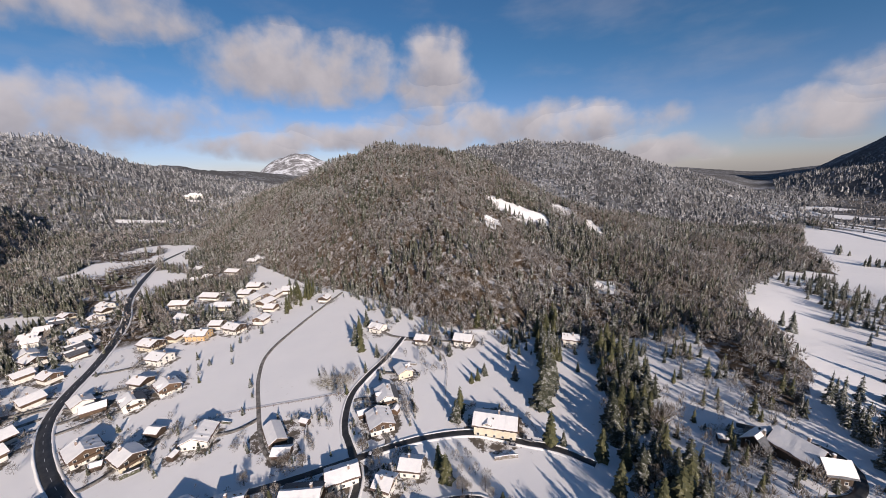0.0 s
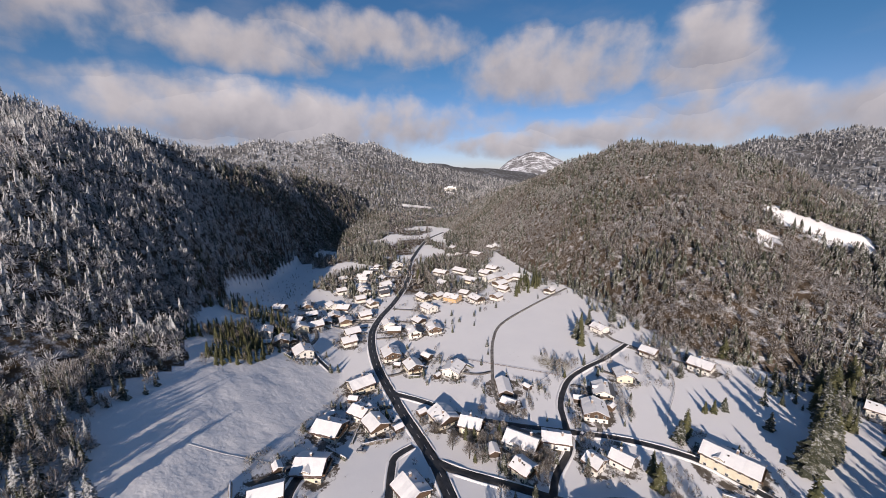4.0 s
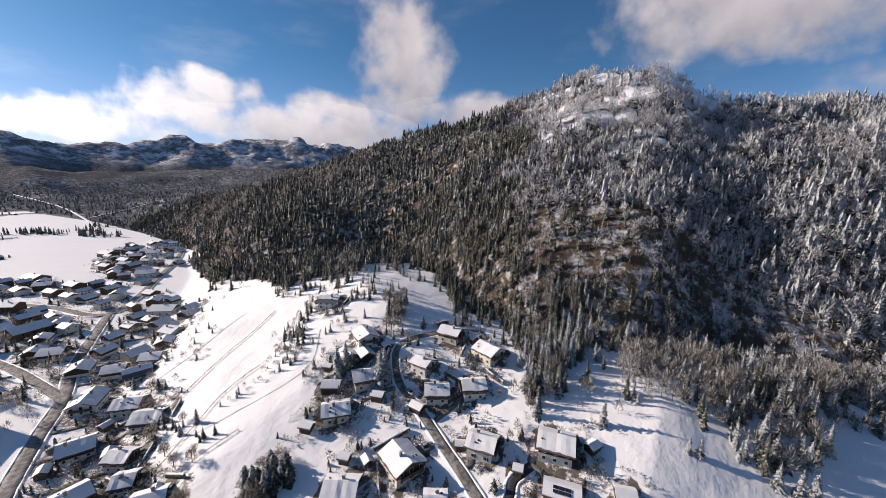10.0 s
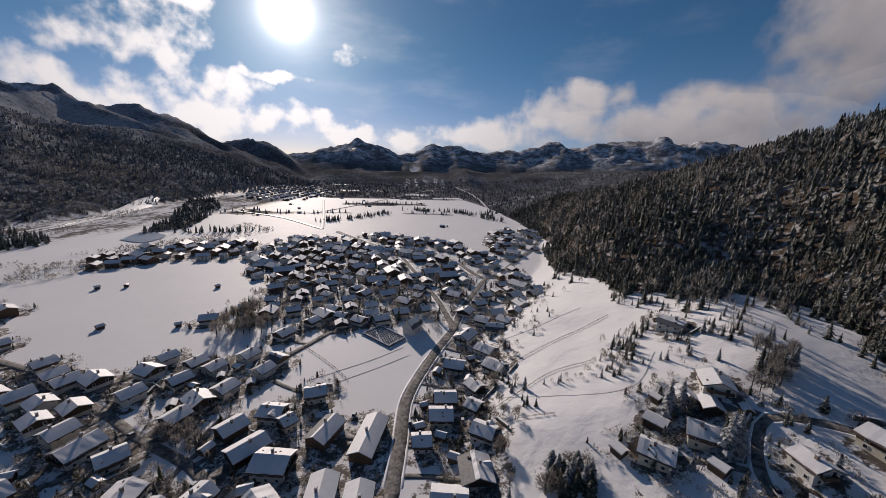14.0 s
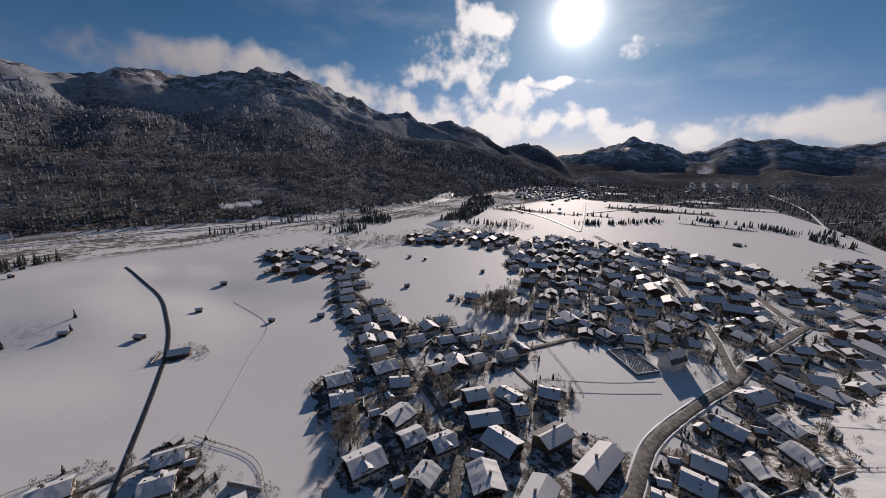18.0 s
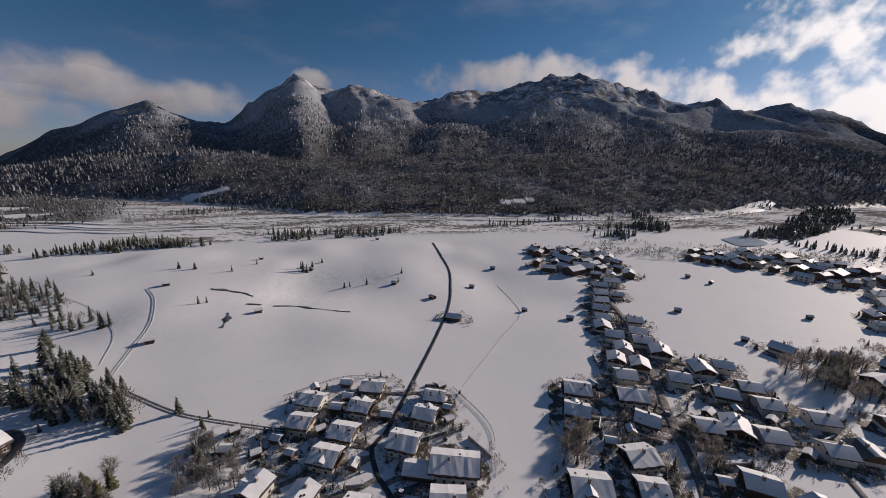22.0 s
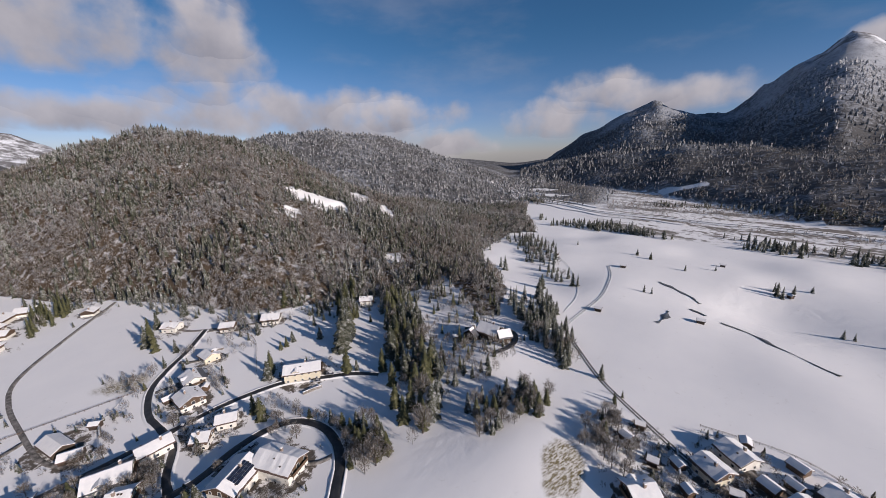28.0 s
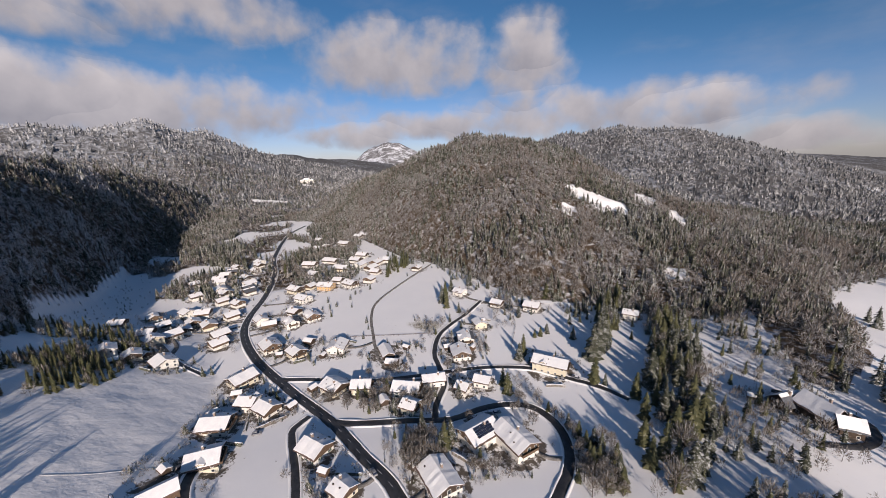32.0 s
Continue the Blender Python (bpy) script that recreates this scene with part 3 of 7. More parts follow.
def covers(x, y):
    """Shares of wood, far wood, bare rock, river shore and grass at arrays x, y."""
    az = np.degrees(np.arctan2(y - CY, x - CX)) % 360
    r = np.hypot(x - CX, y - CY)
    up = np.zeros_like(r)
    for ring, fall, bend in RINGS[:4]:
        up = np.maximum(up, ring_height(ring, fall, bend, az, r * 1.05)[1])
    wood = smooth(0.0, 0.03, up - 0.02 * fbm(x / 25, y / 25, 3, 21))
    east = np.maximum(ring_height(*RINGS[5], az, r)[1], ring_height(*RINGS[6], az, r)[1])
    south = np.maximum(ring_height(*RINGS[7], az, r)[1], ring_height(*RINGS[8], az, r)[1])
    wood = np.maximum(wood, smooth(0.0, 0.01, east))
    patch = fbm(x / 260, y / 200, 4, 31)
    wood = np.maximum(wood, smooth(0.0, 0.02, south) * smooth(0.33, 0.38, patch))
    # the edge of the western wood runs below the steep slope
    low = np.interp(az, [188, 194, 199, 203, 210, 213, 216, 223, 229, 237, 243, 247, 252], [400, 140, 153, 193, 203, 236, 262, 270, 252, 258, 340, 368, 700])
    wood = np.maximum(wood, smooth(-6, 6, r - low + 34 * (fbm(x / 22, y / 22, 3, 23) - 0.5)) * (r < 560) * (az > 188) * (az < 252))
    flank = in_polygon(FLANK, x + 12 * (fbm(x / 20, y / 20, 2, 71) - 0.5), y)
    wood = np.maximum(wood, flank.astype(float))
    foot = in_polygon(SPUR_FOOT, x + 14 * (fbm(x / 18, y / 18, 2, 73) - 0.5), y + 10 * (fbm(x / 15, y / 15, 2, 74) - 0.5))
    wood = np.maximum(wood, foot.astype(float))
    # leafless valley woods to the north-west, with snowy glades
    valley = smooth(108, 113, az) * smooth(168, 160, az) * smooth(345, 380, r)
    glade = smooth(0.60, 0.66, fbm(x / 70, y / 70, 3, 41)) * (r < 1500)
    wood = np.maximum(wood, valley * (1 - glade))
    peak = ring_height(*RINGS[4], az, r)[1]
    # strips of wood across the southern plain
    plain = smooth(880, 940, r) * smooth(205, 215, az) * smooth(315, 300, az)
    wood = np.maximum(wood, plain * smooth(0.66, 0.69, fbm(x / 330, y / 150, 4, 51) + 0.36 * smooth(1250, 1600, r)) * (r < 2900))
    wood = np.maximum(wood, smooth(800, 900, r) * smooth(8, 20, az) * smooth(66, 60, az) * smooth(0.28, 0.34, fbm(x / 200, y / 90, 4, 57)))
    wood = np.maximum(wood, smooth(1800, 2200, r) * smooth(250, 262, az) * smooth(0.36, 0.42, fbm(x / 300, y / 140, 4, 53)))
    wood = np.where(in_polygon(SCRUB, x + 16 * (fbm(x / 18, y / 18, 2, 75) - 0.5), y), 0.0, np.maximum(wood, in_polygon(WEDGE, x, y)))
    for c in CLEARINGS:
        wood = wood * (1 - smooth(0.0, 0.3, blob(x, y, *c)))
    # the northern end of the steep slope stays wooded down to its foot
    wood = np.maximum(wood, smooth(0.02, 0.05, ring_height(*RINGS[0], az, r)[1]) * (az < 163) * (az > 130))
    # snowy ledges running across the steep upper slope
    ledge = fbm(np.radians(az) * r / 15, r / 10, 3, 77)
    scree = smooth(0.545, 0.60, ledge) * smooth(173, 180, az) * smooth(204, 196, az) * smooth(270, 310, r) * (r < 440)
    wood = wood * (1 - 0.62 * scree)
    h = terrain(x, y, False)
    jag = fbm(x / 240, y / 240, 4, 61)
    rock = np.maximum(smooth(0.05, 0.2, peak), smooth(430, 560, h + 200 * (jag - 0.5)) * (east > 0) * 0.95)
    rock = np.maximum(rock, smooth(110, 230, h + 120 * (jag - 0.5)) * (ring_height(*RINGS[7], az, r)[1] > 0.2))
    shore = smooth(525, 560, x + 0.12 * np.abs(y + 60)) * (east < 0.01) * smooth(1750, 1450, r) * smooth(262, 285, az + 360 * (az < 90)) * smooth(394, 384, az + 360 * (az < 90))
    grass = smooth(0.0, 0.5, np.maximum(blob(x, y, 96, 10, 17, 8, 20), blob(x, y, -46, 191, 13, 11)) + 1.2 * (fbm(x / 6, y / 6, 3, 17) - 0.5))
    yard = np.zeros_like(r)
    for a, b, c in HOUSE_MASK:
        if c < 5.2 and a > 150:
            continue
        far = 3.5 if b < -135 and a > -60 else 0.0
        near = (np.abs(x - a) < c + 9) & (np.abs(y - b) < c + 9)
        yard[near] = np.maximum(yard[near], smooth(c + 5.5 + far, c - 1 + far, np.hypot(x[near] - a, y[near] - b)))
    return wood * (1 - shore) * (1 - smooth(0.0, 0.4, yard)), smooth(720, 950, r), rock, shore, grass, yard


def build_ground():
    turns, rings = 840, 250
    r = np.concatenate([[0.0], np.exp(np.linspace(math.log(14), math.log(4750), rings))])
    a = np.linspace(0, 2 * np.pi, turns, endpoint=False)
    rr, aa = np.meshgrid(r[1:], a, indexing="ij")
    x = np.concatenate([[CX], (CX + rr * np.cos(aa)).ravel()])
    y = np.concatenate([[CY], (CY + rr * np.sin(aa)).ravel()])
    z = terrain(x, y)
    i, j = np.meshgrid(np.arange(rings - 1), np.arange(turns), indexing="ij")
    k = (j + 1) % turns
    quads = np.stack([1 + i * turns + j, 1 + (i + 1) * turns + j, 1 + (i + 1) * turns + k, 1 + i * turns + k], -1).reshape(-1, 4)
    me = mesh_of("ground", np.stack([x, y, z], -1), quads, [GROUND], None, True)
    for name, values in zip(("wood", "far", "rock", "shore", "grass", "yard"), covers(x, y)):
        at = me.attributes.new(name, "FLOAT", "POINT")
        at.data.foreach_set("value", values.astype(np.float32))
    at = me.attributes.new("steep", "FLOAT", "POINT")
    rise = np.hypot(terrain(x + 6, y, False) - terrain(x - 6, y, False), terrain(x, y + 6, False) - terrain(x, y - 6, False)) / 12
    at.data.foreach_set("value", smooth(0.05, 0.2, rise).astype(np.float32))
    tagged(new("ground", me), "snow-covered valley floor, meadows, wooded hills and mountains", "ground", kind="structure")
    cap = Pile()
    for s in range(12):
        b, c = 2 * math.pi * s / 12, 2 * math.pi * (s + 1) / 12
        cap.quad((CX, CY, z[0]), (CX + 14.2 * math.cos(b), CY + 14.2 * math.sin(b), z[1]), (CX + 14.2 * math.cos((b + c) / 2), CY + 14.2 * math.sin((b + c) / 2), z[1]),
                 (CX + 14.2 * math.cos(c), CY + 14.2 * math.sin(c), z[1]))
    tagged(new("ground", cap.mesh("ground", GROUND)), "snow-covered meadow", "ground", kind="structure")


HOUSE_MASK = []


# ---- roads ----
def curve_through(points, step=4.0):
    """Even points along a smooth line through the given ones."""
    p = np.array(points, float)
    p = np.vstack([2 * p[0] - p[1], p, 2 * p[-1] - p[-2]])
    out = []
    for i in range(1, len(p) - 2):
        n = max(2, int(np.hypot(*(p[i + 1] - p[i])) / step))
        for t in np.linspace(0, 1, n, endpoint=False):
            a, b, c, d = p[i - 1], p[i], p[i + 1], p[i + 2]
            out.append(0.5 * (2 * b + (c - a) * t + (2 * a - 5 * b + 4 * c - d) * t * t + (3 * b - a - 3 * c + d) * t ** 3))
    out.append(p[-2])
    return np.array(out)


def offsets(line, sides):
    """Copies of the line, moved sideways."""
    d = np.gradient(line, axis=0)
    n = np.stack([-d[:, 1], d[:, 0]], -1) / np.maximum(np.hypot(d[:, 0], d[:, 1]), 1e-6)[:, None]
    return [line + n * s for s in sides]


def strip(line, sides, lifts, mat, name, wobble=0.0, soft=True):
    lines = offsets(line, sides)
    v = []
    for q, (p, up) in enumerate(zip(lines, lifts)):
        r = np.hypot(p[:, 0] - CX, p[:, 1] - CY)
        z = terrain(p[:, 0], p[:, 1]) + up + 0.0012 * np.maximum(r - 60, 0)
        if wobble:
            z = z + wobble * (vnoise(p[:, 0] / 2.2, p[:, 1] / 2.2, 5 + q) - 0.5)
        v.append(np.column_stack([p, z]))
    n, k = len(line), len(sides)
    f = [(i + j * n, i + 1 + j * n, i + 1 + (j + 1) * n, i + (j + 1) * n) for j in range(k - 1) for i in range(n - 1)]
    return mesh_of(name, np.vstack(v), np.array(f)[:, ::-1], [mat], None, soft)


ROADS, BANKS = [], []


def road(points, width, mat, label, banks=True, centre=False):
    line = curve_through(points)
    ROADS.append((line, width))
    h = width / 2
    ob = tagged(new("road", strip(line, [-h - 0.3, -h, -h * 0.3, h * 0.3, h, h + 0.3], [-0.4, 0.16, 0.22, 0.22, 0.16, -0.4], mat, "road")), label, "road", kind="structure")
    if banks:
        BANKS.append((ob, line, h))
    return ob


def snow_banks():
    """Ploughed banks along both sides of a road, left out where another road joins."""
    for ob, line, h in BANKS:
        for s in (-1, 1):
            sides = [s * (h - 0.1), s * (h + 0.2), s * (h + 0.6), s * (h + 1.2)]
            middle = offsets(line, [s * (h + 0.3)])[0]
            shut = np.zeros(len(line))
            for other, w in ROADS:
                if other is not line:
                    for q in other:
                        shut = np.maximum(shut, np.hypot(middle[:, 0] - q[0], middle[:, 1] - q[1]) < w / 2 + 1.4)
            lifts = [u * (1 - shut) - 0.8 * shut for u in (0.08, 0.34, 0.3, -0.2)]
            part("snow_bank", strip(line, sides[::s], lifts[::s], SNOW, "snow_bank", 0.45), ob, "ploughed snow bank")


WET = "wet black asphalt road between ploughed snow banks"
MAIN_ROAD = [(-86, -420), (-50, -335), (-36, -290), (-22, -258), (-5, -212), (-2, -179), (0, -155), (4, -100), (2, -40), (-12, 15), (-33, 49), (-51, 65), (-75, 86), (-109, 109), (-148, 138), (-177, 168), (-193, 196), (-210, 245), (-240, 310), (-286, 386), (-340, 517), (-350, 597)]
road(MAIN_ROAD[:7], 5.6, TRODDEN, "main street with brown slush and wheel tracks")
MAIN = road(MAIN_ROAD[6:], 5.2, ASPHALT, WET)
road([(-74, 85), (-62, 85), (-37, 89), (-17, 92), (-5, 100), (8, 105), (21, 104), (30, 94), (33, 81), (31, 67), (24, 53), (12, 30), (2, 0)], 4.0, ASPHALT, WET)
road([(-120, 117), (-100, 119), (-74, 119), (-50, 124), (-27, 131), (-6, 137), (9, 139), (27, 138), (44, 130), (59, 123), (70, 113)], 3.2, ASPHALT, WET)
road([(-25, 91), (-26, 103), (-24, 121), (-29, 137), (-34, 152), (-34, 175), (-27, 194), (-17, 213), (-6, 240)], 3.0, ASPHALT, WET)
road([(-59, 133), (-69, 145), (-81, 173), (-93, 206), (-97, 236), (-87, 284), (-67, 352)], 1.7, TRODDEN, "cleared footpath across the snowy meadow", False)
road([(-86, 88), (-89, 79), (-86, 72), (-75, 55), (-67, 41), (-55, 20), (-40, -20)], 3.1, ASPHALT, WET)
road([(-99, 29), (-110, 42), (-114, 51)], 3.2, ASPHALT, "cleared driveway of a farmhouse")
road([(-197, 127), (-183, 120), (-166, 116)], 2.6, ASPHALT, "narrow cleared lane to a house")
road([(-60, -40), (-80, -66), (-91, -83), (-100, -101), (-107, -116), (-113, -133), (-121, -143), (-129, -148), (-139, -143), (-151, -132), (-162, -121)], 3.2, TRODDEN, "lane climbing between hillside houses")
road([(-88, -78), (-94, -75), (-99, -76), (-102, -76), (-108, -73)], 3.0, ASPHALT, "cleared driveway of a hillside house")
road([(60, -66), (95, -59), (104, -55), (119, -53), (126, -59), (162, -77), (208, -99), (248, -116), (292, -129), (361, -143), (465, -147)], 1.8, ASPHALT, "narrow black lane across the snowfield", False)
road([(140, 122), (150, 113), (157, 104), (159, 95), (153, 87), (142, 82), (128, 82)], 2.8, ASPHALT, "curved dark drive round the dark house", False)
road([(-36, -290), (-31, -324), (-26, -353), (-10, -420), (10, -500)], 5.0, TRODDEN, "town street with brown slush")
road([(-236, -676), (-190, -580), (-150, -512), (-86, -416), (-57, -480), (-14, -549), (46, -567), (132, -683)], 6.0, TRODDEN, "road through the town", True)
road([(164, -706), (212, -911), (304, -1276)], 6.0, PACKED, "snow-covered far road", False)
road([(164, -706), (287, -844), (417, -926)], 6.0, ASPHALT, "far road across the plain", False)
for way in ([(243, -918), (144, -1225), (46, -1575), (-189, -2400)], [(-268, -2450), (-266, -1645), (-223, -1091)], [(-542, -1576), (-366, -1398), (-233, -1202)]):
    road(way, 5.0, PACKED, "snowy farm lane across the plain", False)
road([(283, -266), (197, -237), (132, -201), (106, -185), (73, -167), (54, -147), (40, -120)], 4.0, TRODDEN, "street between rows of houses", False)
road([(105, -183), (91, -212), (67, -255), (53, -281)], 4.0, TRODDEN, "street along the snowy meadow", False)
RIVER = [(980, 1010), (814, 721), (722, 560), (690, 440), (655, 330), (668, 200), (682, 90), (688, 0), (672, -110), (655, -230), (630, -340), (600, -450), (575, -600), (610, -800), (680, -1050)]
snow_banks()


def river():
    """Wide snow-covered gravel bed with a thin open channel winding down it."""
    line = curve_through(RIVER, 12.0)
    wide = 9 + 9 * vnoise(line[:, :1] / 70, line[:, 1:] / 70, 15)
    tagged(new("river_bed", strip(line, [-wide, -0.93 * wide, 0.93 * wide, wide], [-0.3, 0.35, 0.35, -0.3], SNOW, "river_bed", 0.2)), "wide snow-covered gravel bed of the valley river", "river", kind="structure")
    sway = 0.6 * (wide - 6) * np.sin(line[:, 1:] / 31.0)
    tagged(new("water", strip(line, [sway - 2.0, sway - 1.7, sway + 1.7, sway + 2.0], [0.2, 0.62, 0.62, 0.2], WATER, "water", 0.1)), "dark open channel of the river between snow", "river", kind="structure")
    for shift, a, b, seed in ((34, 4, 60, 3), (-38, 18, 74, 5), (70, 10, 44, 7)):
        arm = line[a:b] + np.array([[1.0, 0.1]]) * (shift + 16 * (vnoise(line[a:b, :1] / 60, line[a:b, 1:] / 60, seed) - 0.5))
        wd = 2.5 + 5 * vnoise(arm[:, :1] / 40, arm[:, 1:] / 40, seed + 20)
        tagged(new("side_channel", strip(arm, [-wd, -0.9 * wd, 0.9 * wd, wd], [-0.2, 0.3, 0.3, -0.2], SNOW, "side_channel", 0.2)), "snowed-over side channel on the river flats", "river", kind="structure")


river()
POND = curve_through([(412, -577), (425, -638), (375, -616), (369, -563), (412, -577)], 6.0)
tagged(new("frozen_pond", mesh_of("frozen_pond", np.vstack([[[395, -598, height(395, -598) + 0.9]], np.column_stack([POND, terrain(POND[:, 0], POND[:, 1]) + 0.9])]), np.array([(0, i, i + 1) for i in range(1, len(POND))]), [POND_SHADE])), "round frozen pond, blue of shaded snow painted on", "pond", kind="structure")


def centre_dashes():
    """Worn white dashes down the middle of the main road."""
    p = Pile()
    p.box(-1.5, -0.07, 0.0, 1.5, 0.07, 0.03)
    dash = p.mesh("centre_dash", FRAME)
    line, width = ROADS[1]
    for i in range(2, 118, 2):
        a, b = line[i], line[i + 1]
        z = height(a[0], a[1]) + 0.235 + 0.0012 * max(0.0, math.hypot(a[0] - CX, a[1] - CY) - 60)
        rise = math.degrees(math.atan2(height(b[0], b[1]) - height(a[0], a[1]), math.hypot(b[0] - a[0], b[1] - a[1])))
        part("centre_dash", dash, MAIN, at=pose(a[0], a[1], z, 0, -rise, math.degrees(math.atan2(b[1] - a[1], b[0] - a[0]))))


centre_dashes()
for ditch in ([(239, 41), (249, 41), (263, 44)], [(278, 17), (276, 5), (265, -14), (253, -41)], [(332, 80), (322, 57), (308, 39)], [(283, 38), (279, 27)]):
    line = curve_through(ditch, 3.0)
    tagged(new("stream", strip(line, [s * np.maximum(0.05, 4.2 * (vnoise(line[:, :1] / 7, line[:, 1:] / 7, 81 + int(s > 0)) - 0.22)) for s in (-1.0, -0.8, 0.8, 1.0)], [-0.1, 0.1, 0.1, -0.1], WATER, "stream", 0.1)), "open brook in the snowfield, bank shade painted into its grey", "stream", kind="structure")
for line in ([(150, -100), (190, -135), (233, -170), (300, -178)], [(206, 90), (245, 105), (300, 150), (330, 190)],
             [(-48, -200), (-75, -185), (-100, -178), (-120, -195)], [(-44, -260), (-80, -262), (-120, -270)], [(50, -225), (20, -245), (0, -262)], [(46, -215), (16, -236), (-4, -252)], [(-70, 140), (-50, 165), (-40, 200)], 
             [(-30, 20), (-60, 0), (-90, -20), (-110, -40)], [(-150, 30), (-120, 50), (-108, 62)], [(20, 25), (50, 10), (90, -5)]):
    tagged(new("foot_track", strip(curve_through(line, 3.0), [-0.25, -0.2, 0.2, 0.25], [-0.05, 0.03, 0.03, -0.05], PACKED, "foot_track", 0.05, False)), "line of old tracks across the snow", "track", kind="structure")
# farm track: two worn ruts
for way, mat in (([(118, -53), (131, -30), (140, -7), (155, 28), (173, 55), (189, 78)], TRODDEN), ([(189, 78), (220, 83), (245, 86), (268, 94), (312, 115), (338, 132)], PACKED)):
    line = curve_through(way)
    track = tagged(new("farm_track"), "farm track of two worn ruts along the field", "track", kind="structure")
    for s in (-0.75, 0.75):
        part("rut", strip(line, [s - 0.4, s - 0.3, s + 0.3, s + 0.4], [-0.08, 0.03, 0.03, -0.08], mat, "rut", 0.06, False), track)

# ---- houses ----
def window_mesh(name, w, h, glazed=False):
    """A frame round a recessed pane: one closed ring, with or without the glass in it."""
    rings = [(w, h, 0.03), (w, h, -0.1), (w - 0.11, h - 0.11, -0.1), (w - 0.11, h - 0.11, -0.03)]
    v = [(x * a, y, z * b) for a, b, y in rings for x, z in ((-1, -1), (1, -1), (1, 1), (-1, 1))]
    f = [(4 * r + j, 4 * r + (j + 1) % 4, 4 * r + 4 + (j + 1) % 4, 4 * r + 4 + j) for r in range(3) for j in range(4)]
    m = [0] * 12
    if glazed:
        f.append((12, 13, 14, 15))
        m.append(1)
    return mesh_of(name, v, f, [FRAME, GLASS], m)


def pane_mesh(w, h):
    p = Pile()
    p.box(-w + 0.1, -0.05, -h + 0.1, w - 0.1, 0.02, h - 0.1)
    return p.mesh("pane", GLASS)


def shutter_mesh(w, h):
    p = Pile()
    p.box(w + 0.06, -0.08, -h, w + 0.61, 0.0, h)
    return p.mesh("shutter", SHUTTER)


WIN_FULL, DOOR_FULL = window_mesh("window", 0.6, 0.65, True), window_mesh("balcony_door", 0.75, 1.0, True)
WIN, WIN_PANE, WIN_SHUT = window_mesh("window", 0.6, 0.65), pane_mesh(0.6, 0.65), shutter_mesh(0.6, 0.65)
DOOR_WIN, DOOR_PANE = window_mesh("balcony_door", 0.75, 1.0), pane_mesh(0.75, 1.0)


def gable_walls(L, W, eaves, rise, deep, mat, upper=None, split=2.9):
    """The walls of a house under a saddle roof, ridge along x; with upper, boards from the first floor up, set proud."""
    me = Pile()
    x, y = L / 2, W / 2
    me.box(-x, -y, -deep, x, y, eaves)
    for s in (-1, 1):
        me.quad((s * x, -y, eaves), (s * x, y, eaves), (s * x, 0, eaves + rise), (s * x, 0, eaves + rise))
    made = [me.mesh("wall", mat)]
    if upper:
        up = Pile()
        e = 0.06
        up.box(-x - e, -y - e, split, x + e, y + e, eaves + 0.02)
        for s in (-1, 1):
            up.quad((s * (x + e), -y, eaves), (s * (x + e), y, eaves), (s * (x + e), 0, eaves + rise), (s * (x + e), 0, eaves + rise))
        made.append(up.mesh("boarding", upper))
    return made


def saddle(L, W, eaves, rise, over, lift, thick, mat, rough=0.0, rng=None, trim=0.0, name="roof", near=1.0):
    """A saddle-shaped slab, ridge along x, rising from the eaves; rough makes its edge and thickness uneven."""
    slope = rise / (W / 2)
    half = W / 2 + over - trim
    n = 2 if not rough else max(6, int(L / 1.3))
    v, f = [], []
    for i in range(n):
        x = -L / 2 + L * i / (n - 1)
        jag = [rng.uniform(-rough, rough) if rough else 0.0 for _ in range(5)]
        th = thick * (1 + (jag[0] if rough else 0))
        hl, hr = (half - abs(jag[1]) * 1.2) * near, half - abs(jag[2]) * 1.2
        zl, zr = eaves + rise - slope * hl + lift, eaves + rise - slope * hr + lift
        top = eaves + rise + lift
        v += [(x, -hl, zl), (x, 0, top), (x, hr, zr), (x, hr, zr + th * 0.75), (x, hr * 0.5, (zr + top) / 2 + th * (1 + jag[3])), (x, 0, top + th * 0.9),
              (x, -hl * 0.5, (zl + top) / 2 + th * (1 + jag[4])), (x, -hl, zl + th * 0.75)]
    for i in range(n - 1):
        a, b = i * 8, i * 8 + 8
        for j in range(8):
            k = (j + 1) % 8
            f.append((a + j, a + k, b + k, b + j))
    for a in (0, (n - 1) * 8):
        f += [(a, a + 7, a + 6, a + 1), (a + 1, a + 6, a + 5, a + 5), (a + 1, a + 5, a + 4, a + 4), (a + 1, a + 4, a + 3, a + 2)]
    return mesh_of(name, v, f, [mat])


def chimney_mesh():
    p = Pile()
    p.box(-0.42, -0.42, -1.2, 0.42, 0.42, 1.15, 0)
    p.box(-0.52, -0.52, 1.15, 0.52, 0.52, 1.3, 1)
    p.box(-0.46, -0.46, 1.3, 0.46, 0.46, 1.5, 2, 0.1)
    return p.mesh("chimney", BRICKY, STONE, ROOF_SNOW)


CHIMNEY = chimney_mesh()


def balcony_mesh(w):
    p = Pile()
    p.box(-w, -1.35, -0.12, w, 0, 0.0)
    p.box(-w, -1.35, 0.06, w, -1.27, 1.0)
    for s in (-1, 1):
        p.box(min(s * w, s * (w - 0.08)), -1.27, 0.06, max(s * w, s * (w - 0.08)), 0, 1.0)
    for i in range(int(w) + 1):
        x = -w + 0.1 + i * (2 * w - 0.2) / max(1, int(w))
        p.box(x - 0.06, -1.3, -0.7, x + 0.06, -1.18, -0.12)
    p.box(-w - 0.04, -1.4, 1.0, w + 0.04, -1.2, 1.09)
    return p.mesh("balcony", WOOD)


BALCONIES = {w: balcony_mesh(w) for w in (2.2, 3.2, 4.2)}


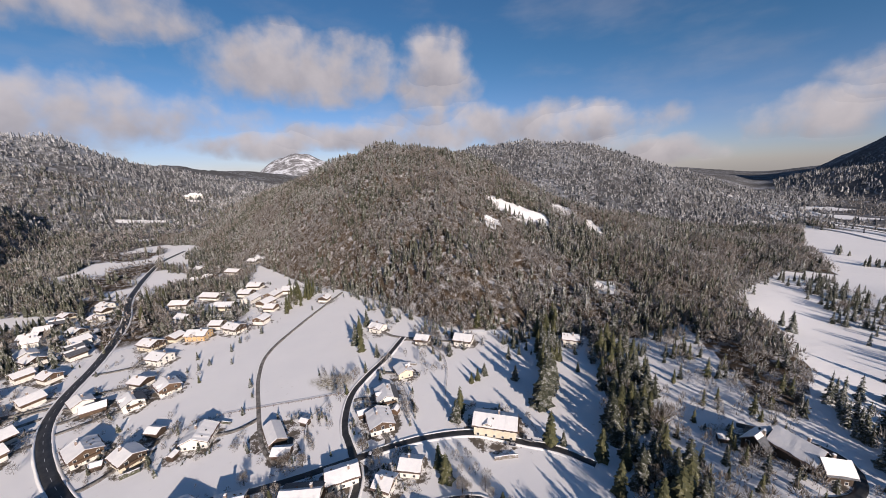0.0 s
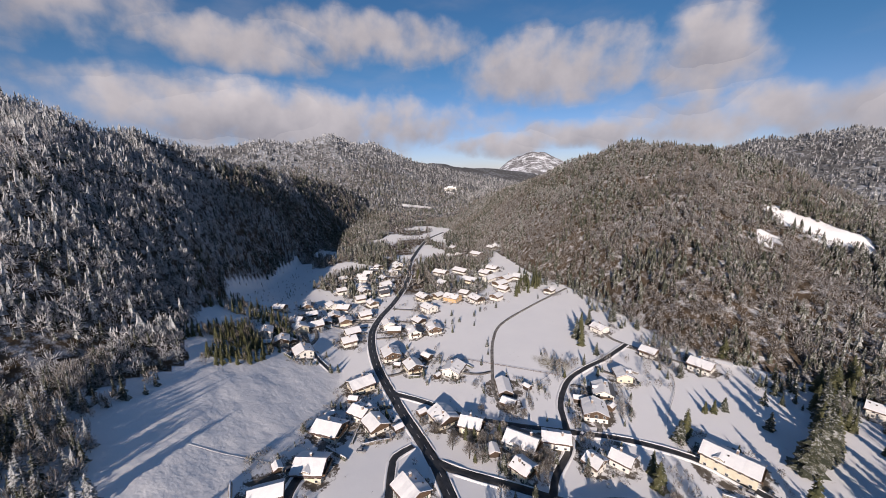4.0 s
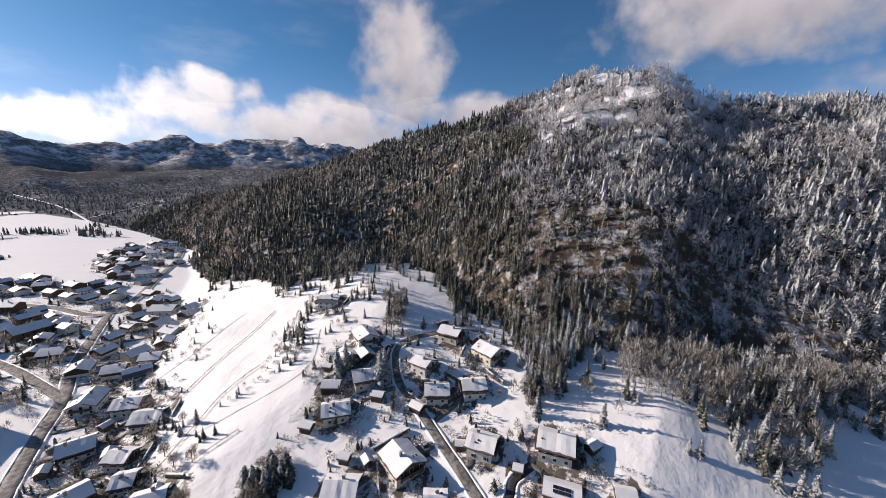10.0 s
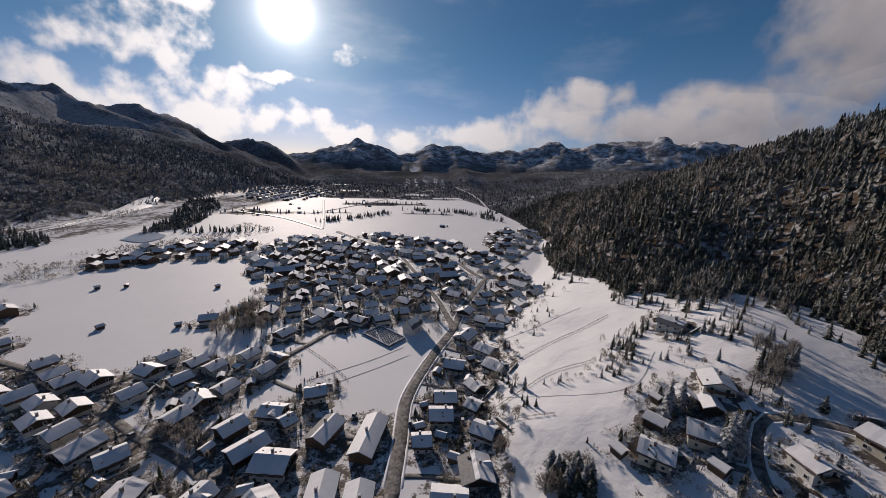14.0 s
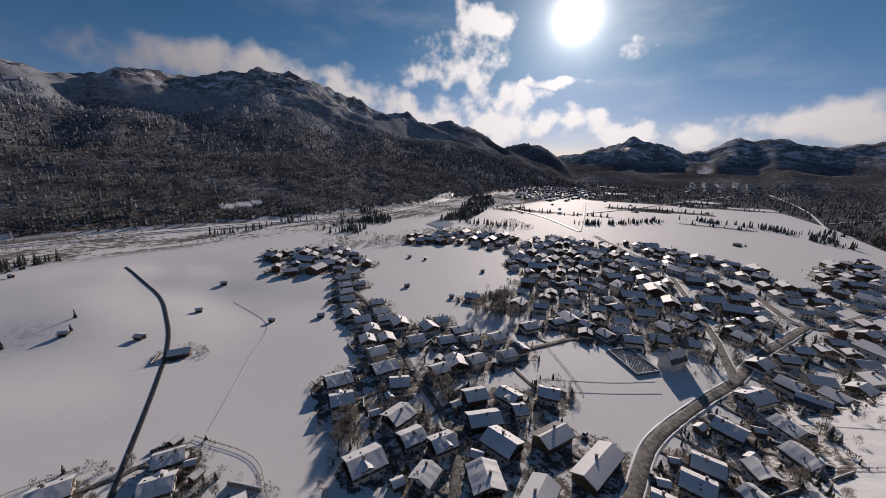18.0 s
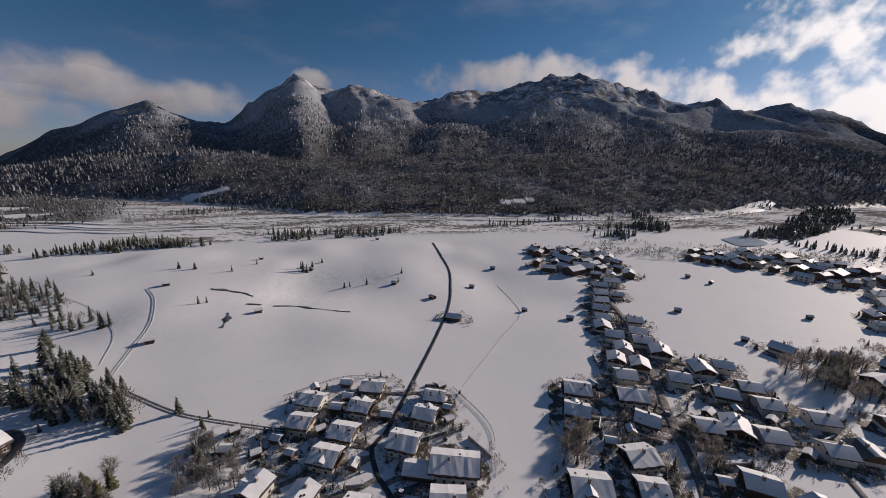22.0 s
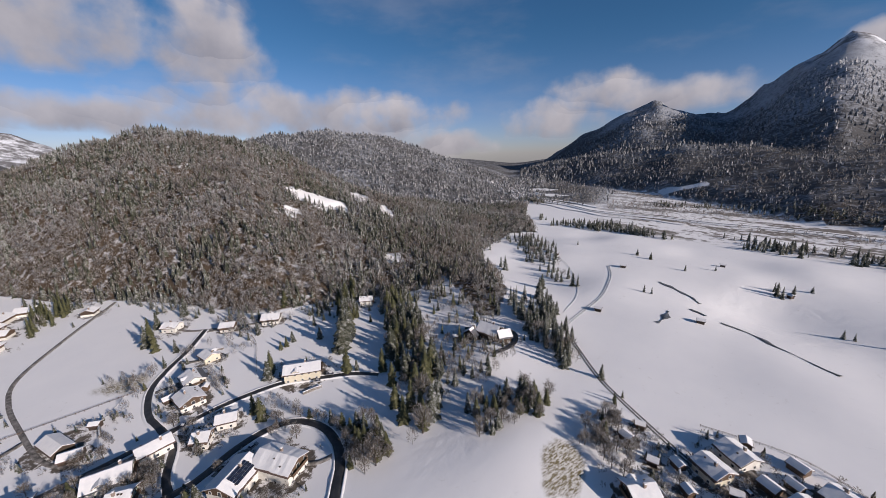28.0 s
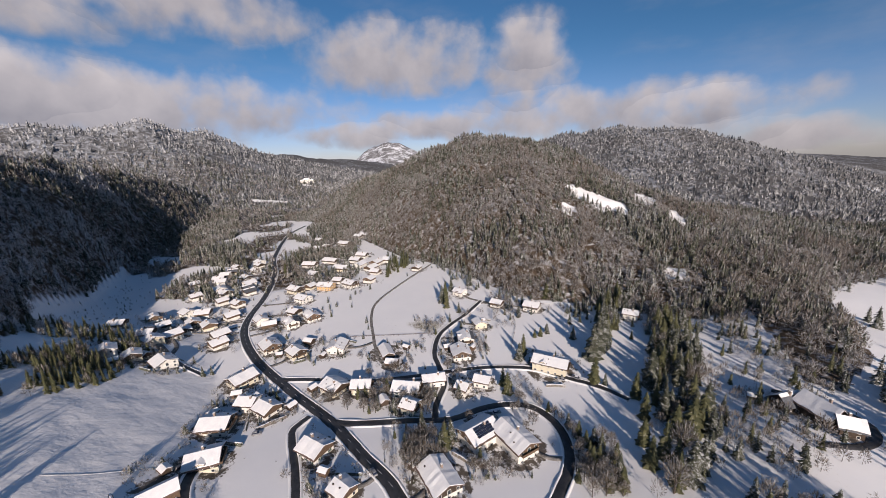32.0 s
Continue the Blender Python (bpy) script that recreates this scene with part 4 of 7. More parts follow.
def roof_marks(L, W, eaves, rise, rng):
    """Snow guards and dormer-like melt holes along one roof slope."""
    s = rng.choice((-1, 1))
    slope = rise / (W / 2)
    spots = []
    for i in range(rng.randint(1, 3)):
        x, k = rng.uniform(-L * 0.4, L * 0.4), rng.uniform(0.2, 0.75)
        y = s * W / 2 * k
        spots.append((x, y, eaves + rise - slope * abs(y) + 0.45))
    return spots


VENT = Pile()
VENT.box(-0.35, -0.3, -0.2, 0.35, 0.3, 0.28, 0, 0.06)
VENT = VENT.mesh("roof_vent", DARK_WOOD)


def solar_mesh(rows, cols):
    p = Pile()
    for i in range(rows):
        for j in range(cols):
            p.box(j * 1.72 - cols * 0.86, i * 1.05 - rows * 0.525, 0, j * 1.72 + 1.66 - cols * 0.86, i * 1.05 + 0.98 - rows * 0.525, 0.06)
    return p.mesh("solar_panel", SOLAR)



def cross_gable(ob, L, W, eaves, rise, wall, rng):
    """A gabled dormer breaking through one roof slope."""
    wide, side = rng.uniform(2.6, 3.8), rng.choice((-1, 1))
    low, up = eaves + rise * 0.3, wide * 0.24
    at = pose(rng.uniform(-0.2, 0.2) * L, side * W * 0.29, 0, 0, 0, 90)
    box = part("dormer", gable_walls(W * 0.44, wide, low, up, 0.2 - eaves, wall)[0], ob, "gabled dormer", at)
    part("dormer_roof", saddle(W * 0.44 + 0.9, wide, low, up, 0.4, 0.0, 0.18, TILE, name="dormer_roof"), box)
    part("dormer_snow", saddle(W * 0.44 + 0.7, wide, low, up, 0.4, 0.185, 0.3, ROOF_SNOW, 0.15, rng, 0.12, "dormer_snow"), box)
    part("window", WIN_FULL, box, at=pose(side * (W * 0.22 + 0.02), 0, low - 0.55, 0, 0, 90 * side))


def house(x, y, turn, L, W=None, eaves=None, detail=2, rng=random, name="house", wall=None, upper="auto", label=None, group="", pitch=0.42, snowy=True, category="house", panels=False):
    """A village house: walls, boarded storey, saddle roof with its snow, chimney, windows, doors and balconies."""
    L = max(L * 0.93, 6.0) if eaves is None else L
    W = W or min(max(L * 0.84, 7.6), 11.0)
    eaves = eaves or rng.choice((3.8, 4.25, 4.5))
    wall = wall or rng.choice((PLASTER, PLASTER, PLASTER, PLASTER, CREAM))
    if upper == "auto":
        # town houses get more dark boards, imitating their shaded north walls
        upper = rng.choice((WOOD, DARK_WOOD, WOOD, None) if y > -135 else (WOOD, DARK_WOOD, DARK_WOOD, WOOD, None))
    c, s = math.cos(radians(turn)), math.sin(radians(turn))
    corners = [(x + u * L / 2 * c - v * W / 2 * s, y + u * L / 2 * s + v * W / 2 * c) for u in (-1, 1) for v in (-1, 1)]
    zs = terrain(np.array([p[0] for p in corners]), np.array([p[1] for p in corners]))
    z = 0.55 * float(zs.mean()) + 0.45 * float(zs.min()) - 0.2
    deep = max(1.2, z - float(zs.min()) + 0.6)
    HOUSE_MASK.append((x, y, max(L, W) * 0.62))
    if detail == 2 and min(math.hypot(x - 2, y - 20), math.hypot(x + 4, y + 60)) < 108:
        detail = 3
    over = 1.0 if eaves > 3.3 else 0.5
    wl, ww = L - 2 * over * 0.8, W
    rise = W / 2 * pitch
    words = {"white_plaster": "white-plastered", "cream_plaster": "cream-plastered", "ochre_plaster": "ochre-plastered", "weathered_boards": "brown boarded", "dark_stained_wood": "dark boarded"}[wall.name]
    text = label or (words + " village house under a snow-covered saddle roof" if not upper else words + " village house, boarded upper storey, snow-covered roof")
    ob = thing(name, x, y, z, turn, text, category, group)
    for me in gable_walls(wl, ww, eaves, rise, deep, wall, upper, eaves - 1.9):
        part(me.name.split(".")[0], me, ob)
    near = rng.choice((0.25, 0.55)) if eaves > 3.3 and not panels and rng.random() < 0.13 else 1.0
    part("roof", saddle(L + 0.4, W, eaves, rise, over, 0.0, 0.22, TILE if near == 1.0 else SLATE), ob)
    if snowy:
        part("roof_snow", saddle(L + 0.1, W, eaves, rise, over, 0.225, rng.uniform(0.2, 0.36), ROOF_SNOW, 0.3 if detail > 1 else 0.0, rng, 0.22, "roof_snow", near), ob, "thick snow on the roof" if near == 1.0 else "snow on one roof slope, the other partly bare")
    if panels:
        slope = math.degrees(math.atan2(rise, W / 2))
        panel = solar_mesh(1, 1)
        nx, ny = int(L * 0.6 / 1.72), max(1, int(W / 2 / 1.25))
        for i in range(nx):
            for j in range(ny):
                part("solar_panel", panel, ob, "dark solar panel", pose(0, -W / 4, eaves + rise / 2 + 0.75, slope, 0, 0) @ pose((i - (nx - 1) / 2) * 1.72, (j - (ny - 1) / 2) * 1.2, 0))
    if detail > 0:
        part("chimney", CHIMNEY, ob, at=pose(rng.uniform(-0.25, 0.25) * L, rng.choice((-1, 1)) * W * 0.12, eaves + rise + 0.2))
    if detail > 1:
        for spot in roof_marks(L, W, eaves, rise, rng):
            part("roof_vent", VENT, ob, at=pose(*spot))
    if eaves < 3.3:
        return ob
    floors = [1.2, eaves - 0.9] if eaves > 4.2 else [1.35]
    e = 0.07 if upper else 0.01

    def opening(u, v, zz, face, door=False):
        rx = {0: pose(u, -ww / 2 - e, zz), 1: pose(wl / 2 + e, u, zz, 0, 0, 90), 2: pose(u, ww / 2 + e, zz, 0, 0, 180), 3: pose(-wl / 2 - e, u, zz, 0, 0, 270)}[face]
        close = detail > 2
        win = part("balcony_door" if door else "window", (DOOR_WIN if close else DOOR_FULL) if door else (WIN if close else WIN_FULL), ob, at=rx)
        if close:
            part("pane", DOOR_PANE if door else WIN_PANE, win)
            if shut and not door:
                part("shutter", WIN_SHUT, win)
                part("shutter", WIN_SHUT, win, at=pose(-1.27, 0, 0))
    shut = rng.random() < 0.3
    if detail > 1 and not panels and category == "house" and rng.random() < 0.35:
        cross_gable(ob, L, W, eaves, rise, wall if rng.random() < 0.5 else WOOD, rng)
    if detail > 0:
        for face in (0, 1, 2, 3) if detail > 1 or math.hypot(x - CX, y - CY) < 250 else (1, 3):
            span = wl if face in (0, 2) else ww
            count = max(2, int(span / 3.4)) if detail > 1 else 2
            for k, zz in enumerate(floors):
                if detail < 2 and k == 0:
                    continue
                for i in range(count):
                    opening(-span / 2 + span * (i + 0.5) / count, 0, zz, face, door=detail > 1 and k == 1 and face in (1, 3) and i == count // 2)
    if detail > 1 and eaves > 4.2:
        w = 4.2 if ww > 10 else 3.2 if ww > 8.4 else 2.2
        for face in ((1, 3) if rng.random() < 0.5 else (1,)):
            at = pose(wl / 2 + 0.02, 0, eaves - 1.9, 0, 0, 90) if face == 1 else pose(-wl / 2 - 0.02, 0, eaves - 1.9, 0, 0, 270)
            part("balcony", BALCONIES[w], ob, "brown wooden balcony", at)
    return ob


def shed(x, y, turn, L, rng, label="small brown wooden shed with a snow-covered roof", wall=None):
    return house(x, y, turn, max(L, 3.4) if L < 6 else L, W=max(3.0, min(L * 0.75, 7.5)), eaves=2.4, detail=0, rng=rng, name="shed", wall=wall or rng.choice((WOOD, DARK_WOOD)), upper=None, label=label, category="shed", pitch=0.5)


rng = random.Random(7)
NORTH_HOUSES = [(107, 212, 154, 12), (-17, 150, 105, 14), (-15, 169, 102, 13), (-6, 192, 109, 11), (36, 225, 155, 14), (8, 231, 156, 11), (-25, 256, 146, 12), (-99, 153, 94, 14), (-123, 144, 146, 12),
                (-145, 150, 139, 14), (-150, 186, 135, 12), (-140, 199, 135, 13), (-166, 235, 158, 14), (-186, 258, 158, 15), (-159, 268, 174, 17), (-137, 276, 152, 15)]
for k, (x, y, a, L) in enumerate(NORTH_HOUSES):
    house(x, y, a, L, rng=rng, group="houses of the northern village", wall=OCHRE if k == 14 else None)
ROADSIDE_HOUSES = [(-83, 111, 150, 14), (-68, 112, 8, 12), (-43, 112, 177, 16), (-38, 97, 161, 9), (-13, 114, 156, 8), (-3, 122, 165, 10), (-139, 113, 64, 15), (-125, 76, 11, 15), (-113, 55, 26, 14),
                   (-121, 93, 179, 11), (-109, 90, 156, 12), (-72, 66, 156, 13), (-52, 47, 150, 9), (-190, 116, 151, 14), (-18, 55, 125, 17)]
for k, (x, y, a, L) in enumerate(ROADSIDE_HOUSES):
    house(x, y, a, L, rng=rng, group="houses along the road", wall=None)
for x, y, a, L, W, e in ((143, 100, 104, 15, 10, 5.4), (136, 108, 20, 12, 8, 4.6), (146, 91, 160, 9, 7, 4.4)):
    house(x, y, a, L, W=W, eaves=e, rng=rng, name="dark_house", wall=DARK_WOOD, upper=None, pitch=0.85, label="dark timber house with steep gables among spruces", group="dark house in the trees")
house(36, 139, 159, 20, W=11, eaves=5.6, rng=rng, name="guest_house", wall=CREAM, upper=None, label="long cream guest house with rows of windows, snowy roof")
house(-4, 80, 42, 16, W=12, eaves=5.6, rng=rng, name="hotel_wing", wall=PLASTER, upper=WOOD, label="hotel wing with solar panels on its snowy roof", category="hotel", panels=True)
house(11, 77, 127, 18, W=11, eaves=6.2, rng=rng, name="hotel_wing", wall=PLASTER, upper=WOOD, label="hotel wing with wooden balconies and snowy roof", category="hotel")
house(-30, 121, 15, 13, W=8, eaves=4.0, rng=rng, name="shop", wall=PLASTER, upper=None, label="low white shop beside the road junction", category="shop")
for x, y, a, L in [(-65, 150, 119, 15), (-58, 138, 175, 8), (-123, 161, 167, 7), (-168, 185, 31, 11), (-207, 120, 167, 7), (-211, 106, 42, 6), (-114, 36, 47, 12), (-63, 55, 167, 4), (-53, 102, 127, 6), (-105, 143, 80, 4)]:
    shed(x, y, a, L, rng)
for x, y, a, L in [(-213, 342, 175, 19), (-195, 361, 164, 22), (-168, 329, 170, 20), (-163, 363, 163, 15), (-134, 333, 68, 16), (-240, 420, 160, 14), (-262, 470, 150, 14), (-190, 305, 160, 13)]:
    house(x, y, a, L, detail=1, rng=rng, group="row houses at the wood's edge")
for x, y, L in [(-163, 386, 16), (-152, 345, 18), (-212, 449, 20), (-208, 499, 16), (-232, 431, 12), (-154, 286, 11), (-122, 290, 12), (-124, 318, 12), (-134, 353, 17), (-122, 366, 15), (-176, 268, 11), (-80, 332, 11), (-159, 207, 11)]:
    house(x, y, rng.choice((160, 165, 170, 75)), L, detail=1, rng=rng, group="row houses at the wood's edge")
NW_CLUSTER = [(-261, 153), (-263, 182), (-243, 169), (-233, 147), (-229, 181), (-250, 199), (-194, 165), (-214, 179), (-208, 196), (-240, 226), (-265, 256), (-289, 285), (-304, 268), (-221, 222),
              (-231, 252), (-262, 292), (-268, 318), (-284, 350), (-300, 329), (-178, 190), (-246, 274)]
NW_CLUSTER += [(-280, 277), (-241, 263), (-222, 112), (-209, 115), (-220, 139), (-220, 153), (-185, 152), (-293, 313), (-275, 236), (-292, 300), (-252, 246), (-236, 200), (-222, 165), (-278, 340)]
for x, y in NW_CLUSTER:
    house(x, y, rng.choice((20, 140, 155, 60)), rng.uniform(10, 13), detail=1, rng=rng, group="houses below the wood")
WEST_HOUSES = [(-117, -68, 104, 13), (-106, -90, 102, 11), (-88, -111, 71, 14), (-117, -117, 127, 11), (-126, -105, 130, 11), (-125, -130, 89, 10), (-148, -130, 97, 12), (-146, -108, 75, 13),
               (-139, -210, 118, 13), (-124, -165, 63, 13), (-107, -148, 144, 12), (-90, -147, 140, 12), (-82, -93, 124, 8), (-71, -122, 123, 12)]
for k, (x, y, a, L) in enumerate(WEST_HOUSES):
    house(x, y, a, L, rng=rng, group="hillside houses", wall=(CREAM if k in (6, 7) else None), upper=None if k in (1, 5, 7) else "auto")
for x, y, a, L in [(-112, -165, 75, 9), (-117, -158, 65, 9), (-97, -158, 125, 8), (-108, -120, 89, 6), (-104, -76, 106, 3), (-112, -46, 112, 6), (-105, -38, 101, 5), (-106, -21, 103, 4), (-103, -97, 119, 4)]:
    shed(x, y, a, L, rng)
house(-104, -62, 104, 11, W=7, eaves=2.6, detail=0, rng=rng, name="carport", wall=WOOD, upper=None, label="low carport with solar panels above the snow", category="carport", panels=True)
STREET_HOUSES = [(-31, -159, 91, 14), (-20, -148, 173, 14), (-11, -177, 3, 9), (-20, -192, 178, 12), (-23, -205, 180, 12), (-37, -177, 149, 11), (-36, -197, 142, 8), (-39, -213, 125, 10), (-53, -229, 136, 13),
                 (-31, -236, 162, 13), (-52, -251, 138, 13), (-42, -272, 54, 16), (-64, -281, 169, 14)]
for x, y, a, L in STREET_HOUSES:
    house(x, y, a, L, rng=rng, group="houses along the main street")
for k, (x, y, a, L) in enumerate([(11, -180, 78, 27), (11, -151, 89, 13), (30, -184, 67, 18), (24, -154, 91, 16), (70, -187, 54, 13), (58, -175, 49, 17)]):
    house(x, y, a, L * 0.88, W=9, eaves=4.0, detail=1, rng=rng, name="barn", wall=(WOOD, PLASTER, WOOD, PLASTER, WOOD, DARK_WOOD)[k], upper=DARK_WOOD if k in (1, 3) else None, label="long farm barn with a snow-covered saddle roof", category="barn", group="farm barns")
TOWN_NEAR = [(45, -167, 173, 15), (42, -148, 136, 14), (41, -210, 18, 11), (56, -196, 171, 12), (48, -190, 47, 7), (94, -206, 142, 13), (132, -154, 64, 14), (118, -145, 58, 12), (122, -177, 67, 15),
             (106, -172, 46, 11), (89, -153, 85, 13), (76, -147, 69, 11), (64, -152, 64, 11), (60, -136, 96, 10), (82, -127, 70, 15)]
for x, y, a, L in TOWN_NEAR:
    house(x, y, a, L, rng=rng, group="houses at the edge of the town")
FIELD_HOUSES = [(151, -27, 66, 12), (136, -24, 69, 11), (155, -55, 71, 12), (141, -49, 65, 11), (127, -42, 65, 12), (115, -36, 65, 12), (106, -13, 151, 11), (99, -29, 152, 11), (142, -84, 66, 11), (130, -77, 61, 11),
                (116, -66, 63, 13), (101, -83, 71, 20), (92, -47, 68, 9), (87, -77, 75, 13)]
for x, y, a, L in FIELD_HOUSES:
    house(x, y, a, L, rng=rng, group="houses of the estate in the field")
for x, y, a, L in [(163, -42, 71, 6), (145, -38, 70, 6), (135, -60, 70, 5), (139, 3, 116, 4), (128, 3, 80, 5), (124, -9, 108, 4), (103, -70, 69, 12), (152, -43, 70, 5), (134, -88, 60, 4), (121, -22, 60, 4)]:
    shed(x, y, a, L, rng)
EAST_STREET = [(152, -192), (137, -186), (145, -202), (162, -205), (177, -210), (191, -212), (204, -221), (218, -230), (193, -239), (178, -228), (167, -222), (154, -224), (129, -212), (134, -232), (134, -246), (114, -224),
               (103, -236), (97, -194), (87, -216), (75, -232), (90, -248), (72, -244), (115, -240), (232, -240), (246, -250), (262, -262), (240, -262)]
for x, y in EAST_STREET:
    house(x, y, 62 + rng.uniform(-6, 6) + 90 * (rng.random() < 0.2), rng.uniform(10.5, 13), detail=1, rng=rng, group="houses of the east street")
TOWN_MID = [(141, -301), (125, -322), (112, -339), (87, -317), (80, -277), (67, -297), (69, -352), (49, -341), (29, -326), (14, -382), (-7, -411), (-18, -395), (4, -314), (-14, -318), (-37, -365), (-48, -316), (-62, -334), (-72, -313),
            (-58, -398), (18, -301), (38, -356), (69, -419), (96, -436), (96, -378), (132, -454), (151, -406), (45, -444), (10, -459), (-25, -454), (-51, -462), (-83, -470), (-109, -503), (-121, -443), (-124, -404), (-119, -356), (-98, -353),
            (-95, -322), (-93, -385), (-130, -494), (-183, -551), (-216, -640)]
for x, y in TOWN_MID:
    house(x, y, rng.choice((18, 24, 108, 60, 150)), rng.uniform(10, 13.5), detail=1, rng=rng, group="houses of the town")


def fill_town(poly, spacing, seed, clear):
    """More houses between the others, off the roads."""
    g = random.Random(seed)
    xs, ys = [p[0] for p in poly], [p[1] for p in poly]
    y = min(ys)
    while y < max(ys):
        x = min(xs)
        while x < max(xs):
            u, v = x + g.uniform(-4, 4), y + g.uniform(-4, 4)
            x += spacing
            if not in_polygon(poly, np.array([u]), np.array([v]))[0]:
                continue
            if any((u - a) ** 2 + (v - b) ** 2 < (c + 6.4) ** 2 for a, b, c in HOUSE_MASK) or any(blob(u, v, *q) > 0 for q in clear):
                continue
            if min(np.min(np.hypot(line[:, 0] - u, line[:, 1] - v)) for line in STREETS) < 9.5:
                continue
            if math.hypot(u - CX, v - CY) > 345:
                FAR.append((u, v, g.choice((18, 24, 108, 60, 150, 135, 95)) + g.uniform(-6, 6), g.choice((8, 9.5, 10.5, 11.5, 12.5, 14, 18)) * g.uniform(0.93, 1.07)))
                HOUSE_MASK.append((u, v, 7.5))
            else:
                house(u, v, g.choice((18, 24, 108, 60, 150, 135, 95)) + g.uniform(-6, 6), g.choice((8.5, 10, 11, 12, 13.5, 16)), detail=1, rng=g, group="houses of the town")
        y += spacing


FAR = []
STREETS = [curve_through(q) for q in ([(-86, -420), (-50, -335), (-36, -290), (-22, -258)], [(-36, -290), (-31, -324), (-26, -353), (-10, -420), (10, -500)],
                                      [(-236, -676), (-190, -580), (-150, -512), (-86, -416), (-57, -480), (-14, -549), (46, -567), (132, -683)], [(283, -266), (197, -237), (132, -201)])]
fill_town([(60, -285), (100, -300), (150, -400), (200, -480), (190, -600), (60, -660), (-60, -600), (-100, -520), (-130, -350), (-80, -290), (-45, -290), (-15, -300)], 14.6, 11, [(-4, -284, 22, 18), (25, -275, 20, 16)])
fill_town([(250, -255), (330, -235), (420, -260), (400, -330), (330, -350), (270, -300)], 18, 12, [])
fill_town([(200, -480), (260, -470), (330, -420), (380, -470), (300, -560), (200, -590)], 22, 13, [])
fill_town([(-250, -690), (-170, -520), (-120, -470), (-105, -600), (-190, -760)], 21, 14, [])
fill_town([(579, -1283), (683, -1611), (672, -2002), (526, -2026), (325, -1539), (356, -1251), (441, -1179)], 42, 15, [])
fill_town([(129, -2092), (89, -2747), (-205, -2752), (-270, -2544)], 66, 16, [])


def far_town():
    """The far roofs of the town, too small to tell apart singly."""
    p = Pile()
    for x, y, turn, L in FAR:
        W, e = L * 0.8, rng.choice((4.4, 5.4))
        z, rise, c, s = height(x, y), W * 0.2, math.cos(radians(turn)), math.sin(radians(turn))
        t = lambda u, v, h: (x + u * c - v * s, y + u * s + v * c, z + h)
        a, b = L / 2, W / 2
        # boarded walls favoured, their dark tone imitating north walls in shade
        wall = rng.choice((0, 1, 1))
        p.hexa([t(-a, -b, -1), t(a, -b, -1), t(a, b, -1), t(-a, b, -1), t(-a, -b, e), t(a, -b, e), t(a, b, e), t(-a, b, e)], wall)
        for u in (-a, a):
            p.quad(t(u, -b, e), t(u, b, e), t(u, 0, e + rise), t(u, 0, e + rise), 1)
        for q in (-1, 1):
            o, lo = q * (b + 0.9), e - rise * 0.9 / b
            p.hexa([t(-a - 1, 0, e + rise), t(a + 1, 0, e + rise), t(a + 1, o, lo), t(-a - 1, o, lo), t(-a - 1, 0, e + rise + 0.2), t(a + 1, 0, e + rise + 0.2), t(a + 1, o, lo + 0.2), t(-a - 1, o, lo + 0.2)], 2)
            p.hexa([t(-a - 0.9, 0, e + rise + 0.21), t(a + 0.9, 0, e + rise + 0.21), t(a + 0.9, o * 0.97, lo + 0.25), t(-a - 0.9, o * 0.97, lo + 0.25),
                    t(-a - 0.9, 0, e + rise + 0.5), t(a + 0.9, 0, e + rise + 0.5), t(a + 0.9, o * 0.97, lo + 0.5), t(-a - 0.9, o * 0.97, lo + 0.5)], 3)
            for k in (-0.3, 0.0, 0.3):
                for h in (1.0, 3.4):
                    p.hexa([t(k * L - 0.6, q * b, h), t(k * L + 0.6, q * b, h), t(k * L + 0.6, q * (b + 0.05), h), t(k * L - 0.6, q * (b + 0.05), h),
                            t(k * L - 0.6, q * b, h + 1.3), t(k * L + 0.6, q * b, h + 1.3), t(k * L + 0.6, q * (b + 0.05), h + 1.3), t(k * L - 0.6, q * (b + 0.05), h + 1.3)], 4)
        p.box(x - 0.5, y - 0.5, z + e + rise - 0.5, x + 0.5, y + 0.5, z + e + rise + 1.4, 5)
    tagged(new("far_houses", p.mesh("far_houses", PLASTER, WOOD, TILE, ROOF_SNOW, GLASS, BRICKY)), "far town houses with snow-covered saddle roofs", "houses", kind="stuff")


far_town()


def hay_hut(x, y, turn, L, rng):
    return shed(x, y, turn, L, rng, "lone wooden hay hut on the snowfield", DARK_WOOD)


shed(229, -116, 62, 11, rng, "weathered field barn with a snowy roof beside the lane", WOOD)
for x, y in [(233, -174), (312, -80), (294, -150), (270, -108), (262, 24), (498, -73), (210, -199), (382, 2), (227, 76), (344, 120), (205, -289), (174, -376), (157, -293), (346, -190), (273, -370), (253, -376), (-135, -627), (330, 190), (420, 60)]:
    hay_hut(x, y, rng.choice((30, 60, 110)), rng.uniform(3.6, 5.6), rng)
for u, v in [(413, -944), (357, -1114), (272, -923), (425, -742), (346, -870), (193, -1603), (179, -1816), (171, -1282), (49, -1374), (-90, -1955), (-262, -1706), (-302, -1712), (-595, -2219), (-792, -2305), (130, -1110), (-20, -1240), (-150, -1420), (260, -1360), (300, -1010), (-400, -1250), (-480, -1480), (-60, -760)]:
    hay_hut(u, v, rng.choice((20, 110)), rng.uniform(7, 11), rng)


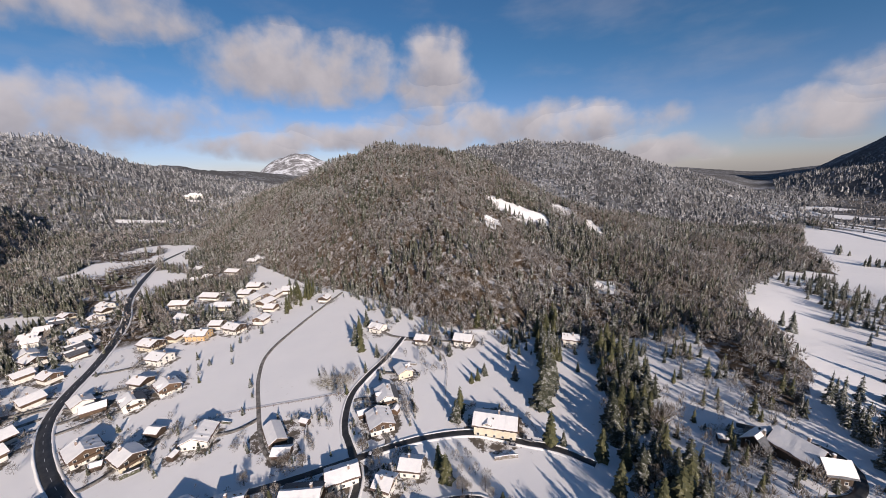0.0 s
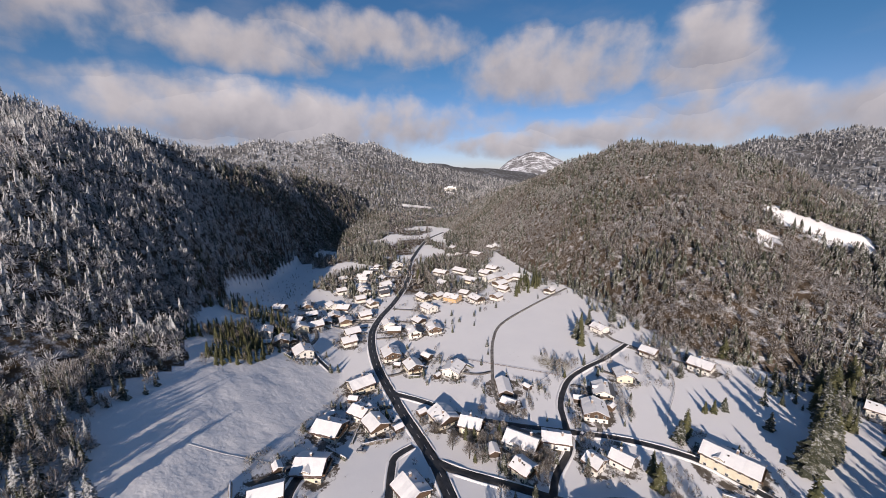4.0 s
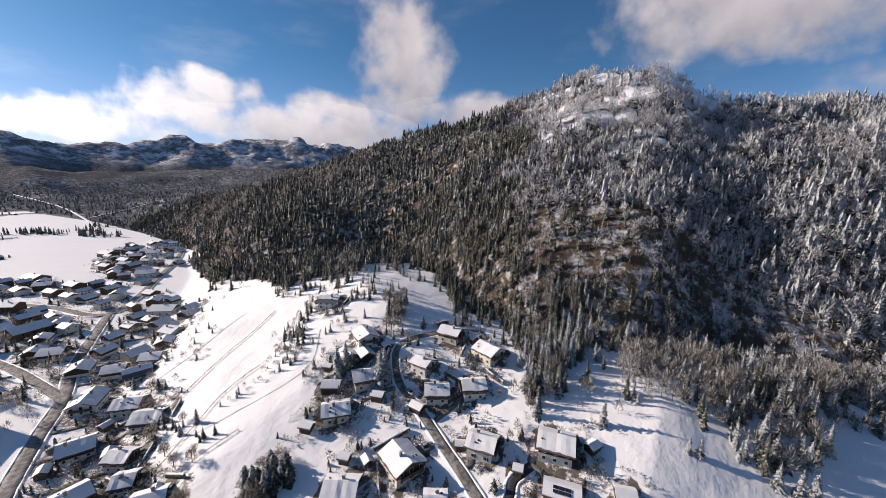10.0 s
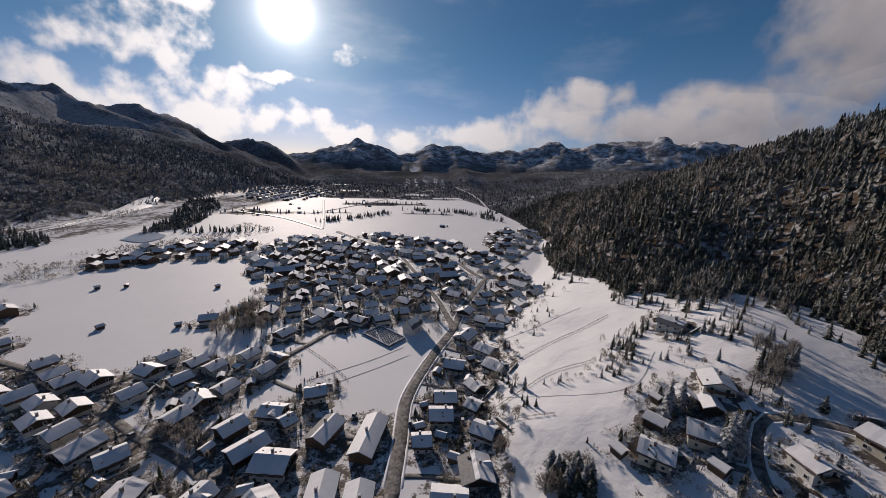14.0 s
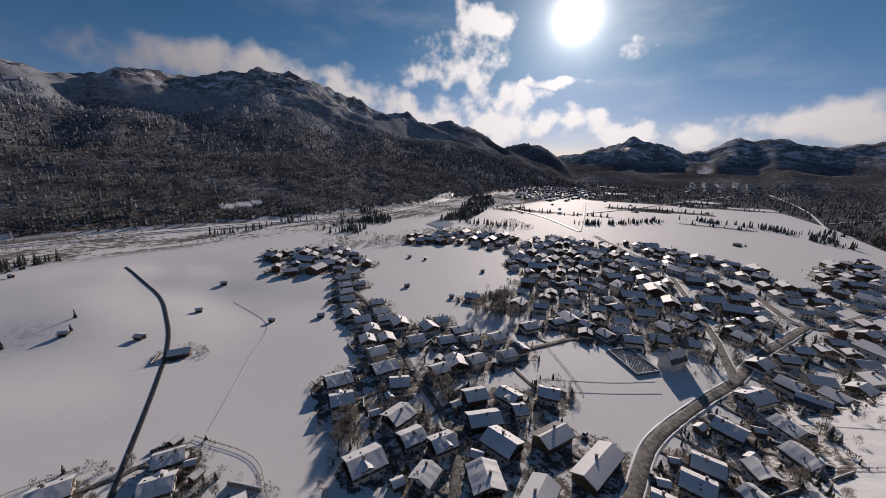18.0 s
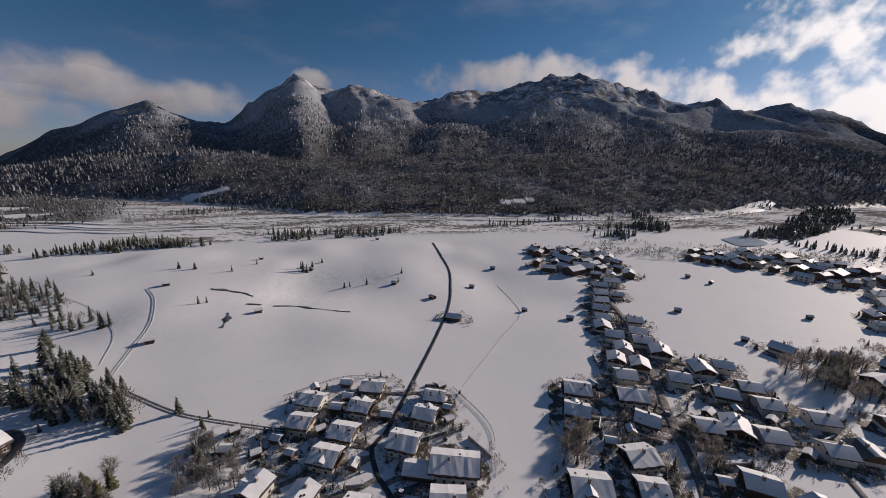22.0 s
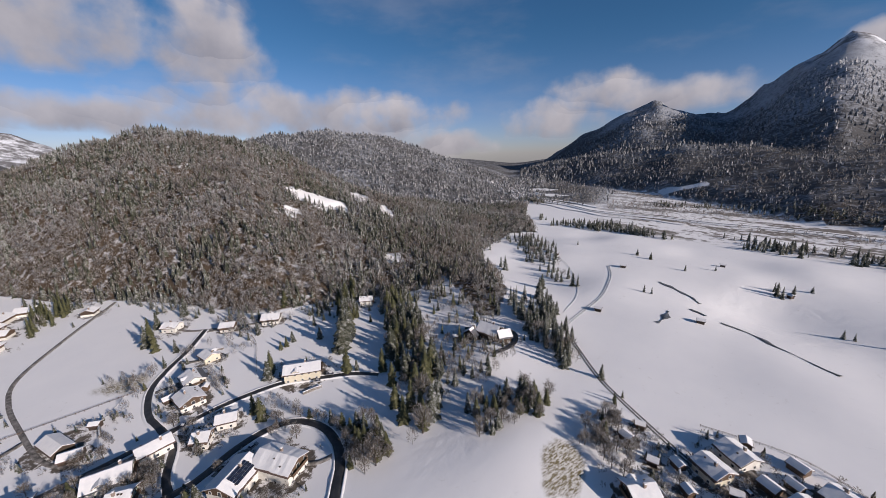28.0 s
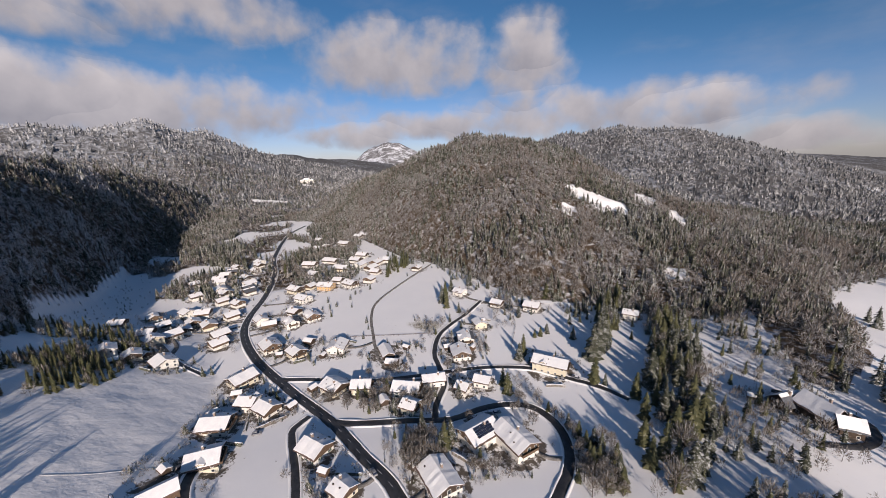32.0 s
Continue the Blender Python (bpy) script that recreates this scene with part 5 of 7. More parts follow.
def church(x, y, turn):
    z = height(x, y) - 0.3
    ob = thing("church", x, y, z, turn, "old plastered church with a steep dark roof and a low tower", "church")
    for me in gable_walls(14, 8, 5.4, 5.2, 1.5, PLASTER):
        part("wall", me, ob)
    part("roof", saddle(14.6, 8, 5.4, 5.2, 0.4, 0, 0.3, SLATE), ob, "steep dark slate roof")
    part("roof_snow", saddle(14.2, 8, 5.4, 5.2, 0.4, 0.31, 0.12, ROOF_SNOW, 0.5, rng, 1.4, "roof_snow"), ob)
    p = Pile()
    p.box(-10, -2.0, -1.5, -6.2, 2.0, 11.5)
    part("tower", p.mesh("tower", PLASTER), ob)
    p = Pile()
    p.box(-10.4, -2.4, 11.5, -5.8, 2.4, 12.1)
    p.box(-10.2, -2.2, 12.1, -6.0, 2.2, 19, 0, 2.05)
    part("spire", p.mesh("spire", SLATE), ob, "pointed slate spire")
    for q in (-1, 1):
        for i in range(3):
            part("window", DOOR_WIN, ob, at=pose(-3.6 + i * 3.6, q * 4.02, 2.8, 0, 0, 0 if q < 0 else 180))


church(-6, -286, 60)


def graveyard():
    g = random.Random(4)
    stone = Pile()
    stone.box(-0.35, -0.1, -0.2, 0.35, 0.1, 1.0)
    stone.box(-0.25, -0.09, 1.0, 0.25, 0.09, 1.3, 0, 0.05)
    stone.box(-0.3, -0.12, 1.3, 0.3, 0.12, 1.42, 1)
    me = stone.mesh("headstone", STONE, ROOF_SNOW)
    a, b, d = Vector((9, -262)), Vector((28, -281)), Vector((-1, -274))
    for i in range(17):
        for j in range(7):
            if g.random() < 0.12:
                continue
            p = a + (b - a) * (0.06 + i * 0.055) + (d - a) * (0.1 + j * 0.13)
            ob = tagged(new("headstone", me), "grey headstone in the snowy graveyard", "headstone", "graves")
            ob.matrix_basis = pose(p.x, p.y, height(p.x, p.y), 0, 0, 45 + g.uniform(-6, 6))
    wall = thing("graveyard_wall", 0, 0, 0, 0, "low stone wall round the graveyard, capped with snow", "wall", kind="structure")
    ring = [a, b, b + d - a, d]
    for p, q in zip(ring, ring[1:] + ring[:1]):
        line = curve_through([tuple(p), tuple((p + q) / 2), tuple(q)], 2.0)
        part("wall_side", strip(line, [-0.3, -0.29, 0.29, 0.3], [-0.2, 1.2, 1.2, -0.2], STONE, "wall_side"), wall)
        part("cap_snow", strip(line, [-0.36, -0.2, 0.2, 0.36], [1.2, 1.42, 1.42, 1.2], ROOF_SNOW, "cap_snow"), wall)


graveyard()
build_ground()

# ---- trees ----
def conifer(tiers, arms, seed, spread=0.2, base=0.1):
    """Crown of a spruce one metre high: drooping skirts of pointed boughs."""
    g = np.random.RandomState(seed)
    v, f = [], []
    for i in range(tiers):
        k = i / tiers
        low = base + (1 - base) * k ** 0.9
        top = min(1.0, low + (1 - base) * (1.9 / tiers) * (1 - 0.25 * k))
        rad = spread * (1 - k) ** 0.85 * g.uniform(0.85, 1.12) + 0.012
        n = len(v)
        lean = g.uniform(-0.015, 0.015, 2)
        v.append((lean[0], lean[1], top))
        turn = g.uniform(0, 6.28)
        for j in range(arms * 2):
            a = turn + math.pi * j / arms + g.uniform(-0.12, 0.12)
            q = rad * (g.uniform(0.85, 1.15) if j % 2 == 0 else g.uniform(0.4, 0.6))
            v.append((q * math.cos(a), q * math.sin(a), low - (0.03 if j % 2 == 0 else -0.02) + g.uniform(-0.012, 0.012)))
        for j in range(arms * 2):
            f.append((n, n + 1 + j, n + 1 + (j + 1) % (arms * 2)))
    return np.array(v), np.array(f)


def boughs(tiers, arms, seed, spread=0.18, base=0.06):
    """Crown of a near spruce one metre high: whorls of single drooping boughs about a thin core."""
    g = np.random.RandomState(seed)
    v, f = [], []
    for k in range(7):
        a = k * 2 * math.pi / 6
        v.append((0, 0, 0.99) if k == 6 else (spread * 0.42 * math.cos(a), spread * 0.42 * math.sin(a), base + 0.03))
    f += [(k, (k + 1) % 6, 6) for k in range(6)]
    bulge = g.uniform(0.8, 1.15, 5)
    for i in range(tiers):
        k = i / tiers
        z = base + (1 - base) * k ** 0.95 * 0.97
        rad = spread * (1 - k) ** 0.75 * np.interp(k, [0, .25, .5, .75, 1], bulge) + 0.014
        turn = g.uniform(0, 6.28)
        for j in range(max(4, int(arms * (1 - 0.45 * k)))):
            a = turn + 2 * math.pi * j / max(4, int(arms * (1 - 0.45 * k))) + g.uniform(-0.25, 0.25)
            q = rad * g.uniform(0.6, 1.25)
            up, drop = z + g.uniform(-0.01, 0.02), q * g.uniform(0.15, 0.6)
            w = 0.34 * q + 0.008
            c, s = math.cos(a), math.sin(a)
            n = len(v)
            v += [(0.1 * q * c, 0.1 * q * s, up + 0.2 * q), (0.62 * q * c - w * s, 0.62 * q * s + w * c, up - drop * 0.9), (q * c, q * s, up - drop), (0.62 * q * c + w * s, 0.62 * q * s - w * c, up - drop * 0.9)]
            f += [(n, n + 2, n + 1), (n, n + 3, n + 2)]
    return np.array(v), np.array(f)


def stem(v, f, a, b, ra, rb, sides=3):
    a, b = np.array(a, float), np.array(b, float)
    d = b - a
    d /= np.linalg.norm(d) + 1e-9
    u = np.cross(d, (0, 0, 1.0) if abs(d[2]) < 0.9 else (1.0, 0, 0))
    u /= np.linalg.norm(u)
    w = np.cross(d, u)
    n = len(v)
    for p, r in ((a, ra), (b, rb)):
        for k in range(sides):
            t = 2 * math.pi * k / sides
            v.append(tuple(p + (u * math.cos(t) + w * math.sin(t)) * r))
    for k in range(sides):
        m = (k + 1) % sides
        f += [(n + k, n + m, n + sides + m), (n + k, n + sides + m, n + sides + k)]


def bare_tree(seed, limbs=9, twigs=7):
    """Trunk with limbs, and the crown's fine twigs, of a leafless tree one metre high."""
    g = random.Random(seed)
    v, f, tv, tf = [], [], [], []
    stem(v, f, (0, 0, -0.03), (0, 0, 0.45), 0.024, 0.016, 5)
    stem(v, f, (0, 0, 0.45), (g.uniform(-.04, .04), g.uniform(-.04, .04), 0.85), 0.016, 0.005, 4)
    for i in range(limbs):
        z = g.uniform(0.22, 0.7)
        a = i * 2.4 + g.uniform(-0.4, 0.4)
        out = g.uniform(0.16, 0.34) * (1.15 - z * 0.6)
        p0, p1 = (0, 0, z), (out * math.cos(a), out * math.sin(a), z + g.uniform(0.14, 0.3))
        stem(v, f, p0, p1, 0.010, 0.004)
        for j in range(twigs):
            k = g.uniform(0.35, 1.0)
            q = [p0[n] + (p1[n] - p0[n]) * k for n in range(3)]
            b, w = a + g.uniform(-1.5, 1.5), g.uniform(0.05, 0.14)
            e = (q[0] + w * math.cos(b), q[1] + w * math.sin(b), q[2] + g.uniform(0.04, 0.16))
            for _ in range(5):
                b, w = b + g.uniform(-1.2, 1.2), g.uniform(0.03, 0.09)
                m = [q[n] + (e[n] - q[n]) * g.uniform(0.4, 1) for n in range(3)]
                n0 = len(tv)
                tv += [tuple(m), (m[0] + 0.007, m[1] - 0.006, m[2] + 0.003), (m[0] + w * math.cos(b), m[1] + w * math.sin(b), m[2] + g.uniform(0.02, 0.08))]
                tf.append((n0, n0 + 1, n0 + 2))
    return (np.array(v), np.array(f)), (np.array(tv), np.array(tf))


def thicket(seed, blades, wide=0.032, low=0.12, inner=(0.3, 0.7)):
    """A leafless crown for a whole wood: short sprays of twigs round the outside, on a thin stem."""
    g = np.random.RandomState(seed)
    v, f = [(0.015, 0, -0.05), (-0.012, 0.012, -0.05), (0, 0, 0.6), (-0.012, -0.012, -0.05)], [(0, 1, 2), (3, 0, 2)]
    mid = low + (1 - low) * 0.42
    for i in range(blades):
        z = g.uniform(-0.75, 1.0)
        a, out = g.uniform(0, 6.28), math.sqrt(1 - z * z)
        size = g.uniform(0.72, 1.12)
        tip = np.array((0.3 * out * math.cos(a), 0.3 * out * math.sin(a), (0.56 if z > 0 else 0.44) * (1 - low) * z)) * size
        p = tip * g.uniform(*inner) + np.array((0, 0, mid - 0.05))
        q = tip + np.array((0, 0, mid + 0.03))
        s = g.normal(0, 1, 3)
        s = s / np.linalg.norm(s) * wide
        n = len(v)
        v += [tuple(p + s), tuple(q), tuple(p - s)]
        f.append((n, n + 1, n + 2))
    return np.array(v), np.array(f)


def trunk_mesh():
    v, f = [], []
    stem(v, f, (0, 0, -0.06), (0, 0, 0.25), 0.022, 0.016, 6)
    stem(v, f, (0, 0, 0.25), (0, 0, 0.9), 0.016, 0.004, 5)
    return mesh_of("trunk", v, f, [BARK])


TRUNK = trunk_mesh()
CROWNS = {m.name: [mesh_of("crown", *boughs(15, 10, k, 0.17 + 0.025 * (k % 3), 0.05 + 0.03 * (k % 2)), [m]) for k in range(5)] for m in (SPRUCE, SPRUCE_SUNNY, SPRUCE_FROST)}
BARE = []
for k in range(4):
    (av, af), (bv, bf) = bare_tree(k, 12, 9)
    fan, ff = thicket(200 + k, 300, 0.013, 0.14, (0.5, 0.9))
    BARE.append((mesh_of("trunk", av, af, [BARK]), mesh_of("crown", np.vstack([bv, fan]), np.vstack([bf, ff + len(bv)]), [TWIG])))


def tree_at(x, y, tall, rng, kind="spruce", mat=SPRUCE, group="", label=""):
    ob = thing("spruce" if kind == "spruce" else "leafless_tree", x, y, height(x, y), rng.uniform(0, 360), label or ("dark green spruce dusted with snow, standing in the snow" if kind == "spruce" else "leafless broad-leaved tree with fine brown twigs"), "tree", group)
    wide = tall * rng.uniform(0.95, 1.3) * (1.6 if group == "dark pines" else 1.0)
    ob.scale = (wide, wide, tall)
    if kind == "spruce":
        part("trunk", TRUNK, ob)
        part("crown", rng.choice(CROWNS[mat.name]), ob)
    else:
        a, b = rng.choice(BARE)
        part("trunk", a, ob)
        part("crown", b, ob)
    return ob


SPRUCES_NORTH_A = [(-34, 226, 18), (-39, 236, 17), (-38, 252, 16), (-34, 265, 15), (-23, 216, 10), (22, 154, 15), (19, 148, 12), (41, 184, 8), (57, 176, 10), (32, 177, 7), (36, 179, 8), (63, 152, 24), (68, 159, 26), (72, 163, 24)]
SPRUCES_NORTH_B = [(80, 185, 22), (91, 216, 22), (82, 197, 20), (57, 127, 17), (62, 125, 8), (74, 116, 15), (90, 191, 9), (95, 178, 7), (-29, 80, 14), (-18, 73, 14), (-16, 77, 12), (10, 115, 13), (8, 122, 12), (-15, 109, 9), (50, 245, 14), (-165, 115, 7), (-163, 119, 6)]
for x, y, tall in SPRUCES_NORTH_A + SPRUCES_NORTH_B:
    tree_at(x, y, tall, rng, mat=rng.choice((SPRUCE, SPRUCE_SUNNY)), group="garden spruces")
for x, y, tall in [(-142, 233, 6), (-134, 219, 5), (-130, 224, 5), (-124, 241, 6), (-116, 223, 5), (-124, 254, 5), (-114, 268, 7), (-93, 194, 6), (-88, 183, 4), (-87, 169, 5), (-106, 144, 5), (-96, 146, 5), (-86, 309, 5)]:
    tree_at(x, y, tall, rng, mat=SPRUCE, group="young trees in the meadow", label="young conifer on the snowy meadow")
for x, y, tall in [(-102, -160, 16), (-107, -160, 14), (-109, -141, 17), (-113, -142, 15), (-106, -28, 17), (-61, -147, 10), (-58, -151, 9), (-64, -144, 9), (-136, -31, 6), (-137, -28, 7), (-205, 23, 7), (-55, -201, 6), (-61, -200, 7), (-97, -140, 5), (-144, -197, 7),
                   (-146, -195, 6), (-129, -185, 5), (-130, -202, 6), (-131, -153, 5), (-142, 0, 12), (-142, -3, 11), (-135, -177, 6), (-137, -201, 5), (-99, -30, 9), (-100, -25, 7)]:
    tree_at(x, y, tall, rng, mat=SPRUCE_FROST, group="hillside spruces", label="frosted spruce on the snowy slope")
for x, y, tall in [(392, 130, 8), (388, 114, 8), (377, 77, 7), (398, 59, 6), (384, 199, 6), (380, 10, 12), (377, 6, 11), (386, 13, 9), (392, 2, 8), (403, -7, 6), (329, -34, 7), (329, -39, 6), (327, -55, 7), (341, -90, 7), (316, -84, 6), (288, 73, 7), (290, 68, 6), (250, 192, 16), (253, 201, 12),
                   (289, 198, 9), (176, 103, 12), (161, 81, 10), (199, 121, 13), (210, 116, 18), (158, 32, 9)]:
    tree_at(x, y, tall, rng, mat=SPRUCE, group="field spruces", label="small dark spruce standing in the open snowfield")


JOINED = {}
ROAD_POINTS = np.vstack([np.column_stack([l, np.full(len(l), w / 2)]) for l, w in ROADS])


def copse(poly, count, tall, mats, bare, seed, group, single=True):
    """Single trees scattered over a small piece of ground."""
    g = random.Random(seed)
    xs, ys = [p[0] for p in poly], [p[1] for p in poly]
    done = []
    for _ in range(count * 30):
        u, v = g.uniform(min(xs), max(xs)), g.uniform(min(ys), max(ys))
        if not in_polygon(poly, np.array([u]), np.array([v]))[0] or any((u - a) ** 2 + (v - b) ** 2 < (0.14 * (tall[0] + tall[1])) ** 2 for a, b in done):
            continue
        if any((u - a) ** 2 + (v - b) ** 2 < (c + 1.0) ** 2 for a, b, c in HOUSE_MASK):
            continue
        if np.min(np.hypot(ROAD_POINTS[:, 0] - u, ROAD_POINTS[:, 1] - v) - ROAD_POINTS[:, 2]) < 1.0:
            continue
        done.append((u, v))
        if not single:
            JOINED.setdefault("bare" if g.random() < bare else g.choice(mats).name, []).append((u, v, g.uniform(*tall)))
        elif g.random() < bare:
            tree_at(u, v, g.uniform(*tall) * 0.85, g, "bare", group=group)
        else:
            tree_at(u, v, g.uniform(*tall), g, mat=g.choice(mats), group=group)
        if len(done) >= count:
            break


BOTH, COLD = (SPRUCE, SPRUCE_SUNNY), (SPRUCE_FROST, SPRUCE)
copse([(65, 87), (81, 118), (124, 218), (144, 211), (117, 143), (92, 84), (71, 55), (57, 55)], 66, (11, 20), BOTH, 0.12, 1, "belt of spruces")
copse([(65, 87), (81, 118), (124, 218), (150, 211), (122, 143), (97, 84), (71, 55), (57, 55)], 44, (6, 12), BOTH, 0.5, 31, "belt of spruces", False)
copse([(41, 83), (52, 82), (47, 54), (33, 53)], 24, (7, 12), BOTH, 0.65, 2, "trees beside the bend")
copse([(123, 148), (166, 158), (201, 161), (183, 123), (150, 112), (140, 70), (100, 66), (85, 69)], 112, (6, 12), BOTH, 0.6, 3, "wood round the dark house", False)
copse([(184, 127), (193, 120), (161, 46), (149, 49)], 42, (10, 17), (SPRUCE,), 0.15, 4, "spruces along the field", False)
copse([(346, 293), (393, 274), (259, 110), (248, 119)], 70, (9, 15), (SPRUCE,), 0.1, 5, "spruces along the far field", False)
copse([(-118, 340), (-102, 391), (-93, 347), (-104, 297)], 26, (11, 17), (SPRUCE_SUNNY,), 0.1, 6, "olive spruces", False)
copse([(-277, 388), (-258, 402), (-209, 313), (-220, 293)], 34, (11, 16), BOTH, 0.2, 7, "spruces by the road", False)
copse([(-325, 559), (-277, 570), (-246, 504), (-285, 490)], 26, (12, 16), (SPRUCE,), 0.0, 8, "spruces by the road", False)
copse([(-319, 127), (-232, 145), (-218, 130), (-274, 99)], 120, (6, 10), (SPRUCE_SUNNY,), 0.35, 9, "young wood", False)
copse([(-151, -97), (-184, -83), (-183, -70), (-150, -74), (-134, -72), (-128, -84)], 46, (8, 15), COLD, 0.2, 10, "hillside wood", False)
copse([(-128, -60), (-160, -100), (-200, -150), (-230, -250), (-260, -240), (-215, -110), (-190, -60), (-150, -40)], 150, (5, 11), COLD, 0.45, 32, "hillside wood", False)
copse([(-185, -60), (-211, -29), (-182, -16), (-215, 19), (-160, 8), (-140, -8), (-150, -29), (-158, -55)], 210, (6, 13), COLD, 0.62, 11, "hillside copse", False)
copse([(-148, -177), (-165, -172), (-138, -153), (-132, -158)], 16, (6, 11), COLD, 0.8, 12, "trees by the lane")
copse([(-92, -199), (-95, -189), (-117, -208), (-117, -216)], 14, (3, 6), COLD, 0.3, 13, "bushes on the slope")
copse([(-50, -144), (-64, -139), (-70, -150), (-57, -155)], 22, (6, 9), (SPRUCE, SPRUCE_FROST), 0.25, 14, "dark pines")
copse([(-38, 75), (-19, 81), (-16, 57), (-31, 58)], 16, (8, 13), BOTH, 0.8, 15, "garden trees")
copse([(8, 108), (24, 110), (39, 85), (37, 60), (32, 60), (35, 85), (23, 101), (10, 101)], 26, (5, 10), BOTH, 0.85, 16, "trees on the bend")
copse([(-73, 116), (-30, 111), (-28, 97), (-64, 92)], 26, (5, 10), BOTH, 0.8, 17, "garden trees")
copse([(89, 58), (125, 47), (107, 31), (86, 36), (78, 40)], 40, (5, 13), BOTH, 0.5, 18, "trees on the knoll")
copse([(113, 12), (144, 18), (128, -4), (107, -9)], 22, (5, 9), BOTH, 0.9, 19, "bushes by the track")
copse([(116, -138), (110, -145), (92, -132), (97, -125)], 18, (5, 9), BOTH, 1.0, 20, "street trees")
copse([(100, -183), (94, -197), (78, -180), (82, -170)], 14, (6, 9), BOTH, 1.0, 21, "street trees")
copse([(141, -304), (116, -334), (92, -284), (123, -268)], 12, (9, 14), BOTH, 0.9, 22, "tall town trees")
copse([(-120, -340), (-40, -270), (60, -300), (140, -460), (40, -600), (-80, -560)], 150, (6, 12), BOTH, 0.6, 23, "town trees", False)
copse([(60, -285), (150, -300), (130, -400), (60, -430), (-60, -430), (-60, -300), (-30, -295)], 260, (4, 9), BOTH, 0.8, 47, "town trees", False)
copse([(-30, -140), (-50, -150), (-75, -300), (-60, -300), (-45, -220)], 26, (4, 8), COLD, 0.7, 24, "garden trees")
copse([(150, -15), (165, -60), (150, -95), (85, -90), (80, -20), (120, 0)], 26, (3, 6), BOTH, 0.9, 25, "garden bushes")
copse([(-180, 120), (-110, 180), (-120, 290), (-190, 280), (-300, 350), (-310, 250), (-260, 140)], 60, (4, 8), BOTH, 0.75, 26, "garden trees", False)
copse([(-70, -70), (-110, -60), (-150, -120), (-140, -190), (-90, -170), (-70, -130)], 30, (3, 7), COLD, 0.6, 27, "garden trees")

copse([(-120, 100), (-60, 135), (-20, 150), (-10, 100), (-40, 90), (-90, 95)], 22, (5, 9), BOTH, 0.9, 41, "orchard trees")
copse([(-15, 145), (-45, 150), (-45, 200), (-5, 215), (30, 235), (20, 180)], 26, (5, 10), BOTH, 0.8, 42, "orchard trees", False)
copse([(20, 60), (-5, 60), (-25, 90), (0, 92), (25, 95)], 12, (5, 9), BOTH, 0.7, 43, "hotel garden trees")
copse([(-60, -240), (-80, -300), (-110, -330), (-130, -320), (-90, -250)], 24, (4, 8), BOTH, 0.8, 44, "garden trees", False)
copse([(62, -140), (110, -150), (130, -200), (75, -215)], 60, (4, 8), BOTH, 0.85, 45, "garden trees", False)
copse([(-100, -225), (-160, -160), (-200, -230), (-160, -250)], 40, (3, 8), COLD, 0.5, 46, "slope trees", False)


copse([(-194, -56), (-217, -27), (-169, -24), (-157, -30), (-170, -49)], 46, (7, 11), COLD, 0.95, 51, "brown copse on the slope", False)
copse([(-218, 15), (-223, 34), (-195, 27), (-196, 13)], 20, (7, 11), COLD, 1.0, 52, "brown copse on the slope", False)
copse([(-203, -23), (-215, 2), (-174, 8), (-152, 2), (-144, -19), (-160, -25)], 60, (7, 13), COLD, 0.4, 53, "frosted copse", False)
copse([(-223, 48), (-228, 75), (-207, 105), (-210, 122), (-225, 127), (-238, 91)], 120, (6, 10), (SPRUCE_SUNNY,), 0.4, 54, "olive row", False)
copse([(-200, -111), (-196, -74), (-194, -62), (-184, -70), (-145, -76), (-126, -75), (-124, -83)], 110, (6, 12), COLD, 0.3, 55, "hillside wood", False)
copse([(-57, 202), (-39, 205), (-35, 184), (-49, 176)], 26, (2.5, 5), BOTH, 0.9, 56, "scrub in the meadow", False)
copse([(3, 257), (23, 247), (19, 201), (5, 204)], 22, (5, 9), BOTH, 0.9, 57, "garden trees", False)
copse([(97, 249), (110, 238), (77, 164), (69, 156), (65, 164)], 30, (9, 17), BOTH, 0.1, 58, "row of spruces")
copse([(111, 183), (135, 176), (120, 145), (94, 111), (78, 112), (98, 154)], 30, (8, 16), BOTH, 0.3, 59, "belt of spruces", False)
copse([(167, 217), (185, 205), (148, 153), (135, 153)], 40, (7, 13), BOTH, 0.5, 60, "wood round the dark house", False)
copse([(11, 131), (20, 132), (27, 112), (8, 109)], 16, (4, 8), BOTH, 0.9, 61, "trees on the bend", False)
copse([(-41, 92), (-10, 60), (-14, 44), (-46, 62)], 18, (4, 8), BOTH, 0.9, 62, "hotel garden trees", False)
for a, b, n in (((-91, -195), (-127, -227), 18), ((-70, -198), (-99, -191), 14), ((-99, -191), (-130, -188), 14), ((-152, -179), (-139, -157), 8), ((-198, -221), (-187, -189), 6)):
    for k in range(n):
        u = k / (n - 1)
        JOINED["bare" if rng.random() < 0.6 else SPRUCE_FROST.name].append((a[0] + (b[0] - a[0]) * u + rng.uniform(-2.5, 2.5), a[1] + (b[1] - a[1]) * u + rng.uniform(-2.5, 2.5), rng.uniform(2, 6)))


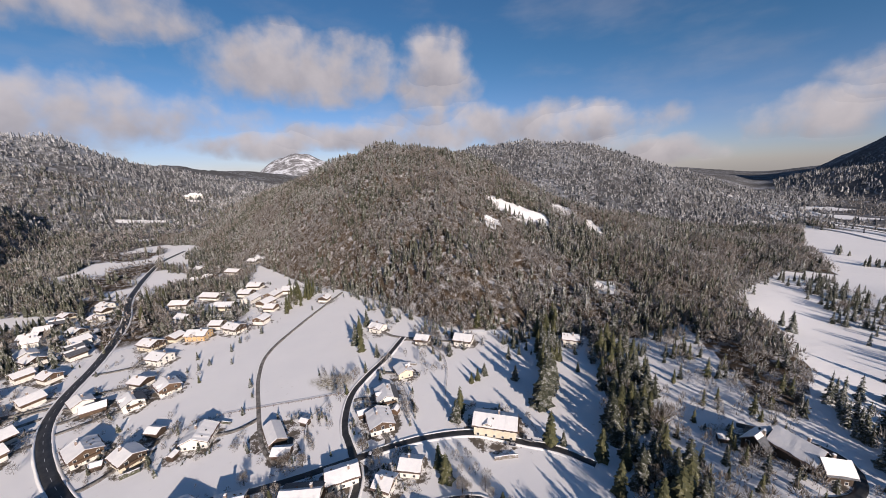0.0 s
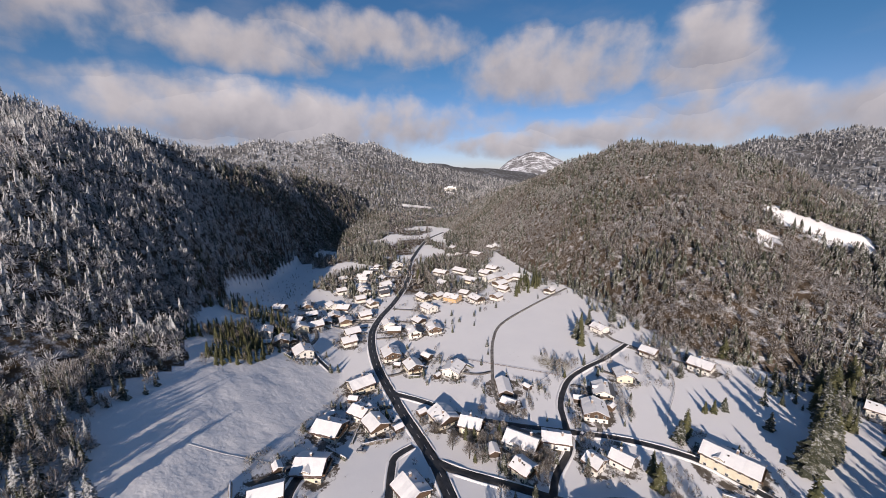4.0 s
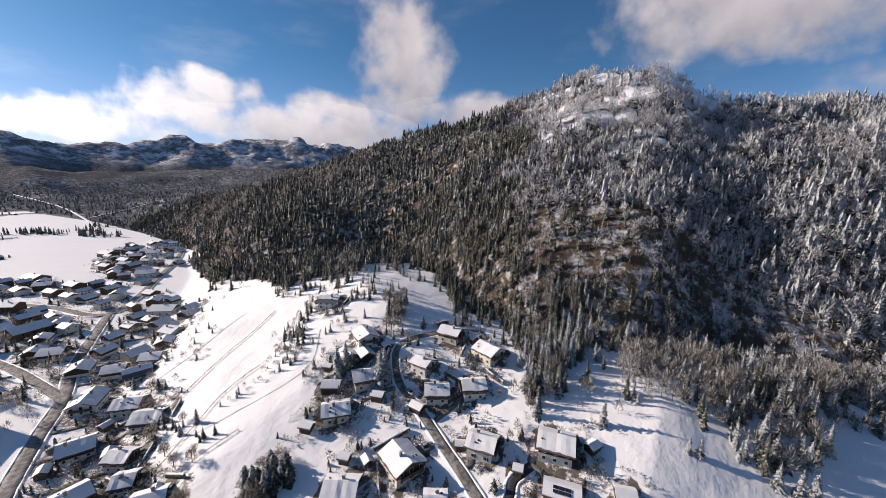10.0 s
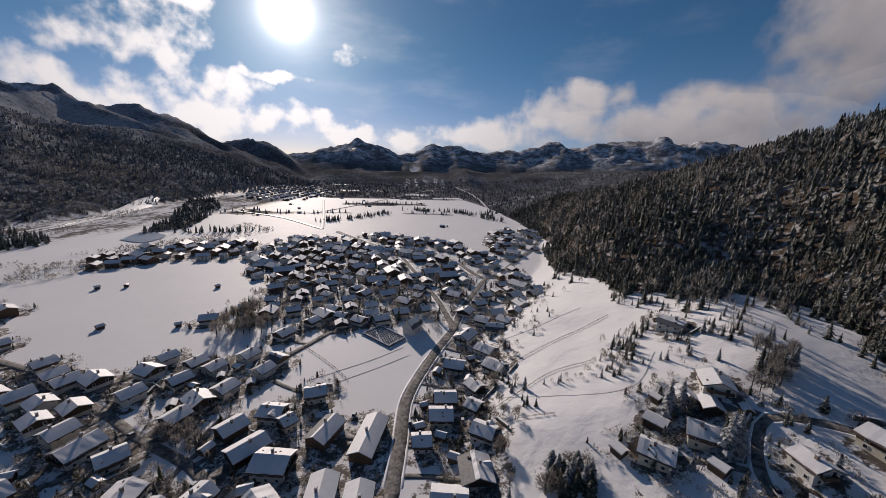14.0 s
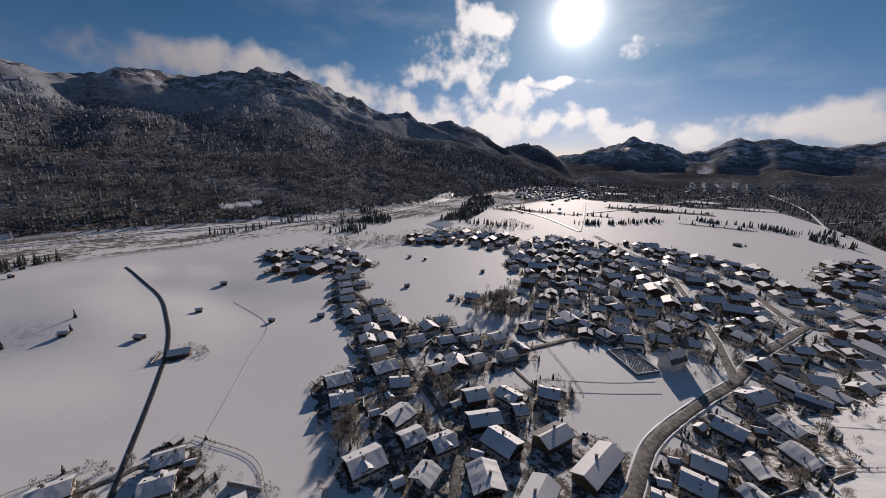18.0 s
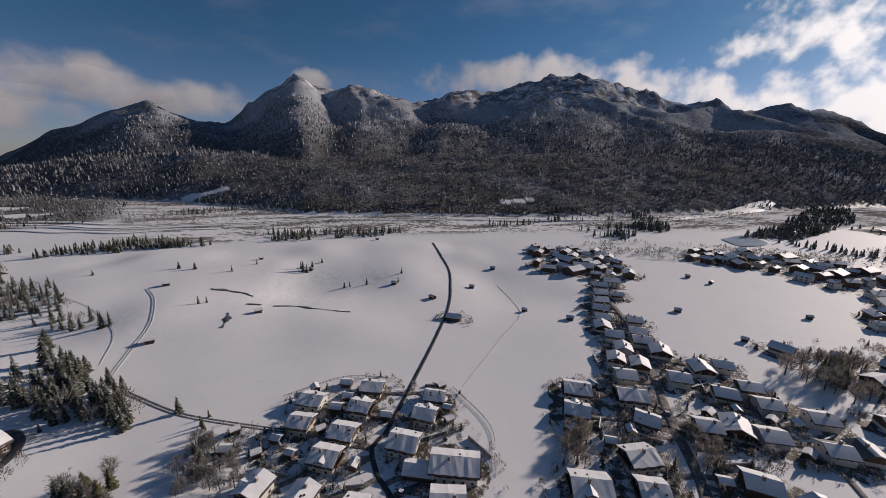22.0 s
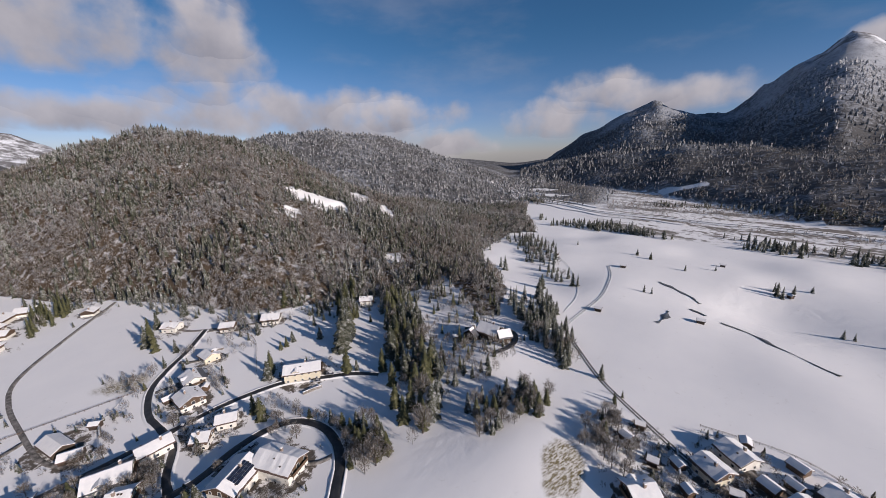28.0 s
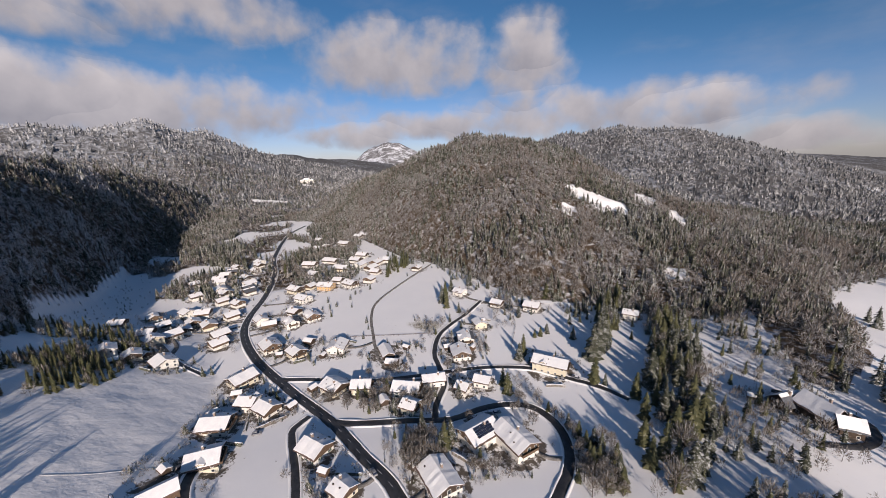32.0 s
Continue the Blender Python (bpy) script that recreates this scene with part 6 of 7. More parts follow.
copse([(125, 189), (110, 143), (104, 116), (122, 109), (128, 95), (123, 64), (102, 50), (82, 137)], 32, (6, 13), BOTH, 0.5, 71, "belt of spruces", False)
copse([(238, 135), (214, 109), (179, 63), (161, 52), (163, 65), (196, 109)], 26, (9, 16), (SPRUCE,), 0.0, 72, "row of field spruces")
copse([(353, 270), (382, 237), (300, 159), (285, 162), (316, 235)], 50, (7, 12), (SPRUCE,), 0.2, 73, "field wood", False)
copse([(116, 48), (126, 39), (108, 29), (104, 39)], 12, (6, 10), BOTH, 0.5, 74, "trees on the knoll")
copse([(130, 24), (137, 12), (114, -1), (109, 13)], 22, (4, 9), BOTH, 1.0, 75, "bushes by the track")
copse([(154, 24), (152, 16), (132, 11), (134, 16)], 8, (3, 7), BOTH, 0.5, 76, "bushes by the track", False)
copse([(127, -272), (121, -279), (112, -292), (119, -325), (102, -282)], 14, (10, 15), BOTH, 0.9, 77, "tall town trees")


copse(SCRUB, 190, (1.5, 4.0), BOTH, 0.8, 81, "scrub on the snowy slope", False)
copse([(-199, 60), (-232, 92), (-226, 130), (-207, 128), (-190, 84)], 120, (6, 10), (SPRUCE_SUNNY,), 0.15, 82, "olive row", False)

# clumps on the meadow below the western wood
for a, b, n, tall in (((-129, -219), (-96, -187), 34, (3.5, 8)), ((-152, -176), (-142, -158), 16, (6, 11)), ((-153, -193), (-146, -183), 10, (4, 8)), ((-110, -162), (-104, -156), 9, (5, 9)), ((-119, -147), (-112, -142), 10, (5, 9)),
                      ((-134, -195), (-130, -188), 7, (3, 5)), ((-200, -217), (-190, -188), 12, (4, 8)), ((-170, -203), (-150, -199), 9, (4, 8)), ((-94, -153), (-88, -146), 9, (4, 7)), ((-137, -150), (-133, -145), 5, (4, 7)), ((-60, -180), (-52, -240), 16, (3, 6))):
    for k in range(n):
        u = rng.random()
        JOINED["bare" if rng.random() < 0.45 else SPRUCE.name].append((a[0] + (b[0] - a[0]) * u + rng.gauss(0, 2.2), a[1] + (b[1] - a[1]) * u + rng.gauss(0, 2.2), rng.uniform(*tall)))

# ---- woods ----
def wood(name, x, y, tall, shapes, mat, label, seed, wide=1.0):
    """Many trees as one mesh: the shapes in turn, turned and sized at random."""
    g = np.random.RandomState(seed)
    z = terrain(x, y)
    vs, fs, n = [], [], 0
    pick = g.randint(0, len(shapes), len(x))
    for k, (sv, sf) in enumerate(shapes):
        m = pick == k
        c = int(m.sum())
        if not c:
            continue
        a, h = g.uniform(0, 6.28, c), tall[m]
        w = h * g.uniform(0.8, 1.2, c) * wide
        px = (sv[None, :, 0] * np.cos(a)[:, None] - sv[None, :, 1] * np.sin(a)[:, None]) * w[:, None] + x[m][:, None]
        py = (sv[None, :, 0] * np.sin(a)[:, None] + sv[None, :, 1] * np.cos(a)[:, None]) * w[:, None] + y[m][:, None]
        pz = sv[None, :, 2] * h[:, None] + z[m][:, None] - 0.3
        vs.append(np.stack([px, py, pz], -1).reshape(-1, 3))
        fs.append((sf[None] + (np.arange(c) * len(sv))[:, None, None] + n).reshape(-1, 3))
        n += c * len(sv)
    me = mesh_of(name, np.vstack(vs), np.vstack(fs), [mat])
    return tagged(new(name, me), label, "woods", kind="stuff")


def scatter(r0, r1, a0, a1, spacing, seed):
    """Jittered points in a ring sector, spacing growing with distance from it."""
    g = np.random.RandomState(seed)
    area = 0.5 * (r1 * r1 - r0 * r0) * radians(a1 - a0)
    n = int(area / spacing ** 2)
    r = np.sqrt(g.uniform(r0 * r0, r1 * r1, n))
    a = np.radians(g.uniform(a0, a1, n))
    return CX + r * np.cos(a), CY + r * np.sin(a), g


LOW = [conifer(5, 4, 40 + k, 0.16 + 0.016 * k, 0.04) for k in range(6)]
TINY = [conifer(2, 3, 60 + k, 0.27, 0.0) for k in range(3)]
FANS = [thicket(80 + k, 38, 0.034, 0.1, (0.45, 0.8)) for k in range(6)]
FANS_FAR = [thicket(90 + k, 9, 0.085, 0.05) for k in range(4)]


def woods(name, sector, spacing, bare, mats, tall, shapes, fans, seed, limit=None):
    x, y, g = scatter(*sector, spacing, seed)
    share = covers(x, y)
    keep = (share[0] > g.uniform(0.3, 0.8, len(x))) & (share[2] < 0.5)
    if limit:
        keep &= limit(x, y)
    for a, b, c in HOUSE_MASK:
        keep &= (x - a) ** 2 + (y - b) ** 2 > (c + 2) ** 2
    x, y = x[keep], y[keep]
    g = np.random.RandomState(seed + 1)
    grove = fbm(x / 55, y / 55, 3, seed)
    leafless = 0.5 + 0.6 * (grove - 0.5) + g.uniform(-0.22, 0.22, len(x)) < bare
    h = g.uniform(tall[0], tall[1], len(x)) * (0.75 + 0.5 * g.uniform(0, 1, len(x)) ** 2)
    for m, sh, mat, word in ((~leafless, shapes, mats[0], "spruce"), (leafless, fans, mats[1], "leafless")):
        if m.any():
            wood(name, x[m], y[m], h[m] * (1.0 if word == "spruce" else 0.9), sh, mat, "dense hillside wood of snow-dusted " + ("spruces" if word == "spruce" else "leafless trees"), seed + 2, 1.0 if word == "spruce" else 1.25)


def near_crest(ring, back=60):
    b = [p[0] for p in ring]

    def test(x, y):
        az = np.degrees(np.arctan2(y - CY, x - CX)) % 360
        return np.hypot(x - CX, y - CY) < np.interp(az, b, [p[2] for p in ring]) + back + (240 * smooth(67, 58, az) if b[0] < 90 else 0)
    return test


def frosty(x, y):
    """The north-western and upper part of the hill, where frost has stayed on the trees."""
    az = np.degrees(np.arctan2(y - CY, x - CX)) % 360
    return az + 16 * (fbm(x / 45, y / 45, 3, 63) - 0.5) - 0.02 * (np.hypot(x - CX, y - CY) - 300) < 201


def spur_frost(x, y):
    az = np.degrees(np.arctan2(y - CY, x - CX)) % 360
    return az + 34 * (fbm(x / 60, y / 60, 3, 65) - 0.5) > 143


for mat in (SPRUCE, SPRUCE_SUNNY, SPRUCE_FROST):
    if JOINED.get(mat.name):
        q = np.array(JOINED[mat.name])
        wood("spruce_copse", q[:, 0], q[:, 1], q[:, 2], [boughs(11, 8, 140 + k, 0.19, 0.05) for k in range(4)], mat, "copses of snow-dusted spruces", 33)
q = np.array(JOINED["bare"])
wood("leafless_copse", q[:, 0], q[:, 1], q[:, 2] * 0.9, [thicket(210 + k, 120, 0.018, 0.1, (0.45, 0.85)) for k in range(4)], TWIG, "copses of leafless trees", 34)
EDGE = [boughs(8, 7, 160 + k, 0.2, 0.05) for k in range(4)]
EDGE_FANS = [thicket(170 + k, 70, 0.024, 0.08, (0.45, 0.82)) for k in range(4)]
woods("wood_edge", (128, 345, 136, 201), 3.7, 0.5, (SPRUCE, TWIG_FROST), (5, 9.5), EDGE, EDGE_FANS, 150)
woods("slope_wood", (135, 330, 199, 255), 3.3, 0.24, (SPRUCE, TWIG), (6, 11), EDGE, EDGE_FANS, 155)
woods("west_wood", (240, 800, 152, 222), 3.75, 0.6, (SPRUCE_FROST, TWIG_FROST), (8, 12.5), LOW, FANS, 100, lambda x, y: near_crest(WEST_HILL)(x, y) & frosty(x, y))
woods("spur_wood", (300, 1050, 127, 152), 4.9, 0.5, (SPRUCE, TWIG), (8, 12), LOW, FANS, 110, lambda x, y: near_crest(WEST_HILL)(x, y) & ~spur_frost(x, y))
woods("spur_wood", (300, 1050, 127, 152), 4.9, 0.55, (SPRUCE_FROST, TWIG_FROST), (8, 12), LOW, FANS, 111, lambda x, y: near_crest(WEST_HILL)(x, y) & spur_frost(x, y))
woods("southwest_wood", (240, 1000, 190, 255), 4.7, 0.33, (SPRUCE, TWIG), (8, 12.5), LOW, FANS, 120, lambda x, y: near_crest(WEST_HILL)(x, y) & ~frosty(x, y))
woods("north_wood", (285, 900, 38, 121), 4.1, 0.58, (SPRUCE, TWIG), (8, 12.5), LOW, FANS, 200, near_crest(NORTH_HILL))
woods("flank_wood", (150, 520, 34, 66), 5.6, 0.68, (SPRUCE, TWIG), (6, 11), LOW, FANS, 250, lambda x, y: in_polygon(FLANK, x, y))
woods("valley_wood", (345, 1500, 107, 150), 8.7, 0.6, (SPRUCE, TWIG), (9, 14), LOW, FANS_FAR, 300)
woods("back_wood", (780, 1750, 38, 100), 11, 0.45, (HAZED_NEEDLES, TWIG_FROST), (10, 14), TINY, FANS_FAR, 400)
woods("northwest_wood", (1000, 2000, 100, 175), 15, 0.4, (HAZED_NEEDLES, TWIG_FROST), (13, 18), TINY, FANS_FAR, 500)
woods("east_wood", (700, 1500, -62, 50), 9.8, 0.5, (HAZED_NEEDLES, TWIG), (6.5, 10), TINY, FANS_FAR, 600)
woods("east_slope_wood", (1500, 2600, -75, 42), 21, 0.3, (HAZED_NEEDLES, TWIG_FROST), (12, 18), TINY, FANS_FAR, 700)
woods("plain_wood", (880, 2600, 205, 305), 21, 0.2, (HAZED_NEEDLES, TWIG), (8, 12), TINY, FANS_FAR, 800)


def belts():
    """Strips of dark trees along the river and across the plain."""
    xs, ys = [], []
    g = np.random.RandomState(9)
    for poly, n, gaps in (([(-160, -896), (-189, -1024), (-264, -710), (-265, -765)], 90, 0.5), ([(514, 100), (576, 113), (553, -115), (526, -112), (517, 23)], 130, 0.5), ([(488, 345), (548, 391), (539, 149), (503, 136)], 110, 0.5),
                          ([(430, -420), (620, -520), (640, -640), (480, -560)], 150, 0.5), ([(494, -414), (524, -580), (458, -517), (449, -383)], 60, 0.5), (WEDGE, 620, 0.2)):
        px, py = [p[0] for p in poly], [p[1] for p in poly]
        u, v = g.uniform(min(px), max(px), n * 5), g.uniform(min(py), max(py), n * 5)
        m = in_polygon(poly, u, v) & (fbm(u / 45, v / 45, 3, 19) + g.uniform(-0.08, 0.08, len(u)) > gaps)
        xs.append(u[m][:n])
        ys.append(v[m][:n])
    # rows of trees along field edges
    for row, n, half in (([(190, -794), (145, -839), (103, -901), (60, -968)], 110, 9), ([(11, -1053), (-60, -1028), (-113, -1017), (-165, -957)], 120, 12), ([(-197, -1013), (-280, -1040), (-301, -896), (-318, -892)], 110, 14),
                         ([(372, -647), (333, -655), (299, -660), (271, -691)], 34, 7), ([(571, -273), (579, -337), (605, -397), (596, -468)], 70, 6), ([(695, -334), (666, -423), (650, -562), (661, -707)], 90, 7),
                         ([(510, -407), (519, -482), (518, -536)], 40, 5), ([(480, 314), (500, 223), (516, 167)], 60, 4), ([(546, 76), (553, -10), (560, -110)], 50, 4), ([(794, 314), (849, 196), (820, 85), (779, 6), (754, -177), (738, -355)], 260, 10)):
        line = curve_through(row, 3.0)
        k = g.randint(0, len(line), n)
        keep = fbm(line[k, 0] / 24, line[k, 1] / 24, 2, 37) > 0.38
        xs.append((line[k, 0] + g.normal(0, half, n))[keep])
        ys.append((line[k, 1] + g.normal(0, half, n))[keep])
    # alder scrub on the gravel of the river
    u, v = g.uniform(520, 1000, 16000), g.uniform(-900, 700, 16000)
    m = (covers(u, v)[3] > 0.5) & (fbm(u / 60, v / 140, 4, 13) + g.uniform(-0.1, 0.1, 16000) > 0.54)
    x, y = np.concatenate(xs), np.concatenate(ys)
    wood("tree_belt", x, y, g.uniform(5, 14, len(x)), LOW, SPRUCE, "belts of dark spruces on the valley floor", 31)
    x, y = u[m], v[m]
    for poly in ([(408, -335), (464, -394), (398, -484), (339, -582), (259, -581), (244, -497), (326, -406), (361, -350)], [(355, -410), (342, -503), (288, -558), (240, -684), (316, -748), (324, -520), (402, -462)]):
        p, q = g.uniform(230, 430, 2200), g.uniform(-760, -340, 2200)
        m = in_polygon(poly, p, q) & (fbm(p / 40, q / 40, 3, 29) > 0.36)
        x, y = np.concatenate([x, p[m]]), np.concatenate([y, q[m]])
    wood("river_scrub", x, y, g.uniform(3, 8, len(x)), FANS_FAR, TWIG, "leafless scrub on the river flats", 32, 1.4)


belts()


def fringe(name, sector, spacing, reach, mats, seed):
    """Single trees and clumps straggling out of the wood's edge onto the snow."""
    x, y, g = scatter(*sector, spacing, seed)
    r, a = np.hypot(x - CX, y - CY), np.arctan2(y - CY, x - CX)
    out = g.uniform(4, reach, len(x))
    keep = (covers(x, y)[0] < 0.2) & (covers(CX + (r + out) * np.cos(a), CY + (r + out) * np.sin(a))[0] > 0.6) & (fbm(x / 16, y / 16, 2, seed) > 0.47)
    for i, j, c in HOUSE_MASK:
        keep &= (x - i) ** 2 + (y - j) ** 2 > (c + 2) ** 2
    for line, w in ROADS:
        if np.hypot(line[:, 0] - CX, line[:, 1] - CY).min() < 500:
            for q in line[::2]:
                keep &= (x - q[0]) ** 2 + (y - q[1]) ** 2 > (w / 2 + 3.5) ** 2
    x, y = x[keep], y[keep]
    bare = g.uniform(0, 1, len(x)) < 0.35
    wood(name, x[~bare], y[~bare], g.uniform(4, 12, (~bare).sum()), EDGE, mats[0], "single spruces straggling from the wood's edge", seed + 1)
    wood(name, x[bare], y[bare], g.uniform(4, 9, bare.sum()), EDGE_FANS, mats[1], "leafless trees straggling from the wood's edge", seed + 2, 1.2)


fringe("north_fringe", (230, 470, 62, 112), 4.6, 42, (SPRUCE, TWIG), 901)
fringe("west_fringe", (125, 380, 150, 255), 4.6, 34, (SPRUCE, TWIG), 911)
fringe("east_fringe", (110, 480, 25, 62), 5.2, 30, (SPRUCE, TWIG), 921)


# ---- gardens and small things ----
def hedge(x0, y0, x1, y1, g):
    line = curve_through([(x0, y0), ((x0 + x1) / 2, (y0 + y1) / 2), (x1, y1)], 1.2)
    h = g.uniform(0.9, 1.6)
    ob = thing("hedge", 0, 0, 0, 0, "clipped garden hedge with snow along its top", "hedge", "garden hedges")
    part("leaves", strip(line, [-0.55, -0.5, -0.3, 0.3, 0.5, 0.55], [-0.2, h * 0.6, h, h, h * 0.6, -0.2], g.choice((SPRUCE, TWIG)), "leaves", 0.35), ob)
    part("snow", strip(line, [-0.34, -0.2, 0.2, 0.34], [h - 0.1, h + 0.16, h + 0.16, h - 0.1], ROOF_SNOW, "snow", 0.3), ob, "lumpy snow on the hedge")


POST, RAIL = Pile(), Pile()
POST.box(-0.07, -0.07, -0.3, 0.07, 0.07, 1.15, 0, 0.01)
RAIL.box(0, -0.03, -0.06, 1, 0.03, 0.06)
POST, RAIL = POST.mesh("post", WOOD), RAIL.mesh("rail", WOOD)


def fence(points, gap=3.0):
    """A field fence: posts and two rails between each pair."""
    line = curve_through(points, gap)
    ob = thing("fence", 0, 0, 0, 0, "low wooden field fence standing in the snow", "fence", "field fences")
    z = terrain(line[:, 0], line[:, 1])
    for i in range(len(line)):
        part("post", POST, ob, at=pose(line[i][0], line[i][1], z[i]))
        if i + 1 < len(line):
            a, b = Vector((*line[i], z[i])), Vector((*line[i + 1], z[i + 1]))
            turn = (b - a).to_track_quat("X", "Z").to_matrix().to_4x4()
            for up in (0.55, 0.95):
                part("rail", RAIL, ob, at=Matrix.Translation(a + Vector((0, 0, up))) @ turn @ Matrix.Diagonal(((b - a).length, 1, 1, 1)))


for line in ([(-60, -226), (-95, -238), (-125, -246)], [(-42, -191), (-75, -205), (-95, -205)], [(-40, -178), (-52, -180), (-66, -176)], [(160, -12), (170, -40), (165, -62)], [(150, -95), (120, -104), (98, -98)],
             [(61, -262), (40, -240), (28, -225)], [(53, -278), (62, -262), (92, -210)], [(-97, 170), (-60, 175), (-40, 178)], [(2, 240), (20, 205), (15, 160)]):
    fence(line, 3.4)


def car(x, y, turn, g):
    ob = thing("car", x, y, height(x, y) + 0.32, turn, g.choice(("parked grey car with snow on its roof", "parked light car beside a house")), "car", "parked cars")
    p = Pile()
    p.box(-2.1, -0.88, 0.25, 2.1, 0.88, 0.82, 0, 0.06)
    part("body", p.mesh("body", CAR_PAINT), ob)
    p = Pile()
    p.hexa([(-1.7, -0.8, 0.82), (1.0, -0.8, 0.82), (1.0, 0.8, 0.82), (-1.7, 0.8, 0.82), (-1.3, -0.66, 1.42), (0.35, -0.66, 1.42), (0.35, 0.66, 1.42), (-1.3, 0.66, 1.42)])
    part("cabin", p.mesh("cabin", SOLAR), ob, "dark glazed cabin")
    p = Pile()
    p.box(-1.32, -0.66, 1.42, 0.37, 0.66, 1.54, 0, 0.05)
    part("roof", p.mesh("roof", ROOF_SNOW if g.random() < 0.6 else CAR_PAINT), ob)
    for u in (-1.3, 1.3):
        for v in (-0.82, 0.82):
            vv, ff = [], []
            stem(vv, ff, (u, v - 0.1, 0.3), (u, v + 0.1, 0.3), 0.32, 0.32, 10)
            part("wheel", mesh_of("wheel", vv, ff, [RUBBER]), ob)


g5 = random.Random(55)
for x, y, a in [(-44, 57, 130), (-4, 94, 15), (0, 96, 20), (4, 98, 25), (-8, 92, 10), (-20, 132, 70), (-36, 117, 10), (-118, 49, 60), (-104, 74, 20), (-97, -108, 60), (-112, -127, 75), (96, -62, 60), (122, -30, 65), (137, -34, 65), (-30, -190, 90), (-6, -190, 88), (20, -196, 80), (70, -160, 60),
                (110, -186, 60), (40, 128, 160), (48, 130, 150), (-75, 104, 10)]:
    car(x, y, a, g5)


def driveways():
    """Trodden ways from houses to the nearest road, and hedges round gardens."""
    g = random.Random(77)
    for x, y, c in HOUSE_MASK:
        if math.hypot(x - CX, y - CY) > 330 or c < 5:
            continue
        best = min(((float(np.min(np.hypot(l[:, 0] - x, l[:, 1] - y))), l) for l, w in ROADS), key=lambda q: q[0])
        if 8 < best[0] < 45:
            l = best[1]
            q = l[int(np.argmin(np.hypot(l[:, 0] - x, l[:, 1] - y)))]
            d = Vector((q[0] - x, q[1] - y)).normalized()
            a = Vector((x, y)) + d * c * 0.6
            mid = (a + Vector(q)) / 2 + Vector((-d.y, d.x)) * g.uniform(-3, 3)
            line = curve_through([tuple(a), tuple(mid), tuple(q)], 2.0)
            tagged(new("driveway", strip(line, [-1.3, -1.1, 1.1, 1.3], [-0.2, 0.13, 0.13, -0.2], TRODDEN, "driveway", 0.1)), "trodden driveway to a house", "driveway", kind="structure")
        if math.hypot(x - CX, y - CY) < 260:
            for _ in range(1):
                a, s = g.uniform(0, 360), c + g.uniform(2.5, 5)
                u, v = x + s * math.cos(radians(a)), y + s * math.sin(radians(a))
                k = radians(a + 90 + g.uniform(-8, 8))
                half = g.uniform(3, 7)
                p, q = (u - half * math.cos(k), v - half * math.sin(k)), (u + half * math.cos(k), v + half * math.sin(k))
                if all(min(math.hypot(t[0] - i, t[1] - j) for t in (p, q, (u, v))) > r * 0.95 for i, j, r in HOUSE_MASK) and \
                        all(float(np.min(np.hypot(l[:, 0] - t[0], l[:, 1] - t[1]))) > w / 2 + 2 for l, w in ROADS for t in (p, q, (u, v))):
                    hedge(*p, *q, g)


driveways()


def outbuildings():
    """Garages and wood stores beside the nearer houses."""
    g = random.Random(99)
    for x, y, c in list(HOUSE_MASK):
        if c < 5 or math.hypot(x - CX, y - CY) > 225 or g.random() < 0.35:
            continue
        for _ in range(6):
            a = g.uniform(0, 6.28)
            u, v = x + (c + 4.2) * math.cos(a), y + (c + 4.2) * math.sin(a)
            if all(math.hypot(u - i, v - j) > r + 2.6 for i, j, r in HOUSE_MASK) and all(float(np.min(np.hypot(l[:, 0] - u, l[:, 1] - v))) > w / 2 + 3.6 for l, w in ROADS):
                shed(u, v, g.choice((20, 65, 110, 155)), g.uniform(3.8, 5.6), g, "small garage or wood store with a snowy roof")
                break


outbuildings()


